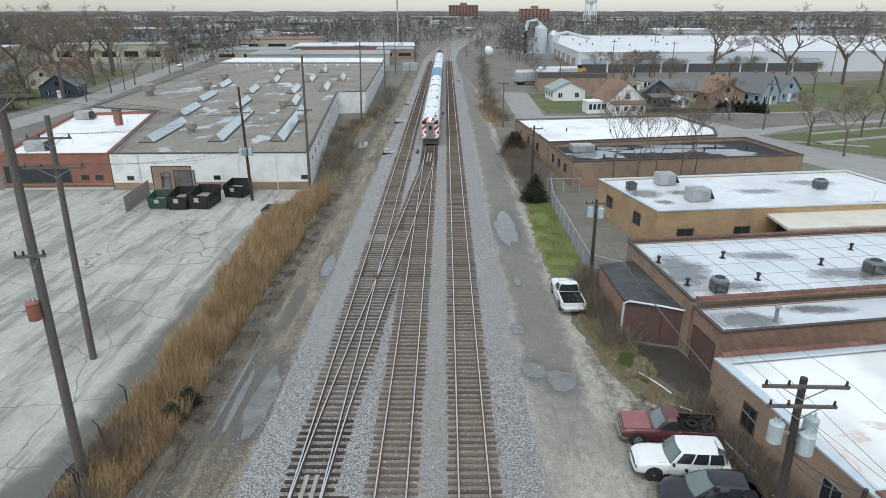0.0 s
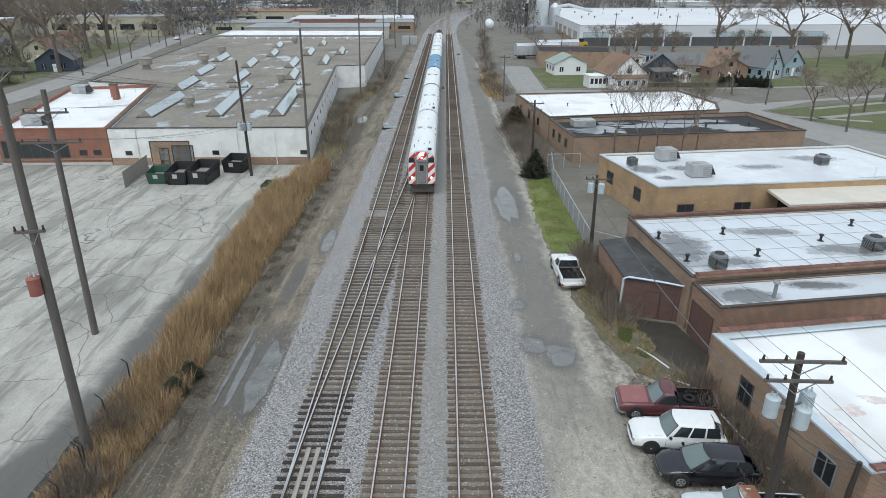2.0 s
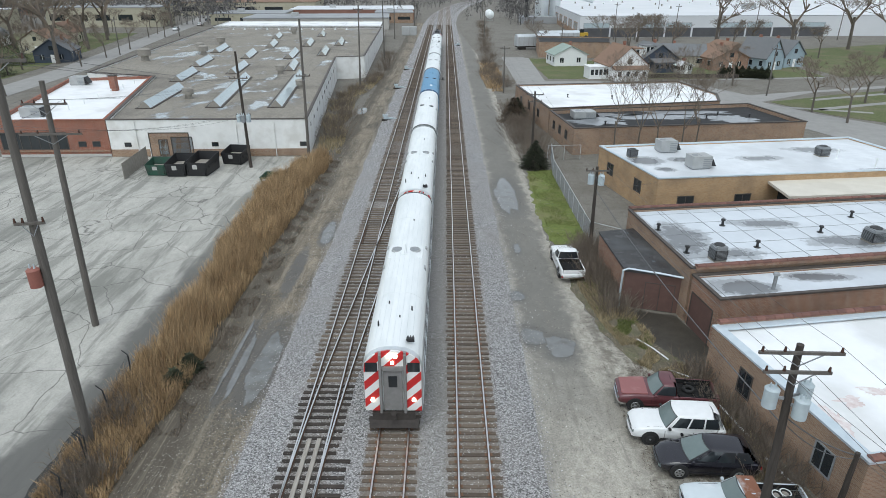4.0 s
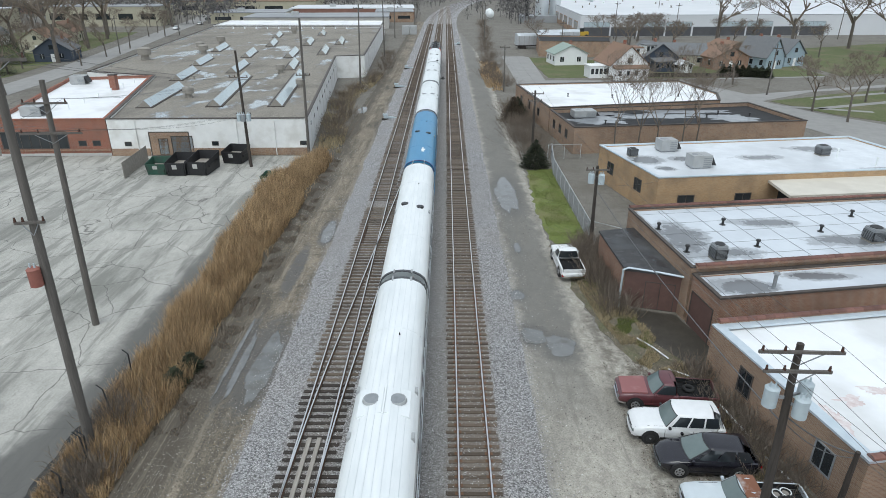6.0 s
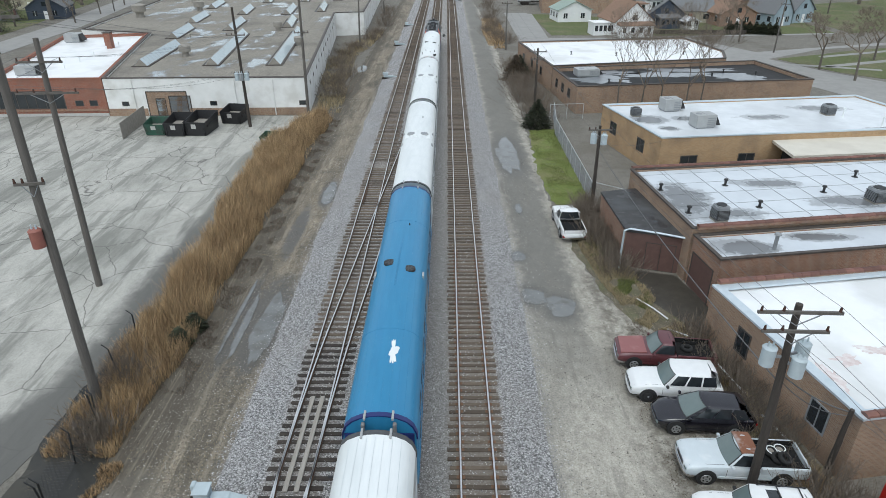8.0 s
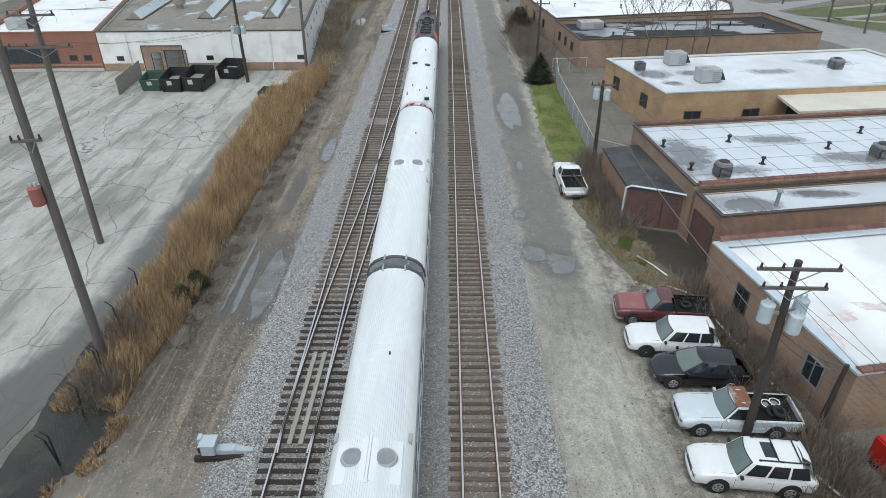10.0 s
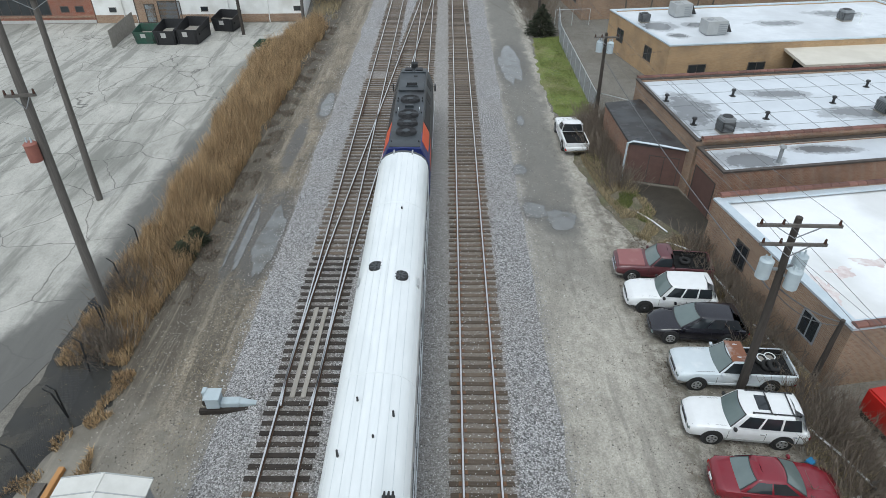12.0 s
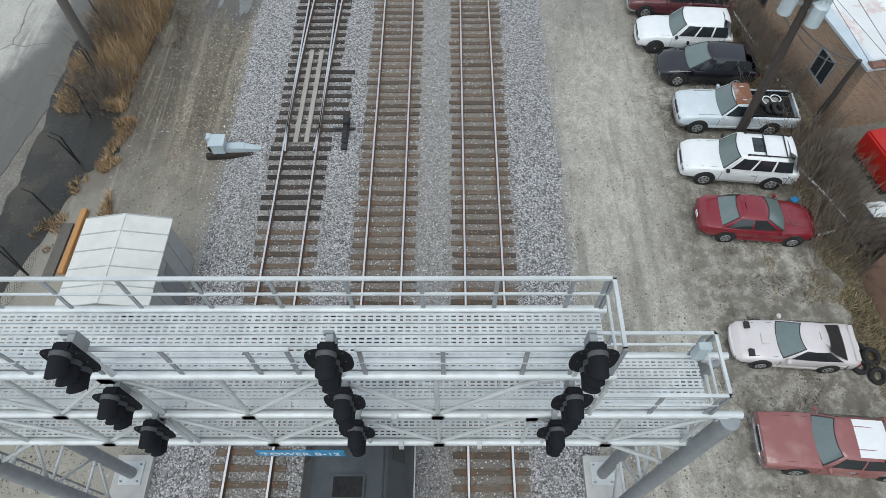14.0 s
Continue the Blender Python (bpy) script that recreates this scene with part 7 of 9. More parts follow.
def saw_skylight(x, y, dx, dy, w, h=1.1):
    """A ridge skylight: glazed slope, back slope and two ends."""
    s = thing("ridge_skylight", "long ridge skylight with glazed slopes on the factory roof", "skylight", None, "skylights")
    d = Vector((dx, dy, 0))
    ln = d.length
    e = d.normalized()
    n = Vector((e.y, -e.x, 0))
    z = 3.95
    o = Vector((x, y, z))
    rg = o + n * w / 2 + Vector((0, 0, h))
    part("frame", loft(B(), [[o + e * t, o + n * w + e * t, rg + e * t] for t in (0, ln)]), "ventrust", s)
    k = max(3, int(ln / 1.2))
    for sd, a, b in ((1, o + n * w, rg), (-1, o, rg)):
        out = (n * (1 if sd > 0 else -1) * 0.7 + Vector((0, 0, 0.5))) * 0.03
        for i in range(k):
            p0, p1 = e * (ln * (i + 0.06) / k), e * (ln * (i + 0.94) / k)
            lo, hi = a.lerp(b, 0.06), a.lerp(b, 0.94)
            q = [lo + p0, lo + p1, hi + p1, hi + p0]
            part("pane", quadbox(B(), [v + out * 0.2 for v in q] + [v + out for v in q]), "skylight", s)
    part("curb", loft(B(), [[o + e * t - n * 0.25 + Vector((0, 0, -0.05)), o + e * t + n * (w + 0.25) + Vector((0, 0, -0.05)), o + e * t + n * (w + 0.25) + Vector((0, 0, 0.12)), o + e * t - n * 0.25 + Vector((0, 0, 0.12))] for t in (-0.2, ln + 0.2)]), "darktrim", s)


for x, y, dx, dy in ((-43.6, 89, -1.6, 17), (-34, 89.8, -3.6, 28), (-25.2, 90, -3.2, 31), (-48.5, 113, -1.4, 12), (-41.5, 122, -1.4, 13), (-31.5, 126, -1.6, 12), (-52, 132, -1.4, 12), (-45.6, 145, -1.6, 12), (-36, 145, -1.5, 14), (-29.5, 150, -1.5, 14), (-56, 156, -1.8, 13), (-46, 168, -1.8, 12), (-37, 170, -1.6, 14), (-29, 172, -1.4, 14), (-50, 190, -1.8, 12), (-38, 196, -1.6, 12)):
    saw_skylight(x, y, dx, dy, 1.9)
for x, y, s in ((-39.3, 97.1, 1.0), (-56.4, 152, 1.3), (-59, 172.5, 1.3), (-24.1, 106.2, 0.9), (-31.4, 122.6, 1.0), (-65.4, 141.4, 1.6), (-60, 160, 1.2), (-47, 205, 1.2)):
    u = thing("roof_ventilator", "dull metal ventilator drum on the factory roof", "roof vent", pose(x, y, 3.93), "roof ventilators")
    part("neck", cyl(B(), (0, 0, -0.1), (0, 0, 0.7 * s), 0.55 * s, 0.5 * s, 14), "ventrust", u)
    part("drum", cyl(B(), (0, 0, 0.7 * s), (0, 0, 1.5 * s), 0.85 * s, 0.85 * s, 16), "ventrust", u, smooth=True)
    part("cap", cyl(B(), (0, 0, 1.5 * s), (0, 0, 1.65 * s), 0.9 * s, 0.6 * s, 16), "ventrust", u)
rg = random.Random(12)
for i in range(26):
    x, y = rg.uniform(-76, -26), 222 if i < 14 else rg.uniform(95, 215)
    if i < 14:
        x = -75 + i * 3.8
    if x < -18 - (y - 80) * 0.1 and x > -44 - (y - 80) * 0.2:
        roof_vent(x, y, 3.95, 0.3 if i < 14 else 0.14, 0.5, "roofwhite" if i < 14 else "ventrust", "small vent on the factory roof")
# office wing roof
roof_unit("weathered rooftop unit on the white roof", -55.5, 84.5, 3.85, 2.6, 2.0, 1.3, 5)
roof_unit("weathered rooftop unit on the white roof", -63.2, 110.5, 3.85, 2.4, 2.0, 1.4, 5)
ch = thing("brick_chimney", "short square brick chimney on the roof", "chimney", pose(-54.2, 104.4, 3.8))
part("stack", box(B(), -0.5, 0.5, -0.5, 0.5, -0.1, 2.4), "brickred", ch)
part("cap", box(B(), -0.6, 0.6, -0.6, 0.6, 2.401, 2.55), "darktrim", ch)
for i in range(7):
    roof_vent(-52.8 + i * 0.0 - 0.2 * i, 84 + i * 4.5, 3.85, 0.12, 0.6, "roofwhite", "small vent pipe on the white roof")
# factory front: openings, door bay, plinth
for s in (1.9, 13.2, 25.0 - 0.3):
    on_wall(l1, L1, 0, s, 0.75, 0.75, 1.2, "small_window")
bay = on_wall(l1, L1, 0, 5.2, 5.0, -0.55, 2.45, "door_bay", M["bricktan"], "darktrim", 0.05, 0.12)
on_wall(l1, L1, 0, 8.0, 2.6, -0.58, 1.9, "overhead_door", M["galv_dark"], "darktrim", 0.08, 0.1)
on_wall(l1, L1, 0, 6.3, 1.1, -0.58, 1.6, "side_door", M["can"], "darktrim", 0.08, 0.06)
e = Vector((25.8, 0.8, 0)).normalized()
for a, b in ((0.0, 5.0), (10.4, 25.8)):
    p, q = Vector((-43.8, 80.4, 0)) + e * a, Vector((-43.8, 80.4, 0)) + e * b
    part("plinth", quadbox(B(), [(p.x, p.y - 0.06, GZ), (q.x, q.y - 0.06, GZ), (q.x, q.y, GZ), (p.x, p.y, GZ), (p.x, p.y - 0.06, 0.35), (q.x, q.y - 0.06, 0.35), (q.x, q.y, 0.35), (p.x, p.y, 0.35)]), "bricktan", l1)
for s in (3.6, 16.6, 21.5):
    p = Vector((-43.8, 80.4, 0)) + e * s
    part("downpipe", cyl(B(), (p.x, p.y - 0.1, GZ), (p.x, p.y - 0.1, 4.0), 0.06, 0.06, 8), "whitewall", l1)
for s in range(4, 62, 5):
    on_wall(l1, L1, 1, s, 0.5, 2.5, 2.9, "small_window")
on_wall(l2, L2, 0, 0.5, 8.3, 0.5, 2.6, "ribbon_window", M["glass"], "darktrim", 0.04, 0.1, 6)
for s in (10.2, 12.0):
    on_wall(l2, L2, 0, s, 0.9, 0.8, 1.4, "small_window")
part("stone_band", quadbox(B(), [(-58, 79.7, -0.55), (-43.9, 80.3, -0.55), (-43.9, 80.4, -0.55), (-58, 79.8, -0.55), (-58, 79.7, -0.2), (-43.9, 80.3, -0.2), (-43.9, 80.4, -0.2), (-58, 79.8, -0.2)]), "stonetrim", l2)
part("stone_band", quadbox(B(), [(-58, 79.72, 0.1), (-43.9, 80.32, 0.1), (-43.9, 80.4, 0.1), (-58, 79.8, 0.1), (-58, 79.72, 0.35), (-43.9, 80.32, 0.35), (-43.9, 80.4, 0.35), (-58, 79.8, 0.35)]), "brickbrown", l2)
# side 3 of each right-hand hall is its wall towards the tracks
on_wall(r1, R1, 3, 2.9, 0.95, 0.75, 2.15, "window", M["glass"], "darktrim", 0.04, 0.08, 1)
on_wall(r1, R1, 3, 8.6, 1.05, 0.75, 2.0, "window", M["glass"], "galv_dark", 0.04, 0.08, 1)
on_wall(r2b, R2b, 3, 0.35, 2.6, -0.6, 1.9, "garage_door", M["brownpaint"], "darktrim", 0.04, 0.08)
for s in (2.4, 8.5):
    on_wall(r3, R3, 3, s, 1.3, 0.9, 2.1, "window", M["glass"], "darktrim", 0.04, 0.08, 1)
for s in (2.3, 8.3):
    on_wall(r3, R3, 0, s, 1.6, 0.3, 1.4, "window", M["glass"], "darktrim", 0.04, 0.08, 1)
for s in (2.0, 5.0, 8.0):
    on_wall(r4, R4, 3, s, 1.0, 0.8, 1.9, "window")
for s in (4.0, 9.5, 15.0):
    on_wall(r5, R5, 4, s, 1.0, 0.8, 1.9, "window")
aw = thing("canopy", "cream flat canopy with dark trim beside the orange building", "canopy")
part("slab", quadbox(B(), [(32.1, 60.0, 2.45), (31.9, 55.2, 2.45), (60, 58.6, 2.45), (60, 63.3, 2.45), (32.1, 60.0, 2.7), (31.9, 55.2, 2.7), (60, 58.6, 2.7), (60, 63.3, 2.7)]), "cream", aw)
for x in (32.5, 40, 48, 56):
    part("post", box(B(), x - 0.08, x + 0.08, 55.5 + (x - 32) * 0.12, 55.66 + (x - 32) * 0.12, GZ, 2.45), "darktrim", aw)
part("dark_infill", box(B(), 33.0, 58, 59.2, 59.3, GZ, 2.4), "glass", aw)
# brown shed against the brick workshop
sh = thing("lean_to_shed", "brown metal shed with black felt roof and grey gutter pipe", "shed")
S = [(12.85, 40.3), (16.85, 39.1), (15.45, 48.0), (12.6, 47.3)]
Si = inset(S, 0.15)
for i in range(4):
    j = (i + 1) % 4
    q = [S[i], S[j], Si[j], Si[i]]
    part("wall", quadbox(B(), [(*p, -0.7) for p in q] + [(*p, 2.2) for p in q]), "brownpaint" if i == 0 else "brickbrown", sh)
So = inset(S, -0.08)
part("roof", quadbox(B(), [(*p, 2.203) for p in So] + [(*p, 2.36) for p in So]), "shedroof", sh)
on_wall(sh, S, 0, 1.5, 0.95, -0.58, 1.5, "door", M["brownpaint"], "darktrim", 0.03, 0.05)
on_wall(sh, S, 0, 2.5, 0.95, -0.58, 1.5, "door", M["brownpaint"], "darktrim", 0.03, 0.05)
part("gutter_pipe", tube([(16.9, 38.85, 2.3), (15.0, 39.5, 2.42), (13.0, 40.1, 2.5), (12.65, 40.15, 2.35), (12.6, 40.1, 0.5), (12.6, 40.05, -0.4), (12.5, 39.8, -0.5)], 0.08, 8), "flashing", sh)
# clay coping tiles along the fire walls
def coping_row(p, q, z, n):
    me = None
    w = thing("coping_row", "row of red clay coping tiles on a parapet wall", "coping", None, "coping rows")
    p, q = Vector((*p, z)), Vector((*q, z))
    e = (q - p) / n
    u = e.normalized()
    o = Vector((-u.y, u.x, 0))
    L = e.length
    bm = B()
    ring = lambda t, k: [u * t - o * 0.2 * k + Vector((0, 0, 0.0)), u * t - o * 0.17 * k + Vector((0, 0, 0.09 * k)), u * t + Vector((0, 0, 0.14 * k)), u * t + o * 0.17 * k + Vector((0, 0, 0.09 * k)), u * t + o * 0.2 * k]
    loft(bm, [ring(0.0, 1.12), ring(0.07, 1.12), ring(0.08, 1.0), ring(L - 0.01, 1.0)])
    bmesh.ops.recalc_face_normals(bm, faces=bm.faces[:])
    me = bpy.data.meshes.new("coping_tile")
    bm.to_mesh(me)
    bm.free()
    me.materials.append(M["coping"])
    for i in range(n):
        t = new("coping_tile", me)
        t.parent, t.matrix_basis = w, Matrix.Translation(p + e * i)
    part("wall_head", bar(B(), p - Vector((0, 0, 0.1)), q - Vector((0, 0, 0.1)), 0.34, 0.2), "brickbrown", w)


coping_row((15.5, 49.75), (42.4, 53.35), 3.55, 44)
coping_row((16.9, 38.15), (44, 42.25), 3.62, 46)
coping_row((15.8, 31.5), (27.2, 33.3), 3.22, 20)
coping_row((17.75, 20.45), (29.3, 22.35), 3.14, 20)
# seams of the grey membranes
sm = B()
for i in range(12):
    a = Vector((17.2 + i * 2.2, 38.6 + i * 0.33, 3.312))
    bar(sm, a, a + Vector((-1.3, 11.0, 0)), 0.05, 0.012)
for i in range(5):
    a = Vector((16.5 - 0.28 * i, 40 + 2.1 * i, 3.312))
    bar(sm, a, a + Vector((26, 3.9, 0)), 0.03, 0.010)
tagged(part("membrane_seam", sm, "galv_dark"), "dark seams of the grey roof membrane", "roof seam", kind="structure")
# skips and bins
def skip(label, x, y, sx, sy, h, rz, mt="black", grp="skips"):
    s = thing("rubbish_skip", label, "skip", pose(x, y, GZ, 0, 0, rz), grp)
    t = 0.05
    for nm, q in (("front", [(-sx / 2, -sy / 2), (sx / 2, -sy / 2)]), ("back", [(-sx / 2, sy / 2), (sx / 2, sy / 2)])):
        k = 1 if nm == "front" else -1
        part("side_wall", quadbox(B(), [(q[0][0], q[0][1], 0.15), (q[1][0], q[1][1], 0.15), (q[1][0], q[1][1] + t * k, 0.15), (q[0][0], q[0][1] + t * k, 0.15), (q[0][0] - 0.15, q[0][1] - 0.12 * k, h * (0.8 if nm == "front" else 1)), (q[1][0] + 0.15, q[1][1] - 0.12 * k, h * (0.8 if nm == "front" else 1)), (q[1][0] + 0.15, q[1][1] - 0.12 * k + t * k, h * (0.8 if nm == "front" else 1)), (q[0][0] - 0.15, q[0][1] - 0.12 * k + t * k, h * (0.8 if nm == "front" else 1))]), mt, s)
    for k in (-1, 1):
        part("end_wall", quadbox(B(), [(k * sx / 2, -sy / 2, 0.15), (k * (sx / 2 - t), -sy / 2, 0.15), (k * (sx / 2 - t), sy / 2, 0.15), (k * sx / 2, sy / 2, 0.15), (k * (sx / 2 + 0.15), -sy / 2 - 0.12, h * 0.8), (k * (sx / 2 + 0.1), -sy / 2 - 0.12, h * 0.8), (k * (sx / 2 + 0.1), sy / 2 + 0.12, h), (k * (sx / 2 + 0.15), sy / 2 + 0.12, h)]), mt, s)
        part("lifting_pocket", box(B(), k * (sx / 2 + 0.13) - 0.06, k * (sx / 2 + 0.13) + 0.06, -sy * 0.35, sy * 0.35, h * 0.45, h * 0.58), mt, s)
    part("floor", box(B(), -sx / 2, sx / 2, -sy / 2, sy / 2, 0.05, 0.15), mt, s)
    part("sign_plate", quadbox(B(), [(-0.4, -sy / 2 - 0.075, h * 0.42), (0.15, -sy / 2 - 0.075, h * 0.42), (0.15, -sy / 2 - 0.05, h * 0.42), (-0.4, -sy / 2 - 0.05, h * 0.42), (-0.4, -sy / 2 - 0.125, h * 0.68), (0.15, -sy / 2 - 0.125, h * 0.68), (0.15, -sy / 2 - 0.10, h * 0.68), (-0.4, -sy / 2 - 0.10, h * 0.68)]), "stonetrim", s, "worn pale sign plate")
    for k in (-1, 1):
        part("side_rib", box(B(), k * sx * 0.42 - 0.05, k * sx * 0.42 + 0.05, -sy / 2 - 0.12, -sy / 2 - 0.02, 0.2, h * 0.72), mt, s)
    part("waste", box(B(), -sx / 2 + 0.1, sx / 2 - 0.1, -sy / 2 + 0.1, sy / 2 - 0.1, 0.151, h * 0.5), "ventrust", s)
    return s


skip("dark green rubbish skip with open top", -34.4, 73.0, 2.2, 2.2, 1.7, 0, "greenpaint")
skip("black rubbish skip full of pale waste", -31.9, 73.2, 2.2, 3.4, 2.0, 0)
skip("black rubbish skip with rusty contents", -29.4, 73.6, 2.4, 3.8, 2.1, -4)
skip("black rubbish skip with raised lid", -26.7, 78.0, 2.4, 2.6, 1.9, -8)
skip("small dark green bin beside the reeds", -20.2, 69.0, 1.2, 1.5, 1.2, -12, "greenpaint", "bins")
# odds and ends of the yard by the brick store
tr = thing("red_tractor", "bright red metal machine standing in the yard", "machine", pose(19.3, 17.4, GZ, 0, 0, 12))
part("body", box(B(), -0.7, 0.9, -0.9, 1.6, 0.3, 1.6), "redpaint", tr, bevel=0.08)
part("skirt", box(B(), -0.6, 0.8, -0.8, 1.5, 0.0, 0.3), "under", tr)
pt = thing("plank_stack", "leaning grey planks and tarpaulin in the yard", "planks", pose(17.6, 14.3, GZ, 0, 0, 8))
for i in range(6):
    part("plank", quadbox(B(), [(-0.9, -0.9 + i * 0.28, 0.55), (0.9, -0.9 + i * 0.28, 0.75), (0.9, -0.68 + i * 0.28, 0.75), (-0.9, -0.68 + i * 0.28, 0.55), (-0.9, -0.9 + i * 0.28, 0.6), (0.9, -0.9 + i * 0.28, 0.8), (0.9, -0.68 + i * 0.28, 0.8), (-0.9, -0.68 + i * 0.28, 0.6)]), "pole", pt)
part("frame", box(B(), -0.8, 0.8, -0.7, 0.6, 0.0, 0.54), "pole_dark", pt)
part("tarpaulin", quadbox(B(), [(0.0, 0.4, 0.85), (0.9, 0.3, 0.9), (0.9, 1.2, 0.7), (0.1, 1.3, 0.62), (0.0, 0.4, 0.89), (0.9, 0.3, 0.94), (0.9, 1.2, 0.74), (0.1, 1.3, 0.66)]), "roofwhite", pt)
for p, q in (((13.6, 32.0, GZ + 0.15), (15.3, 30.6, GZ + 0.15)), ((14.6, 30.0, GZ + 0.5), (15.6, 25.6, GZ + 0.5)), ((15.9, 24.3, GZ + 0.3), (16.6, 21.2, GZ + 0.3)), ((15.5, 18.2, GZ + 0.2), (17.0, 14.8, GZ + 0.2)), ((16.2, 14.5, GZ + 0.2), (15.2, 14.2, GZ + 0.2)), ((12.7, 35.6, GZ + 0.1), (14.0, 33.2, GZ + 0.1))):
    tagged(part("ground_pipe", tube([p, Vector(p).lerp(Vector(q), 0.5) + Vector((0.06, 0, 0.04)), q], 0.05, 6), "roofwhite"), "white plastic pipe lying along the verge", "pipe", "ground pipes")
bt = thing("blue_bottle_crate", "crumpled bright blue plastic crate in the weeds", "crate", pose(15.0, 16.1, GZ, 0, 0, 30))
part("body", box(B(), -0.2, 0.2, -0.14, 0.14, 0, 0.25), "bluebright", bt, bevel=0.03)
tm_ = thing("timber_beam", "orange-brown timber beam beside the signal hut", "timber", pose(-15.78, 14.10, GZ + 0.02, 0, 0, -1.0))
part("beam", box(B(), -0.12, 0.12, -1.6, 1.6, 0, 0.22), "timber", tm_, bevel=0.02)
part("plank", box(B(), -0.75, -0.3, -1.9, 0.9, 0, 0.1), "pole", tm_)
mt_ = thing("electric_meter", "grey electric meter box on a post", "meter box", pose(14.3, 23.4, GZ))
part("post", box(B(), -0.06, 0.06, -0.06, 0.06, 0, 1.3), "pole", mt_)
part("box", box(B(), -0.16, 0.16, -0.2, -0.061, 0.8, 1.3), "hvac", mt_, bevel=0.02)
# ---- plants ----
M.update(
    reed=surf("dry_reed", (0.50, 0.355, 0.20), (0.30, 0.20, 0.11), 0.5, 0.9, island=0.65),
    straw=surf("dry_straw", (0.38, 0.31, 0.19), (0.30, 0.24, 0.145), 0.5, 0.9, island=0.4),
    twig=surf("bare_twig", (0.15, 0.12, 0.093), (0.21, 0.17, 0.135), 3, 0.9, island=0.3),
    bark=surf("grey_bark", (0.10, 0.085, 0.07), (0.16, 0.14, 0.12), 4, 0.95, 0.5, 12, stretch=(3, 3, 0.5)),
    leafgreen=surf("green_blades", (0.11, 0.135, 0.035), (0.18, 0.20, 0.065), 2, 0.9, island=0.4),
    conifer=surf("evergreen_needles", (0.02, 0.027, 0.014), (0.042, 0.045, 0.022), 2, 0.9, island=0.5),
    rustbush=surf("brown_evergreen", (0.09, 0.055, 0.035), (0.06, 0.05, 0.03), 2, 0.9, island=0.4),
    ballaststone=surf("crushed_limestone", (0.46, 0.45, 0.45), (0.30, 0.29, 0.285), 9, 0.9, island=0.75),
    pebble=surf("pebbles", (0.30, 0.275, 0.24), (0.17, 0.15, 0.125), 5, 0.95, island=0.8),
    litter=surf("pale_stone_litter", (0.42, 0.40, 0.36), (0.28, 0.26, 0.23), 1, 0.9, island=0.5),
    farwood=surf("far_bare_wood", (0.105, 0.10, 0.098), (0.165, 0.155, 0.15), 0.05, 1.0, island=0.45),
)


def mesh_part(name, verts, faces, material, parent=None):
    me = bpy.data.meshes.new(name)
    me.from_pydata(verts, [], faces)
    me.materials.append(M[material])
    ob = new(name, me)
    if parent:
        ob.parent = parent
    return ob


def blades(rng, spots, h0, h1, w, lean, verts, faces):
    """Bent blades of dry grass at the given places."""
    for x, y, z, k in spots:
        h = rng.uniform(h0, h1) * k
        a = rng.uniform(0, 6.283)
        dx, dy = math.cos(a) * w, math.sin(a) * w
        b = rng.uniform(0, 6.283)
        lx, ly = math.cos(b) * lean * h * rng.random(), math.sin(b) * lean * h * rng.random()
        i = len(verts)
        verts += [(x - dx, y - dy, z), (x + dx, y + dy, z), (x + lx * 0.35 + dx * 0.8, y + ly * 0.35 + dy * 0.8, z + h * 0.55), (x + lx * 0.35 - dx * 0.8, y + ly * 0.35 - dy * 0.8, z + h * 0.55), (x + lx, y + ly, z + h)]
        faces += [(i, i + 1, i + 2, i + 3), (i + 3, i + 2, i + 4)]


def scatter(rng, n, inside):
    out = []
    while len(out) < n:
        p = inside(rng)
        if p:
            out.append(p)
    return out


LEFTE = ([24, 29, 37, 50, 60, 67, 73, 79], [-18.6, -18.9, -19.1, -19.6, -20.2, -20.3, -19.0, -17.3])
RIGHTE = ([24, 28, 34, 41, 53, 66, 79], [-15.9, -15.3, -15.3, -15.5, -15.1, -15.0, -14.6])
rng = random.Random(21)


def in_reeds(r):
    y = r.uniform(24, 79.5)
    x0, x1 = np.interp(y, *LEFTE), np.interp(y, *RIGHTE)
    x = r.uniform(x0 - 0.3, x1 + 0.2)
    d = noise.noise(Vector((x * 0.5, y * 0.25, 2)))
    e = min(x - x0, x1 - x) + d * 1.4
    if e < 0.0 and r.random() > 0.08:
        return None
    k = 0.75 + 0.35 * noise.noise(Vector((x * 0.7, y * 0.4, 7))) + min(0.35, max(0, e) * 0.25)
    k += 0.3 * noise.noise(Vector((x * 2.2, y * 1.3, 17)))
    if y < 32:
        k *= 0.75
    return (x, y, GZ - 0.03, k)


v, f = [], []
blades(rng, scatter(rng, 62000, in_reeds), 0.6, 2.0, 0.013, 0.55, v, f)
tagged(mesh_part("reed_bed", v, f, "reed"), "tall bed of dry golden reeds along the lot", "reeds", kind="stuff")


def tuft_patch(label, n, inside, h0, h1, material, w=0.018, lean=0.9):
    v, f = [], []
    blades(rng, scatter(rng, n, inside), h0, h1, w, lean, v, f)
    tagged(mesh_part("dry_grass", v, f, material), label, "grass", kind="stuff")


def area(x0, x1, y0, y1, thr=-1.0, s=0.6, seed=0.0):
    def go(r):
        x, y = r.uniform(x0, x1), r.uniform(y0, y1)
        d = noise.noise(Vector((x * s, y * s, seed)))
        return None if d < thr else (x, y, GZ - 0.01, 0.6 + 0.6 * (d - thr))
    return go


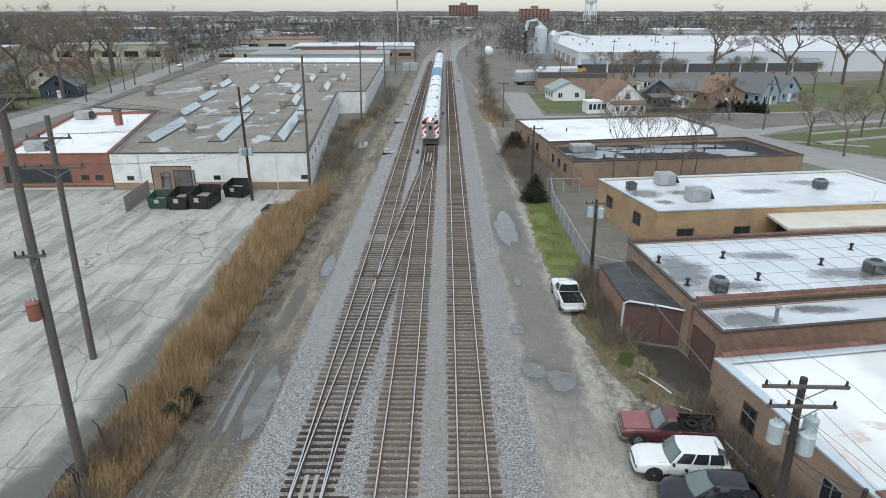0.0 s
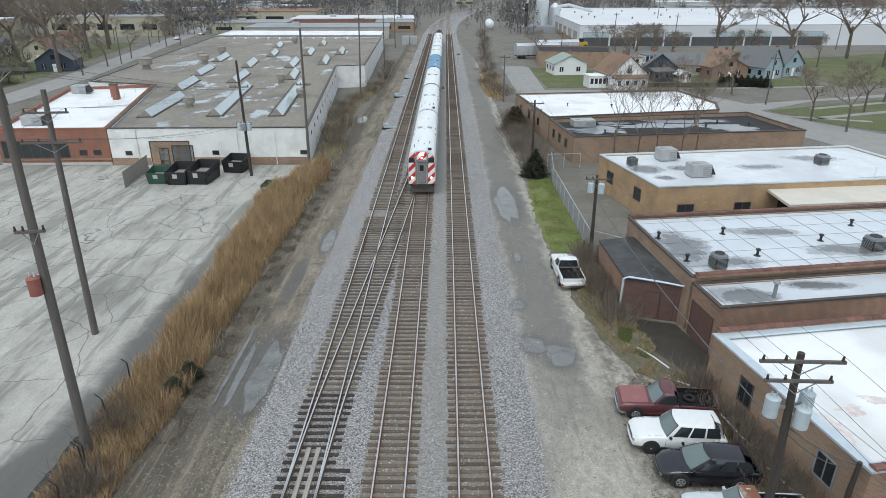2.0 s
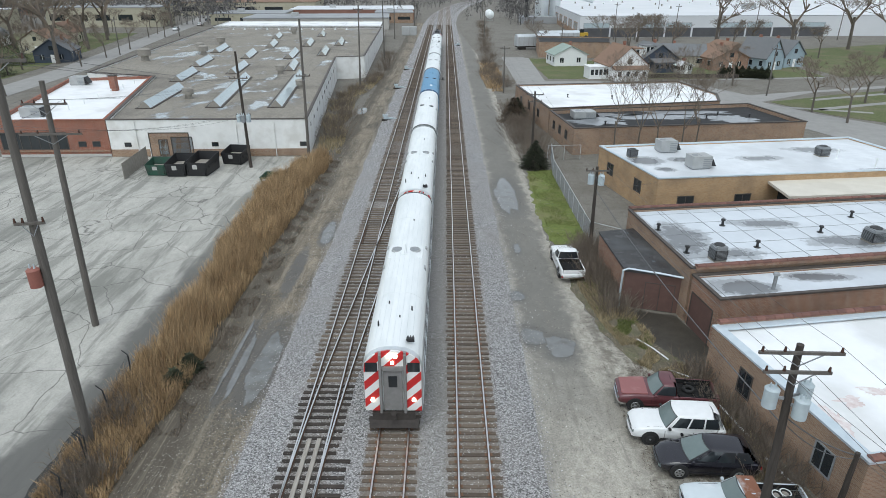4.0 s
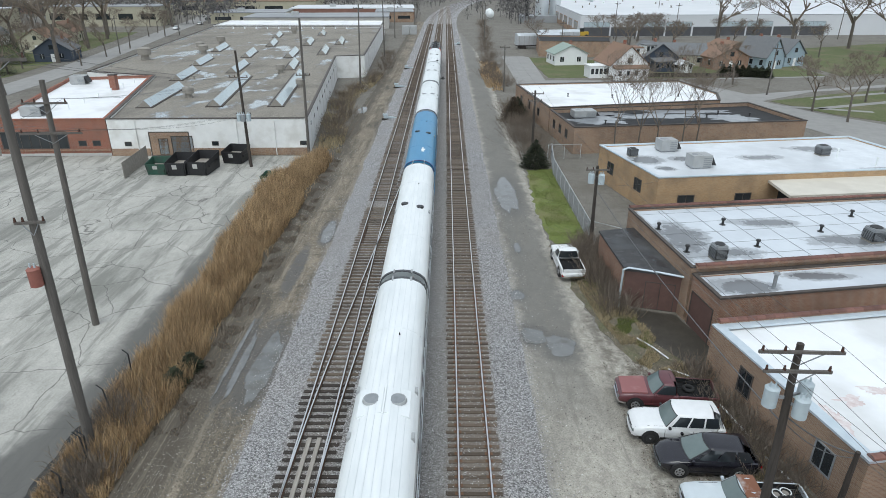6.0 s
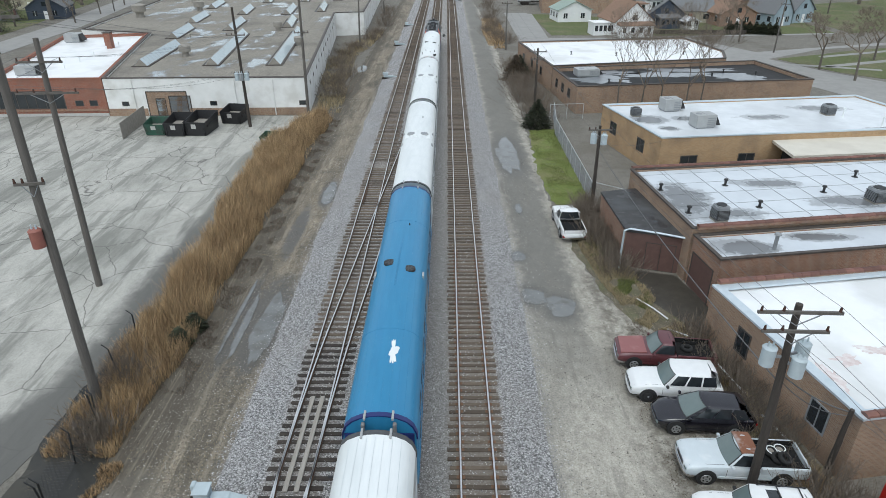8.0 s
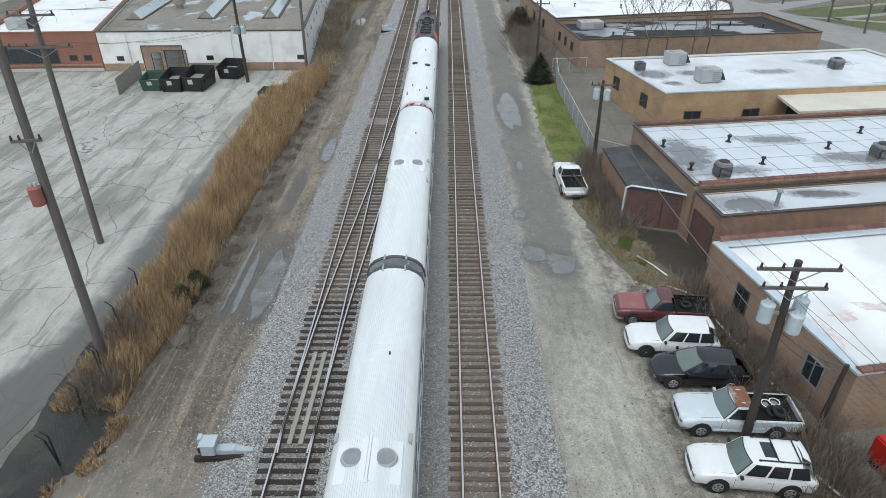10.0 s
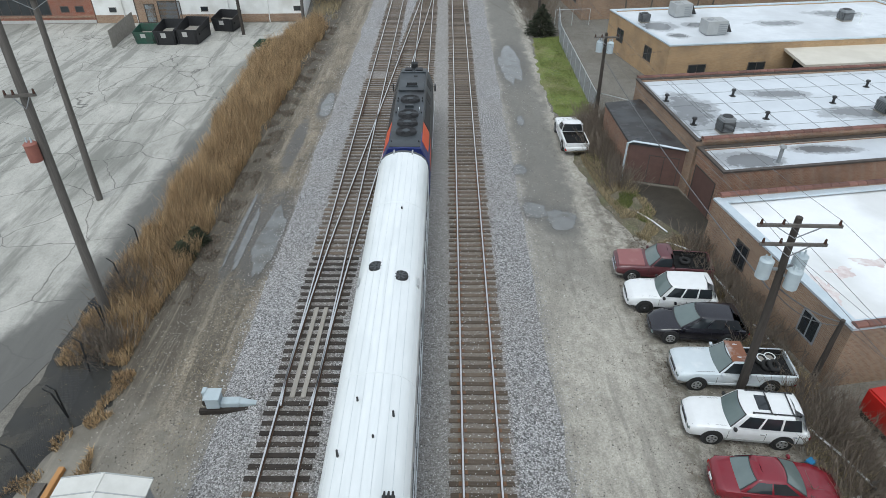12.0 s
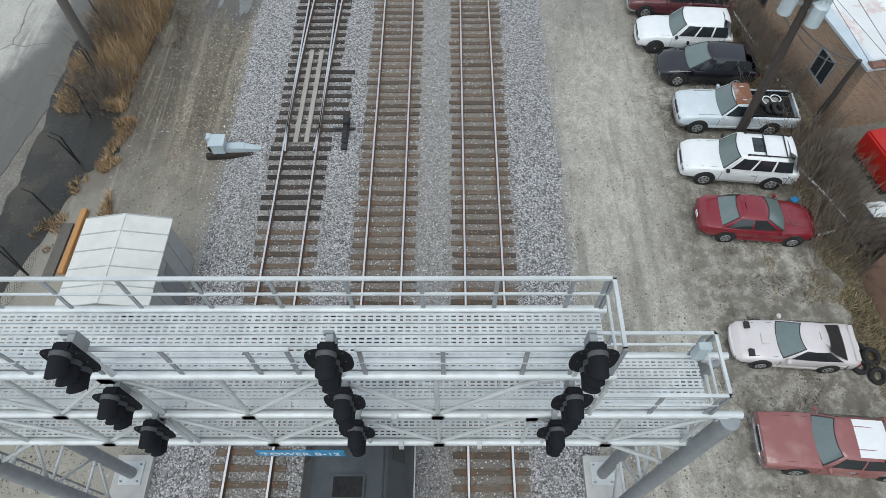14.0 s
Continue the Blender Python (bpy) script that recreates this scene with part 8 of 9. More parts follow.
def wedge(pts, thr=0.0, s=0.5, seed=0.0, spread=1.0):
    """Scattered along a bent strip: (x, y, half width)."""
    def go(r):
        i = r.randrange(len(pts) - 1)
        t = r.random()
        x = pts[i][0] + (pts[i + 1][0] - pts[i][0]) * t
        y = pts[i][1] + (pts[i + 1][1] - pts[i][1]) * t
        w = pts[i][2] + (pts[i + 1][2] - pts[i][2]) * t
        x += r.uniform(-w, w)
        y += r.uniform(-w, w) * 0.3
        d = noise.noise(Vector((x * s, y * s, seed)))
        return None if d < thr else (x, y, GZ - 0.01, 0.6 + 0.5 * (d - thr))
    return go


tuft_patch("dry straw grass at the ditch corner", 2600, area(-19.0, -15.6, 21.5, 26.5, -0.05, 0.5, 3), 0.4, 1.0, "reed")
tuft_patch("small clump of golden grass near the hut", 700, wedge([(-15.9, 18.0, 0.5), (-15.2, 15.2, 0.7), (-14.6, 13.5, 0.5)], 0.0, 0.8, 5), 0.3, 0.8, "reed")
tuft_patch("dead grass and weeds on the verge", 15000, wedge([(11.4, 50, 1.2), (11.6, 43, 1.3), (12.2, 38, 1.4), (13.2, 33, 1.2), (14.6, 30.5, 0.8)], -0.1, 0.6, 1), 0.12, 0.5, "straw")
tuft_patch("green weeds on the verge", 5500, wedge([(11.8, 44, 1.0), (12.2, 38, 1.2), (13.2, 34, 0.9)], 0.1, 0.7, 9), 0.08, 0.35, "leafgreen")
tuft_patch("dead grass behind the parked cars", 12000, wedge([(15.3, 30, 0.5), (15.4, 25, 0.8), (16.2, 20.5, 1.0), (16.3, 16, 1.2), (16.0, 10.5, 0.6), (16.6, 5, 0.6)], -0.15, 0.7, 4), 0.12, 0.55, "straw")
tuft_patch("golden grass behind the white pickup", 1500, wedge([(15.7, 21.5, 0.7), (16.4, 19.4, 0.8)], -0.3, 0.8, 4), 0.3, 0.8, "reed")
tuft_patch("short green grass blades in the strip", 9000, wedge([(11.5, 74, 1.5), (11.4, 64, 1.7), (11.3, 53, 1.6)], -0.2, 0.5, 6), 0.05, 0.16, "leafgreen", 0.02)
tuft_patch("sparse weeds along the gravel edge", 1500, area(13.0, 16.2, 11.2, 15.0, 0.1, 0.9, 8), 0.06, 0.2, "straw")
tuft_patch("dry grass beside the factory wall", 5000, wedge([(-15.6, 82, 1.6), (-17.5, 100, 2.2), (-19.5, 120, 2.6), (-17, 136, 2.0), (-15.5, 150, 1.0)], -0.2, 0.3, 2), 0.5, 1.3, "straw", 0.03)
tuft_patch("dry grass in the far brush", 2600, wedge([(10.2, 130, 1.5), (10.6, 150, 2.5), (11.0, 172, 2.0)], -0.3, 0.3, 2), 0.5, 1.3, "reed", 0.04)
tuft_patch("litter of dead leaves and twigs", 3500, area(-15.5, -9.8, 10, 60, 0.05, 0.4, 11), 0.02, 0.12, "straw", 0.02)
tuft_patch("dark dead weeds along the dirt road verge", 9000, wedge([(-14.9, 26, 0.9), (-14.6, 36, 0.9), (-14.4, 50, 0.8), (-14.2, 64, 0.8), (-14.4, 80, 0.9)], 0.0, 0.7, 21), 0.05, 0.30, "twig", 0.02)
tuft_patch("sparse straw tufts along the ditch", 1800, wedge([(-17.4, 22.6, 0.5), (-15.4, 21.0, 0.5), (-15.4, 18.6, 0.5), (-16.8, 16.6, 0.5), (-17.3, 13.6, 0.6)], -0.05, 0.9, 23), 0.15, 0.55, "reed")
tuft_patch("dead leaves floating in the ditch", 1500, wedge([(-18.4, 25, 0.9), (-17.6, 20, 1.6), (-18.4, 14, 1.1), (-20, 6, 1.0)], 0.0, 0.8, 24), 0.02, 0.07, "straw", 0.03)
tuft_patch("dead leaves between the cars", 13000, area(9.8, 15.8, 6, 33, 0.0, 0.8, 12), 0.03, 0.10, "twig", 0.035)
tuft_patch("stones and litter on the dirt road", 5000, area(-15.0, -9.6, 8, 90, 0.0, 0.5, 15), 0.03, 0.09, "litter", 0.035, 2.0)
tuft_patch("loose stones on the gravel lot", 5000, area(4.6, 14.0, 2, 70, -0.1, 0.5, 16), 0.02, 0.06, "litter", 0.03, 2.0)


def stones(label, spots, material):
    """Loose angular stones, one squashed eight-faced lump each."""
    v, f = [], []
    r = random.Random(len(spots))
    for x, y, z, q in spots:
        i = len(v)
        a, b = r.uniform(0, 6.283), r.uniform(0.6, 1.0)
        ca, sa = math.cos(a) * q, math.sin(a) * q
        t = r.uniform(-0.3, 0.3) * q
        v += [(x + ca, y + sa, z + t), (x - sa * b, y + ca * b, z - t), (x - ca * 0.9, y - sa * 0.9, z + t), (x + sa * b, y - ca * b, z), (x + t, y - t, z + q * r.uniform(0.5, 0.8)), (x, y, z - q * 0.5)]
        for k in range(4):
            f += [(i + k, i + (k + 1) % 4, i + 4), (i + (k + 1) % 4, i + k, i + 5)]
    tagged(mesh_part("loose_stones", v, f, material), label, "stones", kind="stuff")


rs = random.Random(61)
bed_x, bed_z = [p[0] for p in prof], [p[1] for p in prof]
lumps = []
while len(lumps) < 42000:
    x, y = rs.uniform(-10.6, 5.3), 3 + 47 * rs.random() ** 1.35
    lumps.append((x, y, float(np.interp(x, bed_x, bed_z)) + rs.uniform(-0.01, 0.045), rs.uniform(0.022, 0.05)))
stones("loose grey crushed stones lying on the ballast bed", lumps, "ballaststone")
lumps = []
while len(lumps) < 9000:
    d, y = rs.expovariate(1.5), 3 + 62 * rs.random() ** 1.3
    lumps.append((rs.choice((4.5 + d, -9.9 - d * 0.7)), y, GZ + 0.022, rs.uniform(0.02, 0.045)))
stones("ballast stones spilled over the edges of the bed", lumps, "ballaststone")
lumps = []
while len(lumps) < 17000:
    x, y = rs.choice((rs.uniform(-15.5, -9.5), rs.uniform(4.5, 14.5))), 4 + 60 * rs.random() ** 1.3
    if noise.noise(Vector((x * 0.7, y * 0.35, 4))) > -0.15:
        lumps.append((x, y, GZ + 0.012, rs.choice((0.015, 0.02, 0.03, 0.045))))
stones("scattered pebbles and clods on the dirt and gravel", lumps, "pebble")


def limbs(rng, h, spread, levels, twig_r=0.01, forks=3, r0=None, low=0.28):
    """Trunk and branches of a bare tree: two lists of tapering limbs."""
    trunk, crown = [], []
    r0 = r0 or h * 0.022

    def grow(p, d, ln, r, lev):
        q = p + d * ln
        (trunk if lev == 0 else crown).append((p, q, r, r * 0.68, 8 if lev == 0 else 5 if lev < 3 else 3))
        if lev >= levels:
            return
        n = forks if lev < 2 else rng.choice((2, 3, 3))
        for i in range(n):
            ax = Vector((rng.uniform(-1, 1), rng.uniform(-1, 1), rng.uniform(-0.2, 0.5))).normalized()
            nd = (d * rng.uniform(0.45, 0.8) + ax * spread + Vector((0, 0, 0.10))).normalized()
            st = p.lerp(q, rng.uniform(0.55, 1.0)) if lev else p.lerp(q, rng.uniform(0.75, 1.0))
            grow(st, nd, ln * rng.uniform(0.58, 0.8), max(twig_r, r * rng.uniform(0.45, 0.65)), lev + 1)
    grow(Vector((0, 0, -0.15)), Vector((rng.uniform(-0.06, 0.06), rng.uniform(-0.06, 0.06), 1)).normalized(), h * low, r0, 0)
    return trunk, crown


def limb_mesh(lst):
    verts, faces = [], []
    for p, q, r, r2, n in lst:
        d = (q - p).normalized()
        u = d.orthogonal().normalized()
        w = d.cross(u)
        i = len(verts)
        for c, s in ((p, r), (q, r2)):
            verts += [tuple(c + (u * math.cos(6.2832 * k / n) + w * math.sin(6.2832 * k / n)) * s) for k in range(n)]
        faces += [(i + k, i + (k + 1) % n, i + n + (k + 1) % n, i + n + k) for k in range(n)]
    return verts, faces


def bare_tree(label, m, h, spread, levels, seed, twig_r=0.012, group="bare trees", forks=3, low=0.28, r0=None):
    t = thing("bare_tree", label, "tree", m, group)
    a, b = limbs(random.Random(seed), h, spread, levels, twig_r, forks, r0, low)
    k = h / max(q.z for _, q, _, _, _ in b)
    a, b = [[(p * k, q * k, r, r2, n) for p, q, r, r2, n in s] for s in (a, b)]
    mesh_part("trunk", *limb_mesh(a), "bark", t)
    mesh_part("crown", *limb_mesh(b), "twig", t)
    return t


t1 = bare_tree("leafless street tree with a spreading crown on grass", pose(63.8, 109.9, GZ), 9.5, 0.85, 7, 3, 0.016)
t2 = bare_tree("leafless street tree with a spreading crown on grass", pose(64.9, 101.2, GZ), 9.5, 0.95, 7, 8, 0.016)
t3 = bare_tree("tall leafless tree with thick dark limbs", pose(124.4, 184.9, GZ), 25, 0.7, 7, 5, 0.03)
t4 = bare_tree("thin leafless tree among the buildings", pose(21.9, 79.8, GZ), 14.5, 0.40, 7, 13, 0.009, r0=0.11, low=0.2)
for s, m in ((t2, pose(61.7, 137.9, GZ, 0, 0, 40)), (t3, pose(126.8, 206.8, GZ, 0, 0, 110)), (t3, pose(82, 200, GZ, 0, 0, 200)), (t3, pose(103, 196, GZ, 0, 0, 60)),
             (t4, pose(27.5, 80.2, GZ, 0, 0, 70)), (t4, pose(33, 81.5, GZ, 0, 0, 150)), (t4, pose(24.5, 78.8, GZ, 0, 0, 210)), (t4, pose(30.5, 79.6, GZ, 0, 0, 300)),
             (t1, pose(-96, 184, GZ, 0, 0, 30)), (t1, pose(-93.5, 166, GZ, 0, 0, 90)), (t2, pose(-110, 244, GZ, 0, 0, 10)), (t1, pose(-104, 244, GZ, 0, 0, 200)), (t2, pose(-86, 124, GZ, 0, 0, 70)), (t2, pose(-99, 205, GZ, 0, 0, 300)),
             (t1, pose(-105, 160, GZ, 0, 0, 120)), (t2, pose(-118, 182, GZ, 0, 0, 20)), (t3, pose(-128, 250, GZ, 0, 0, 20)), (t3, pose(-112, 205, GZ, 0, 0, 90)), (t3, pose(-135, 205, GZ, 0, 0, 170)), (t3, pose(-140, 165, GZ, 0, 0, 250)),
             (t1, pose(29, 205, GZ, 0, 0, 60)), (t3, pose(145, 172, GZ, 0, 0, 300)), (t1, pose(78, 118, GZ, 0, 0, 20)), (t2, pose(88, 128, GZ, 0, 0, 200)), (t1, pose(95, 112, GZ, 0, 0, 130)), (t1, pose(110, 140, GZ, 0, 0, 240)), (t2, pose(120, 126, GZ, 0, 0, 300))):
    copy_thing(s, m)


def twig_brush(label, m, w, h, n, seed, material="twig", group="bare shrubs"):
    t = thing("bare_shrub", label, "shrub", m, group)
    r = random.Random(seed)
    lst = []
    for i in range(n):
        p = Vector((r.gauss(0, w * 0.28), r.gauss(0, w * 0.28), -0.05))
        d = Vector((p.x * 0.6 + r.uniform(-0.5, 0.5), p.y * 0.6 + r.uniform(-0.5, 0.5), 1.4)).normalized()
        ln = h * r.uniform(0.45, 0.75)
        q = p + d * ln
        lst.append((p, q, 0.016, 0.010, 3))
        for k in range(5):
            s = p.lerp(q, r.uniform(0.4, 1))
            e = s + (d + Vector((r.uniform(-0.8, 0.8), r.uniform(-0.8, 0.8), r.uniform(-0.1, 0.5)))).normalized() * h * r.uniform(0.15, 0.4)
            lst.append((s, e, 0.010, 0.006, 3))
    tagged(mesh_part("tangle", *limb_mesh(lst), material, t), kind="stuff")
    return t


b1 = twig_brush("tangled leafless brown shrub", pose(12.0, 46.0, GZ), 2.2, 2.0, 120, 2)
b2 = twig_brush("tangled leafless brown shrub", pose(-16.0, 90, GZ), 3.2, 2.6, 130, 5)
for x, y, k in ((12.1, 49.0, 0), (12.3, 43.2, 60), (12.5, 41.2, 130), (11.7, 47.5, 200), (16.0, 17.5, 30), (16.6, 15.6, 90), (16.4, 19.2, 200), (15.4, 28.0, 20), (15.6, 26.2, 140), (17.5, 12.9, 20), (-17.5, 27.2, 15), (-17.0, 22.6, 80), (11.9, 44.6, 33), (12.3, 39.4, 11), (15.0, 30.9, 40), (15.5, 24.4, 99), (15.9, 22.4, 190), (16.9, 17.9, 310), (16.0, 14.0, 270), (12.4, 50.3, 170)):
    copy_thing(b1, pose(x, y, GZ, 0, 0, k))
for i, (x, y) in enumerate(((-17, 97), (-16.5, 104), (-18.5, 112), (-19, 120), (-18, 128), (-16, 138), (-15.6, 146), (-15.2, 160), (-15.5, 172), (-16, 185), (10.6, 88), (11.4, 80), (11.0, 92), (10.6, 97), (12.4, 98), (12.0, 104), (11.4, 110), (12.8, 88), (12.2, 84), (9.5, 150), (11.5, 160), (10.5, 170), (12.5, 182), (12, 196), (13, 210), (13, 225), (14, 240), (15, 256), (16, 270), (15.5, 290), (17, 310), (12.5, 136), (11.0, 142))):
    copy_thing(b2, pose(x, y, GZ, 0, 0, i * 47))


def evergreen(label, m, h, w, n, seed, material="conifer", group="evergreens"):
    """A trunk with drooping sprays of needles, uneven in outline."""
    t = thing("evergreen_shrub", label, "shrub", m, group)
    r = random.Random(seed)
    part("trunk", cyl(B(), (0, 0, -0.1), (0, 0, h * 0.8), 0.08, 0.02, 6), "bark", t)
    v, f = [], []
    for i in range(n):
        z = h * (1 - r.random() ** 0.6) * 0.98
        rad = w * (1 - (z / h) ** 1.4) * r.uniform(0.5, 1.08) * (1 + 0.3 * noise.noise(Vector((i * 0.05, z, seed))))
        a = r.uniform(0, 6.283)
        c = Vector((math.cos(a) * rad, math.sin(a) * rad, z + 0.1))
        s = r.uniform(0.10, 0.26)
        d = Vector((math.cos(a), math.sin(a), r.uniform(-0.5, 0.6))).normalized() * s
        u = Vector((-math.sin(a), math.cos(a), r.uniform(-0.4, 0.4))) * s * 0.4
        k = len(v)
        v += [tuple(c - d), tuple(c + u), tuple(c + d * 1.2), tuple(c - u)]
        f.append((k, k + 1, k + 2, k + 3))
    mesh_part("foliage", v, f, material, t)
    return t


e1 = evergreen("dark green conical evergreen shrub", pose(11.1, 75.7, GZ), 3.4, 1.7, 2600, 3)
evergreen("brownish spiky evergreen shrub", pose(10.9, 101.5, GZ), 4.0, 2.2, 2600, 9, "rustbush")
copy_thing(e1, pose(11.9, 104.5, GZ, 0, 0, 60))
es = evergreen("low dark green bush at the edge of the reeds", pose(-15.5, 32.0, GZ), 1.15, 0.65, 700, 6)
copy_thing(es, pose(-15.8, 30.4, GZ, 0, 0, 70))
for i in range(8):
    copy_thing(e1, pose(64.5 + i * 1.3, 150.5 - i * 0.4, GZ - 0.8, 0, 0, i * 50))
big_e = evergreen("broad dark evergreen tree beyond the street", pose(-106, 150, GZ), 9, 5.0, 5200, 17)
copy_thing(big_e, pose(-114, 170, GZ, 0, 0, 100))
copy_thing(big_e, pose(-128, 140, GZ, 0, 0, 200))
copy_thing(big_e, pose(82.5, 178, GZ - 2, 0, 0, 30))
# ---- streets, houses and the town beyond ----
sheet("street", [(16, 186), (22.5, 186), (18.8, 143), (52.5, 143.5), (60, 126), (95, 138), (170, 165), (170, 158), (74, 129), (59.3, 119), (64, 108), (74, 93), (110, 70), (105, 60), (60, 84), (54, 104), (49, 124), (45, 136), (15.5, 136)], GZ + 0.02, "street", "pale concrete street with curbs", "street", 0)
sheet("street", [(-77, 84), (-85.6, 121.8), (-89, 160), (-107, 262), (-119, 337), (-150, 470), (-160, 470), (-128, 337), (-115, 262), (-97, 160), (-93, 121), (-88, 84)], GZ + 0.02, "street", "pale concrete street beside the factory", "street", 0)
for o in ([(22.8, 184), (40, 178), (90, 168), (88, 150), (54, 146.5), (23.5, 146.5)], [(61, 119), (76, 126), (140, 150), (140, 120), (90, 96), (76, 96), (66, 107)], [(-98, 120), (-102, 160), (-122, 262), (-170, 262), (-170, 100), (-98, 100)], [(92, 150), (170, 172), (180, 235), (95, 200)]):
    sheet("lawn", o, GZ + 0.024, "lawn", "green winter lawn between houses", "lawn", 0.6, 3.0)
for a, b, w in (((66, 112), (120, 132), 0.8), ((61, 114), (74, 109), 0.7), ((70, 121), (118, 139), 0.7), ((54, 145.2), (88, 149), 0.7), ((70, 150), (68, 168), 1.2)):
    d = (Vector(b) - Vector(a)).normalized()
    n = Vector((-d.y, d.x)) * w
    sheet("footpath", [tuple(Vector(a) - n), tuple(Vector(b) - n), tuple(Vector(b) + n), tuple(Vector(a) + n)], GZ + 0.035, "street", "pale concrete footpath across the lawn", "footpath", 0)
sheet("driveway", [(15.8, 136), (22, 136), (23.5, 184), (16, 186)], GZ + 0.027, "street", "wide concrete driveway", "driveway", 0)
M.update(
    sidingwhite=surf("white_siding", (0.74, 0.75, 0.74), (0.80, 0.80, 0.79), 1, 0.7),
    sidingnavy=surf("navy_siding", (0.035, 0.05, 0.075), (0.05, 0.065, 0.09), 1, 0.7),
    sidingtan=surf("tan_siding", (0.40, 0.37, 0.28), (0.46, 0.43, 0.33), 1, 0.8),
    sidingblue=surf("blue_siding", (0.28, 0.36, 0.41), (0.34, 0.42, 0.47), 1, 0.7),
    shinglebrown=surf("brown_shingle", (0.20, 0.125, 0.085), (0.27, 0.17, 0.12), 3, 0.9, 0.3, 20),
    shinglegrey=surf("grey_shingle", (0.13, 0.135, 0.14), (0.19, 0.195, 0.20), 3, 0.9, 0.3, 20),
    shinglegreen=surf("green_shingle", (0.25, 0.32, 0.28), (0.32, 0.38, 0.34), 3, 0.9, 0.3, 20),
    darkpanel=surf("dark_grey_panel", (0.075, 0.075, 0.08), (0.10, 0.10, 0.105), 0.4, 0.7),
    farwhite=surf("far_white_roof", (0.588, 0.605, 0.622), (0.672, 0.680, 0.697), 0.05, 0.6, spots=(0.56, 0.58, 0.60), sscale=0.03, samount=0.5),
    fargrey=surf("far_grey_roof", (0.24, 0.25, 0.26), (0.34, 0.35, 0.36), 0.08, 0.7),
    farwall=surf("far_pale_wall", (0.40, 0.385, 0.36), (0.48, 0.46, 0.43), 0.1, 0.8, island=0.3),
    farbrick=surf("far_red_brick", (0.26, 0.13, 0.10), (0.32, 0.17, 0.13), 0.3, 0.85, island=0.2),
    silver=surf("silver_tank", (0.55, 0.58, 0.60), (0.64, 0.67, 0.69), 0.6, 0.4, metal=0.5),
    yellow=surf("yellow_machine", (0.55, 0.36, 0.04), (0.48, 0.31, 0.04), 2, 0.6),
)


def house(label, x, y, rz, w, d, h, ridge, wall, roof, group="houses", porch=None):
    """A small gabled house; the ridge runs along y."""
    t = thing("house", label, "house", pose(x, y, GZ, 0, 0, rz), group)
    part("wall", loft(B(), [[(-w / 2, yy, -0.1), (w / 2, yy, -0.1), (w / 2, yy, h), (0, yy, ridge - 0.12), (-w / 2, yy, h)] for yy in (-d / 2, d / 2)]), wall, t)
    for s in (-1, 1):
        sl = (ridge - h) / (w / 2)
        xe = w / 2 + 0.4
        ze = h - 0.4 * sl
        part("roof_slope", quadbox(B(), [(0, -d / 2 - 0.35, ridge), (s * xe, -d / 2 - 0.35, ze), (s * xe, d / 2 + 0.35, ze), (0, d / 2 + 0.35, ridge), (0, -d / 2 - 0.35, ridge + 0.16), (s * xe, -d / 2 - 0.35, ze + 0.14), (s * xe, d / 2 + 0.35, ze + 0.14), (0, d / 2 + 0.35, ridge + 0.16)]), roof, t)
    for s in (-1, 1):
        for k in range(3):
            yy = -d / 2 + d * (k + 0.5) / 3
            wi = part("window", box(B(), s * w / 2 - 0.03, s * w / 2 + 0.03, yy - 0.45, yy + 0.45, 1.0, 2.2), "glass", t)
            part("frame", box(B(), s * (w / 2 + 0.02) - 0.02, s * (w / 2 + 0.02) + 0.02, yy - 0.55, yy + 0.55, 2.2, 2.3), "sidingwhite", wi)
    for xx in (-w * 0.28, w * 0.24):
        wi = part("window", box(B(), xx - 0.5, xx + 0.5, -d / 2 - 0.03, -d / 2 + 0.03, 0.9, 2.1), "glass", t)
        part("frame", box(B(), xx - 0.04, xx + 0.04, -d / 2 - 0.05, -d / 2 - 0.031, 0.9, 2.1), "sidingwhite", wi)
    if ridge > 5:
        part("window", box(B(), -0.5, 0.5, -d / 2 - 0.03, -d / 2 + 0.03, h + 0.2, h + 1.3), "glass", t)
    part("door", box(B(), w * 0.0 - 0.45, w * 0.0 + 0.45, -d / 2 - 0.04, -d / 2 + 0.02, 0, 2.05), "sidingwhite", t)
    part("chimney", box(B(), w * 0.15 - 0.3, w * 0.15 + 0.3, d * 0.15, d * 0.15 + 0.6, h, ridge + 0.7), "brickred", t)
    if porch:
        pw, pd = porch
        part("porch", box(B(), -pw / 2, pw / 2, -d / 2 - pd, -d / 2 - 0.001, 0, 2.4), wall, t)
        part("porch_roof", quadbox(B(), [(-pw / 2 - 0.2, -d / 2 - pd - 0.3, 2.403), (pw / 2 + 0.2, -d / 2 - pd - 0.3, 2.403), (pw / 2 + 0.2, -d / 2, 2.403), (-pw / 2 - 0.2, -d / 2, 2.403), (-pw / 2 - 0.2, -d / 2 - pd - 0.3, 2.5), (pw / 2 + 0.2, -d / 2 - pd - 0.3, 2.5), (pw / 2 + 0.2, -d / 2 - 0.01, 3.1), (-pw / 2 - 0.2, -d / 2 - 0.01, 3.1)]), roof, t)
        for k in range(4):
            xx = -pw / 2 + pw * (k + 0.5) / 4
            part("window", box(B(), xx - 0.35, xx + 0.35, -d / 2 - pd - 0.02, -d / 2 - pd + 0.02, 1.0, 2.0), "glass", t)
    return t


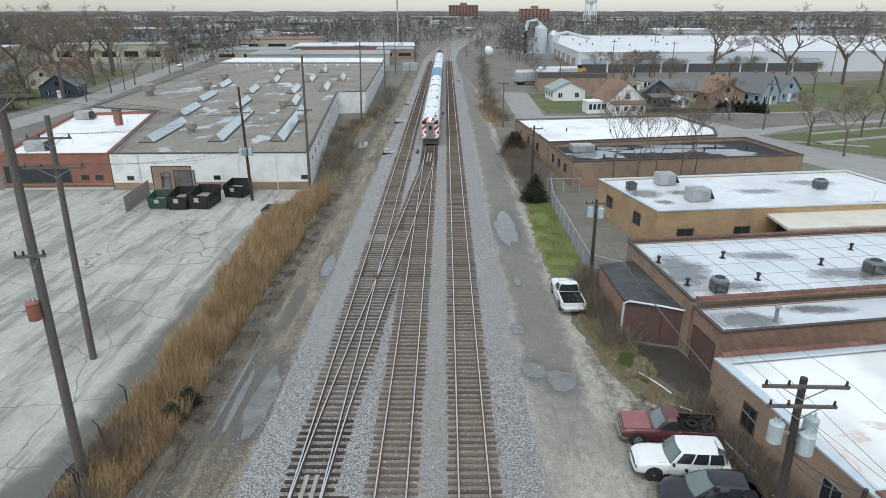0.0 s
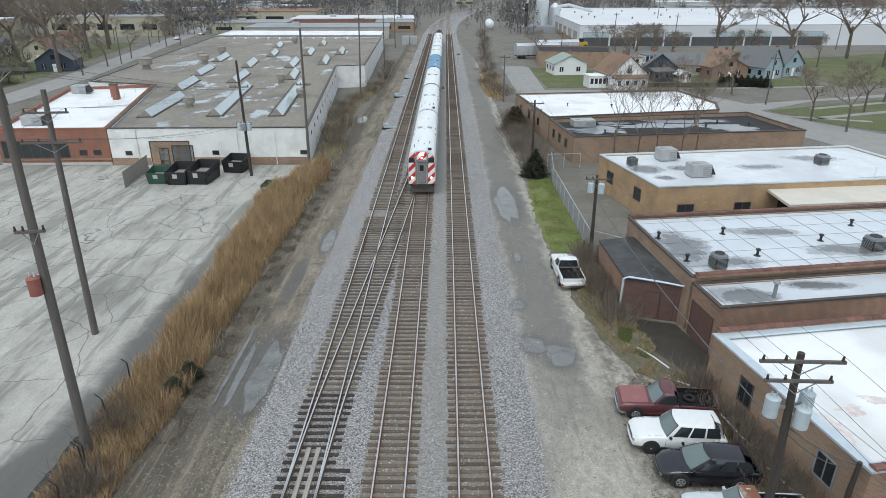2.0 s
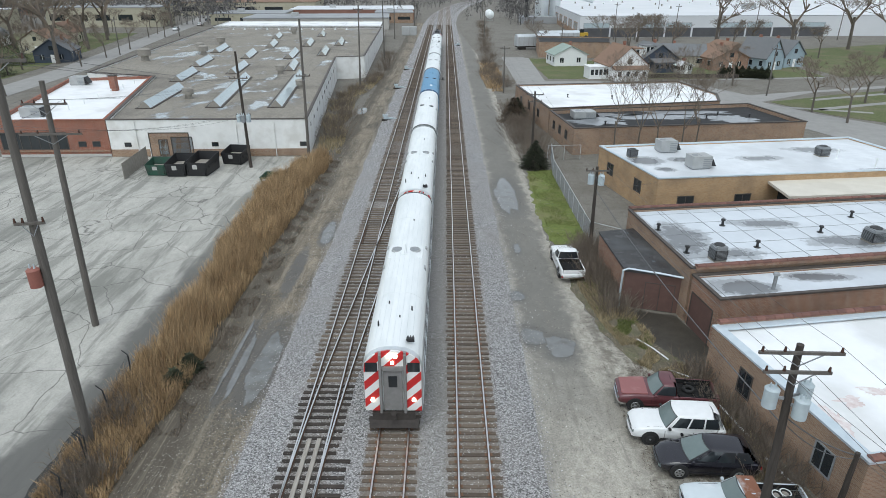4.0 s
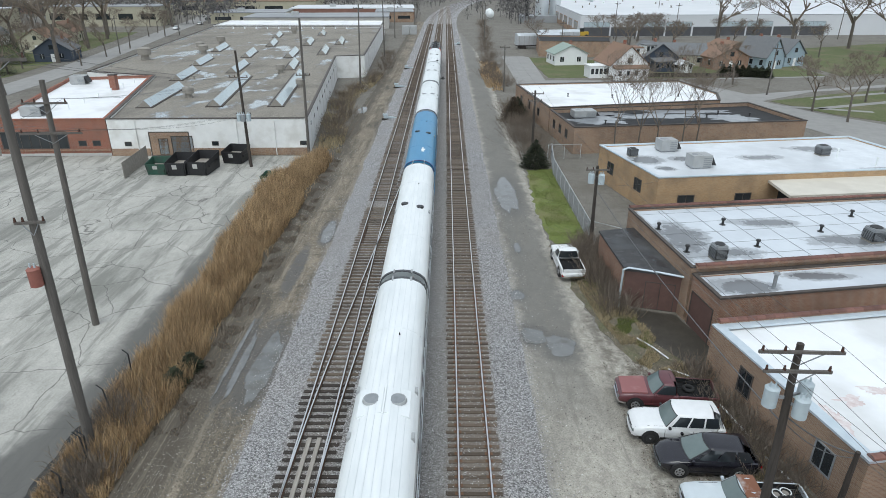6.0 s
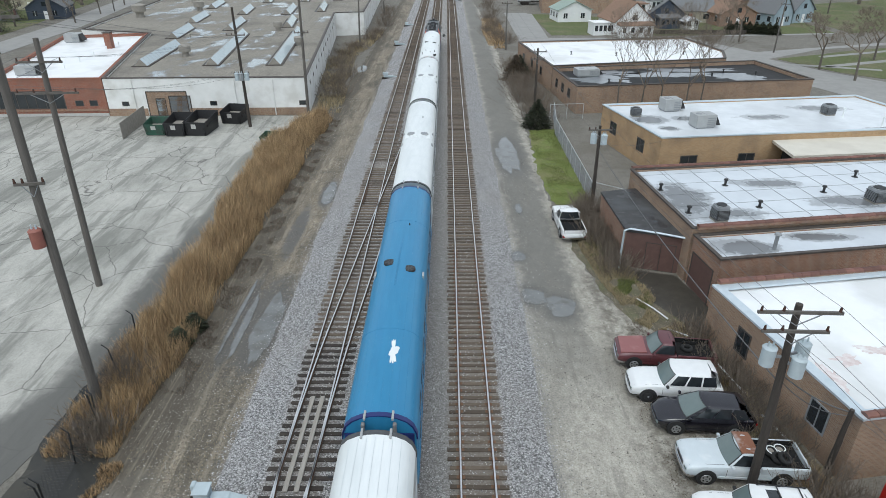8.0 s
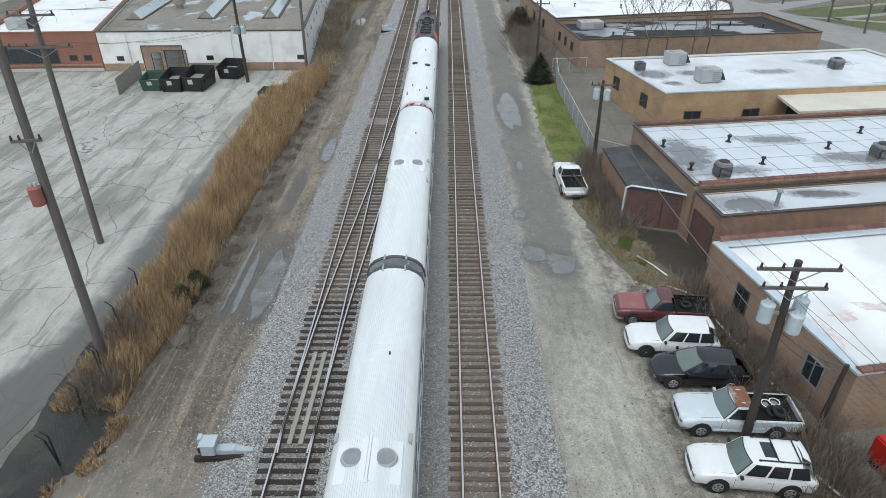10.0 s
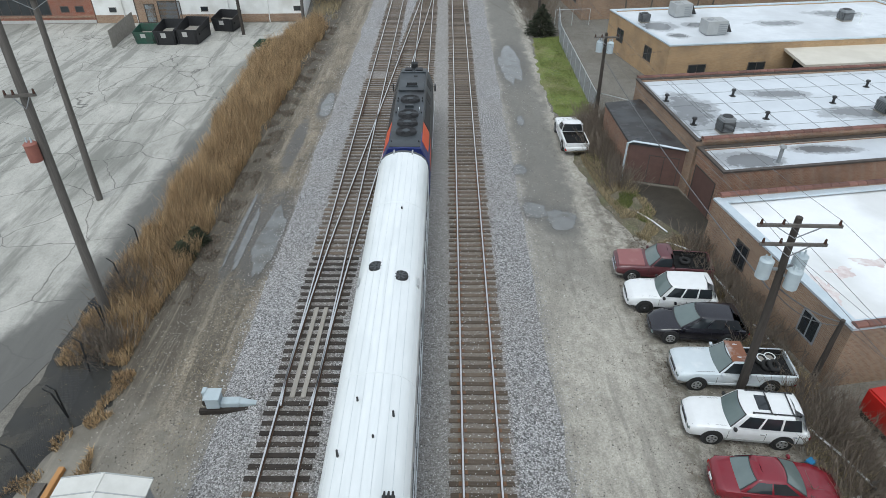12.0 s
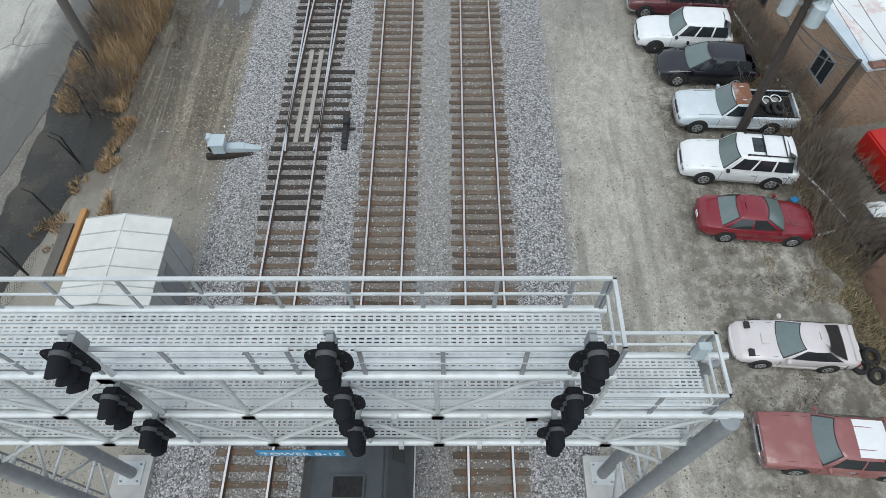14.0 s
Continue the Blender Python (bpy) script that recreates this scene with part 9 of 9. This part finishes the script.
def dormer(t, x, y, z, w, d, h, wall, roof):
    part("dormer", box(B(), x - w / 2, x + w / 2, y - d / 2, y + d / 2, z, z + h), wall, t)
    part("dormer_roof", box(B(), x - w / 2 - 0.2, x + w / 2 + 0.2, y - d / 2 - 0.3, y + d / 2, z + h + 0.003, z + h + 0.18), roof, t)
    for k in (-1, 1):
        part("dormer_window", box(B(), x + k * w * 0.2 - 0.35, x + k * w * 0.2 + 0.35, y - d / 2 - 0.03, y - d / 2 + 0.02, z + 0.5, z + h - 0.2), "glass", t)


house("small white garage with green shingle roof", 31.8, 171.5, 8, 8.6, 7.5, 2.9, 4.9, "sidingwhite", "shinglegreen")
hw = house("white wooden house with brown roof and enclosed porch", 40.5, 150.5, 8, 8.6, 10.5, 3.2, 7.0, "sidingwhite", "shinglebrown", porch=(7.6, 1.8))
dormer(hw, 1.8, -1.0, 4.0, 3.6, 4.2, 2.4, "sidingwhite", "shinglebrown")
part("side_porch", box(B(), -8.4, -4.301, -3.2, 0.6, 0, 2.6), "sidingwhite", hw)
part("side_porch_roof", box(B(), -8.6, -4.3, -3.4, 0.8, 2.603, 2.75), "sidingwhite", hw)
for k in range(4):
    part("window", box(B(), -8.1 + k * 1.0, -7.4 + k * 1.0, -3.23, -3.19, 0.9, 2.1), "glass", hw)
hn = house("dark navy house with grey roof and dormers", 51.5, 163.5, 10, 9.5, 10, 3.0, 6.2, "sidingnavy", "shinglegrey", porch=(5.2, 2.6))
dormer(hn, -2.4, -2.0, 3.8, 2.6, 3.4, 2.0, "sidingwhite", "shinglegrey")
house("tan bungalow with grey-brown hipped roof", 61.5, 170.5, 80, 8.5, 11, 2.9, 5.2, "sidingtan", "shinglegrey")
house("brown brick bungalow with brown roof", 69.5, 166, 10, 9.5, 11, 2.9, 5.2, "brickbrown", "shinglebrown")
house("pale blue house with steep gable", 79.5, 165, 25, 6.0, 9, 3.2, 7.2, "sidingblue", "shinglegrey")
house("grey house with dark roof", 87, 171, 25, 7.0, 10, 3.2, 6.4, "sidingblue", "shinglegrey")
house("low brick house with brown roof", 77, 180, 10, 8.0, 10, 2.8, 5.0, "brickbrown", "shinglebrown")
house("small pale garden shed", 57.0, 155.6, 12, 3.2, 3.0, 2.0, 2.7, "hvac", "farwhite")
house("dark blue house across the street", -106, 178, 15, 9, 10, 3.0, 6.0, "sidingnavy", "shinglegrey")
for x, y, rz, w_, r_ in ((-122, 200, 5, "sidingtan", "shinglebrown"), (-138, 188, 10, "brickbrown", "shinglebrown"), (-150, 215, 10, "sidingwhite", "shinglegrey"), (-132, 228, 10, "sidingtan", "shinglebrown"), (-160, 180, 0, "sidingtan", "shinglegrey")):
    house("suburban house beyond the bare trees", x, y, rz, 10, 12, 3.4, 6.5, w_, r_)
bf = thing("garden_fence", "low brown board fence round a lawn", "fence")
for i in range(60):
    part("board", box(B(), 46.5 + i * 0.34, 46.8 + i * 0.34, 148.0 - i * 0.01, 148.05 - i * 0.01, GZ, GZ + 1.0), "pole_dark", bf)
sw = hall("corner_workshop", "tan and red brick workshop with dark flat roof", [(26.5, 186), (46, 184.5), (50, 200), (28, 203)], 3.6, "bricktan", "tarroof")
# large warehouse with a white roof
WH = [(49.5, 245), (145, 252), (300, 262), (330, 420), (70, 420), (53, 326)]
wh = hall("warehouse", "huge low warehouse with white roof and dark grey panels", WH, 6.8, "farwhite", "farwhite", coping="fargrey", parapet=0.2, cw=0.8)
e = (Vector(WH[1]) - Vector(WH[0])).normalized()
for i in range(9):
    s = 1.5 + i * 10.4
    on_wall(wh, WH, 0, s, 9.6, -0.5, 2.6, "wall_panel", M["darkpanel"], "fargrey", 0.06, 0.12)
    if i % 3 != 1:
        on_wall(wh, WH, 0, s, 9.6, 2.9, 4.4, "window_band", M["skylight"], "fargrey", 0.08, 0.12, 5)
for i in range(5):
    on_wall(wh, WH, 5, 6 + i * 15, 9.0, 1.5, 4.0, "window_band", M["skylight"], "bricktan", 0.08, 0.3, 5)
    on_wall(wh, WH, 5, 4 + i * 15.2, 14.4, -0.5, 1.1, "brick_base", M["bricktan"], "bricktan", 0.08, 0.1)
for i in range(40):
    x, y = rg.uniform(60, 260), rg.uniform(262, 410)
    roof_vent(x, y, 6.6, 0.5, 0.8, "ventrust" if i % 3 else "roofwhite", "vent on the warehouse roof")
roof_unit("large rooftop unit on the warehouse", 135, 300, 6.6, 5, 3.5, 2.5, 4)
roof_unit("blue grey rooftop unit on the warehouse", 205, 290, 6.6, 6, 4, 2.8, 4)
# goods wagons, tank and plant
for i in range(2):
    gw = thing("goods_wagon", "grey-white covered goods wagon on a siding", "goods wagon", pose(22 + i * 8.5, 206 + i * 12, GZ, 0, 0, -78), "goods wagons")
    part("body", loft(B(), [[(x, y, z) for x, z in half([(1.5, 1.1), (1.5, 3.9), (1.1, 4.4), (0.0, 4.6)])] for y in (0, 14)]), "silver", gw)
    part("frame", box(B(), -1.4, 1.4, 0.3, 13.7, 0.7, 1.1), "under", gw)
    for y in (2, 12):
        part("bogie", box(B(), -1.1, 1.1, y - 1, y + 1, 0.0, 0.8), "under", gw)
    for k in range(9):
        part("rib", box(B(), -1.56, 1.56, 0.5 + k * 1.6, 0.62 + k * 1.6, 1.1, 3.9), "hvac", gw)
tk_ = thing("storage_tank", "white horizontal storage tank", "tank", pose(22, 330, GZ))
part("vessel", loft(B(), [[(r * math.cos(a * 0.5236), y, 3 + r * math.sin(a * 0.5236)) for a in range(12)] for y, r in ((0, 0.8), (0.8, 2.0), (11.2, 2.0), (12, 0.8))]), "roofwhite", tk_, smooth=True)
for y in (2, 10):
    part("saddle", box(B(), -1.5, 1.5, y - 0.3, y + 0.3, 0, 1.6), "stonetrim", tk_)
pl = thing("dust_plant", "grey industrial plant with silos, ducts and a dark stack", "industrial plant", pose(46, 322, GZ))
for x, y, r, h in ((0, 0, 3.2, 14), (7, 4, 2.6, 11)):
    part("silo", cyl(B(), (x, y, 3), (x, y, h), r, r, 18), "silver", pl, smooth=True)
    part("cone", cyl(B(), (x, y, h), (x, y, h + 2), r, 0.6, 18), "silver", pl, smooth=True)
    part("hopper", cyl(B(), (x, y, 0), (x, y, 3), 0.9, r, 18), "silver", pl, smooth=True)
part("stack", cyl(B(), (-8, -6, 0), (-8, -6, 13), 0.9, 0.8, 12), "plastic", pl)
part("duct", tube([(-8, 2, 10), (-6, 2, 17), (-2, 1, 18), (0, 0, 16)], 0.9, 10), "silver", pl, smooth=True)
part("duct", tube([(7, 4, 11), (14, 6, 12), (26, 8, 9)], 0.7, 10), "silver", pl, smooth=True)
part("shed", box(B(), -10, 10, -8, 10, 0, 2.9), "fargrey", pl)
ld = thing("yellow_loader", "yellow wheel loader beside the brick wall", "machine", pose(49, 238, GZ))
part("body", box(B(), -2.2, 2.2, -1, 1, 0.8, 2.4), "yellow", ld, bevel=0.15)
part("cab", box(B(), -0.8, 0.6, -0.8, 0.8, 2.401, 3.6), "glass", ld, bevel=0.05)
part("bucket", box(B(), -3.6, -2.3, -1.2, 1.2, 0.1, 1.0), "orange", ld, bevel=0.05)
for x in (-1.4, 1.4):
    for y in (-1.1, 1.1):
        part("wheel", cyl(B(), (x, y - 0.25, 0.75), (x, y + 0.25, 0.75), 0.75, 0.75, 16), "rubber", ld)
# relay cabin beside the dirt road
rc = thing("relay_cabin", "pale grey relay cabins beside the dirt road", "equipment cabin", pose(-15.2, 255, GZ))
for i in range(2):
    part("cabin", box(B(), -1.6 + i * 2.9, 1.1 + i * 2.9, -2, 2, 0, 3.0), "hvac", rc, bevel=0.03)
# low sheds, middle distance
def low_hall(label, x, y, w, d, h, wall, roof, rz=0):
    b = thing("low_building", label, "building", pose(x, y, GZ, 0, 0, rz), "town buildings")
    part("wall", box(B(), -w / 2, w / 2, -d / 2, d / 2, -0.1, h), wall, b)
    part("roof", box(B(), -w / 2 - 0.2, w / 2 + 0.2, -d / 2 - 0.2, d / 2 + 0.2, h + 0.003, h + 0.35), roof, b)
    k = 1 if y > 900 else max(2, min(5, int(w / 9)))
    for i in range(k):
        c = -w / 2 + w * (i + 0.5) / k
        part("window", box(B(), c - w / k * 0.32, c + w / k * 0.32, -d / 2 - 0.08, -d / 2 + 0.05, h * 0.35, h * 0.65), "glass", b)
    if y < 900:
        part("roof_unit", box(B(), -w * 0.2, -w * 0.2 + 3, -d * 0.1, -d * 0.1 + 2.5, h + 0.351, h + 1.7), "hvac", b)
    return b


for a in (("grey-walled workshop with white roof", -55, 292, 60, 28, 4.5, "farwall", "fargrey"), ("long workshop with pale roof", -48, 352, 62, 34, 5.0, "farbrick", "farwhite"), ("brick workshop with sign board", -25, 326, 18, 20, 4.5, "bricktan", "fargrey"), ("cream shed with low roof", -92, 320, 34, 26, 4.6, "sidingtan", "fargrey"), ("pale flat-roofed apartment building", -150, 300, 48, 20, 8.0, "sidingtan", "fargrey"), ("pale flat-roofed apartment building", -205, 270, 50, 22, 8.0, "sidingtan", "farwhite"), ("pale apartment block with brown roof", -195, 225, 40, 18, 7.5, "sidingtan", "shinglebrown"), ("long pale hall with ribbon windows", -250, 470, 120, 40, 10, "farwall", "farwhite")):
    low_hall(*a, 4)
rf = random.Random(77)
walls, roofs = ("farwall", "farwall", "farbrick", "sidingtan", "farwhite"), ("farwhite", "farwhite", "fargrey", "fargrey", "shinglebrown")
for i in range(135):
    y = 380 + 1500 * rf.random() ** 1.7
    x = rf.uniform(-0.72, 0.78) * y
    if -80 - (y - 300) * 0.1 < x < 120 + max(0, y - 420) * 0.3 and y < 1000:
        continue
    if 40 < x < 340 and y < 450:
        continue
    w, d, h = rf.uniform(18, 80), rf.uniform(15, 45), rf.uniform(3.5, 9)
    low_hall("distant low town building", x, y, w, d, h, rf.choice(walls), rf.choice(roofs), rf.uniform(-8, 14))


def block(label, x, y, w, d, h, wall, floors, cols, top=None):
    t = thing("apartment_block", label, "apartment block", pose(x, y, GZ), "apartment blocks")
    part("wall", box(B(), -w / 2, w / 2, -d / 2, d / 2, 0, h), wall, t)
    part("roof", box(B(), -w / 2 - 0.3, w / 2 + 0.3, -d / 2 - 0.3, d / 2 + 0.3, h, h + 0.8), "fargrey", t)
    part("lift_house", box(B(), -w * 0.12, w * 0.12, -d * 0.2, d * 0.2, h + 0.801, h + 6), wall, t)
    for i in range(floors):
        for j in range(cols):
            xx = -w / 2 + w * (j + 0.5) / cols
            z = h * (i + 0.3) / floors
            part("window", box(B(), xx - w / cols * 0.28, xx + w / cols * 0.28, -d / 2 - 0.15, -d / 2 + 0.1, z, z + h / floors * 0.5), "glass", t)
    return t


block("tall red brick apartment block on the skyline", 43, 1650, 72, 25, 33, "farbrick", 8, 9)
block("pale brick apartment block on the skyline", 170, 1290, 56, 25, 24, "farbrick", 6, 8)
wt = thing("water_tower", "white water tower on slender legs", "water tower", pose(224, 1040, GZ))
for i in range(6):
    a = i * math.pi / 3
    part("leg", cyl(B(), (11 * math.cos(a), 11 * math.sin(a), 0), (8 * math.cos(a), 8 * math.sin(a), 34), 0.7, 0.6, 8), "roofwhite", wt)
part("riser", cyl(B(), (0, 0, 0), (0, 0, 34), 1.6, 1.6, 12), "roofwhite", wt)
part("brace", cyl(B(), (0, 0, 16), (0, 0, 17), 10.5, 10.5, 6), "roofwhite", wt)
part("tank", loft(B(), [[(r * math.cos(k * 0.3927), r * math.sin(k * 0.3927), z) for k in range(16)] for z, r in ((30, 2), (34, 9), (40, 10.5), (46, 9), (50, 1))]), "roofwhite", wt, smooth=True)
ct = thing("cell_mast", "slender grey lattice mast with antennas", "mast", pose(-34, 470, GZ))
part("mast", cyl(B(), (0, 0, 0), (0, 0, 38), 0.7, 0.4, 8), "hvac", ct)
for z in (30, 34, 37):
    part("antenna_ring", box(B(), -1.8, 1.8, -1.8, 1.8, z, z + 1.4), "hvac", ct)
yh = low_hall("yellow station building by the curve", 19, 690, 20, 10, 5, "sidingtan", "farwhite", 0)
# bare woods to the horizon
v, f = [], []
rw = random.Random(31)
def far_tree(x, y, h, w, n):
    for i in range(n):
        a, q = rw.uniform(0, 6.283), rw.random() ** 0.5
        z = h * (0.25 + 0.75 * rw.random())
        k = w * q * math.sin(math.pi * min(1, max(0.12, z / h)) ** 0.8 + 0.2)
        c = Vector((x + k * math.cos(a), y + k * math.sin(a), GZ + z))
        s = h * rw.uniform(0.025, 0.065) * (1.0 if y < 900 else 1.6)
        b = len(v)
        v.extend([tuple(c + Vector((rw.uniform(-s, s), rw.uniform(-s, s), rw.uniform(-s, s) * 1.4))) for _ in range(3)])
        f.append((b, b + 1, b + 2))
    b = len(v)
    v.extend([(x - 0.2, y, GZ), (x + 0.2, y, GZ), (x, y, GZ + h * 0.7)])
    f.append((b, b + 1, b + 2))


for i in range(6500):
    y = 300 + 2700 * rw.random() ** 1.6
    x = rw.uniform(-0.80, 0.84) * y
    if -35 < x - max(0, y - 300) ** 2 / 2600 < 30 and y < 700 or 40 < x < 345 and y < 425 or -100 < x < 20 and y < 390:
        continue
    far_tree(x, y, rw.uniform(8, 16), rw.uniform(3, 7), 100 if y < 700 else 45 if y < 1300 else 22)
for i in range(34):
    copy_thing(rw.choice((t1, t2, t3)), pose(rw.uniform(-185, -102), rw.uniform(115, 290), GZ, 0, 0, rw.uniform(0, 360)))
for i in range(20):
    copy_thing(rw.choice((t1, t2, t2)), pose(rw.uniform(98, 190), rw.uniform(120, 225), GZ, 0, 0, rw.uniform(0, 360)))
for i in range(16):
    copy_thing(rw.choice((t1, t2)), pose(rw.uniform(48, 100), rw.uniform(192, 238), GZ, 0, 0, rw.uniform(0, 360)))
for i in range(90):
    y = rw.uniform(330, 690)
    c = (y - 300) ** 2 / 2600
    far_tree(c + rw.choice((rw.uniform(-30, -15), rw.uniform(10, 30))), y, rw.uniform(4, 9), rw.uniform(2, 5), 110)
tagged(mesh_part("far_woods", v, f, "farwood"), "bare brown woods between the houses out to the horizon", "woods", kind="stuff")
bm = B()
pr = None
for k in range(2):
    ring0, ring1 = [], []
    yk = 2600 + 1200 * k
    for i in range(161):
        x = (-0.9 + 1.8 * i / 160) * yk
        h = 15 + 6 * noise.noise(Vector((i * 0.35, k, 0))) + 3 * noise.noise(Vector((i * 1.7, k, 4)))
        ring0.append((x, yk, GZ - 1))
        ring1.append((x, yk + 10, GZ + h))
    loft(bm, [ring0, ring1, [(x, y + 60, GZ - 1) for x, y, z in ring0]], caps=False, closed=False)
tagged(part("horizon_woods", bm, "farwood"), "hazy belt of woods on the horizon", "backdrop", kind="structure")


def motions():
    """The train rolls towards the camera on the middle track and passes below it."""
    for car, back in TRAIN:
        walk(car, [(t, pose(MX, train_y(t) + back, 0)) for t in (0.0, 1.0, 2.0, 3.0, 4.0, 5.0, 6.0, 7.0, 8.0, 9.0, 10.0, 11.0, 12.0, 13.0, 14.0)])


motions()
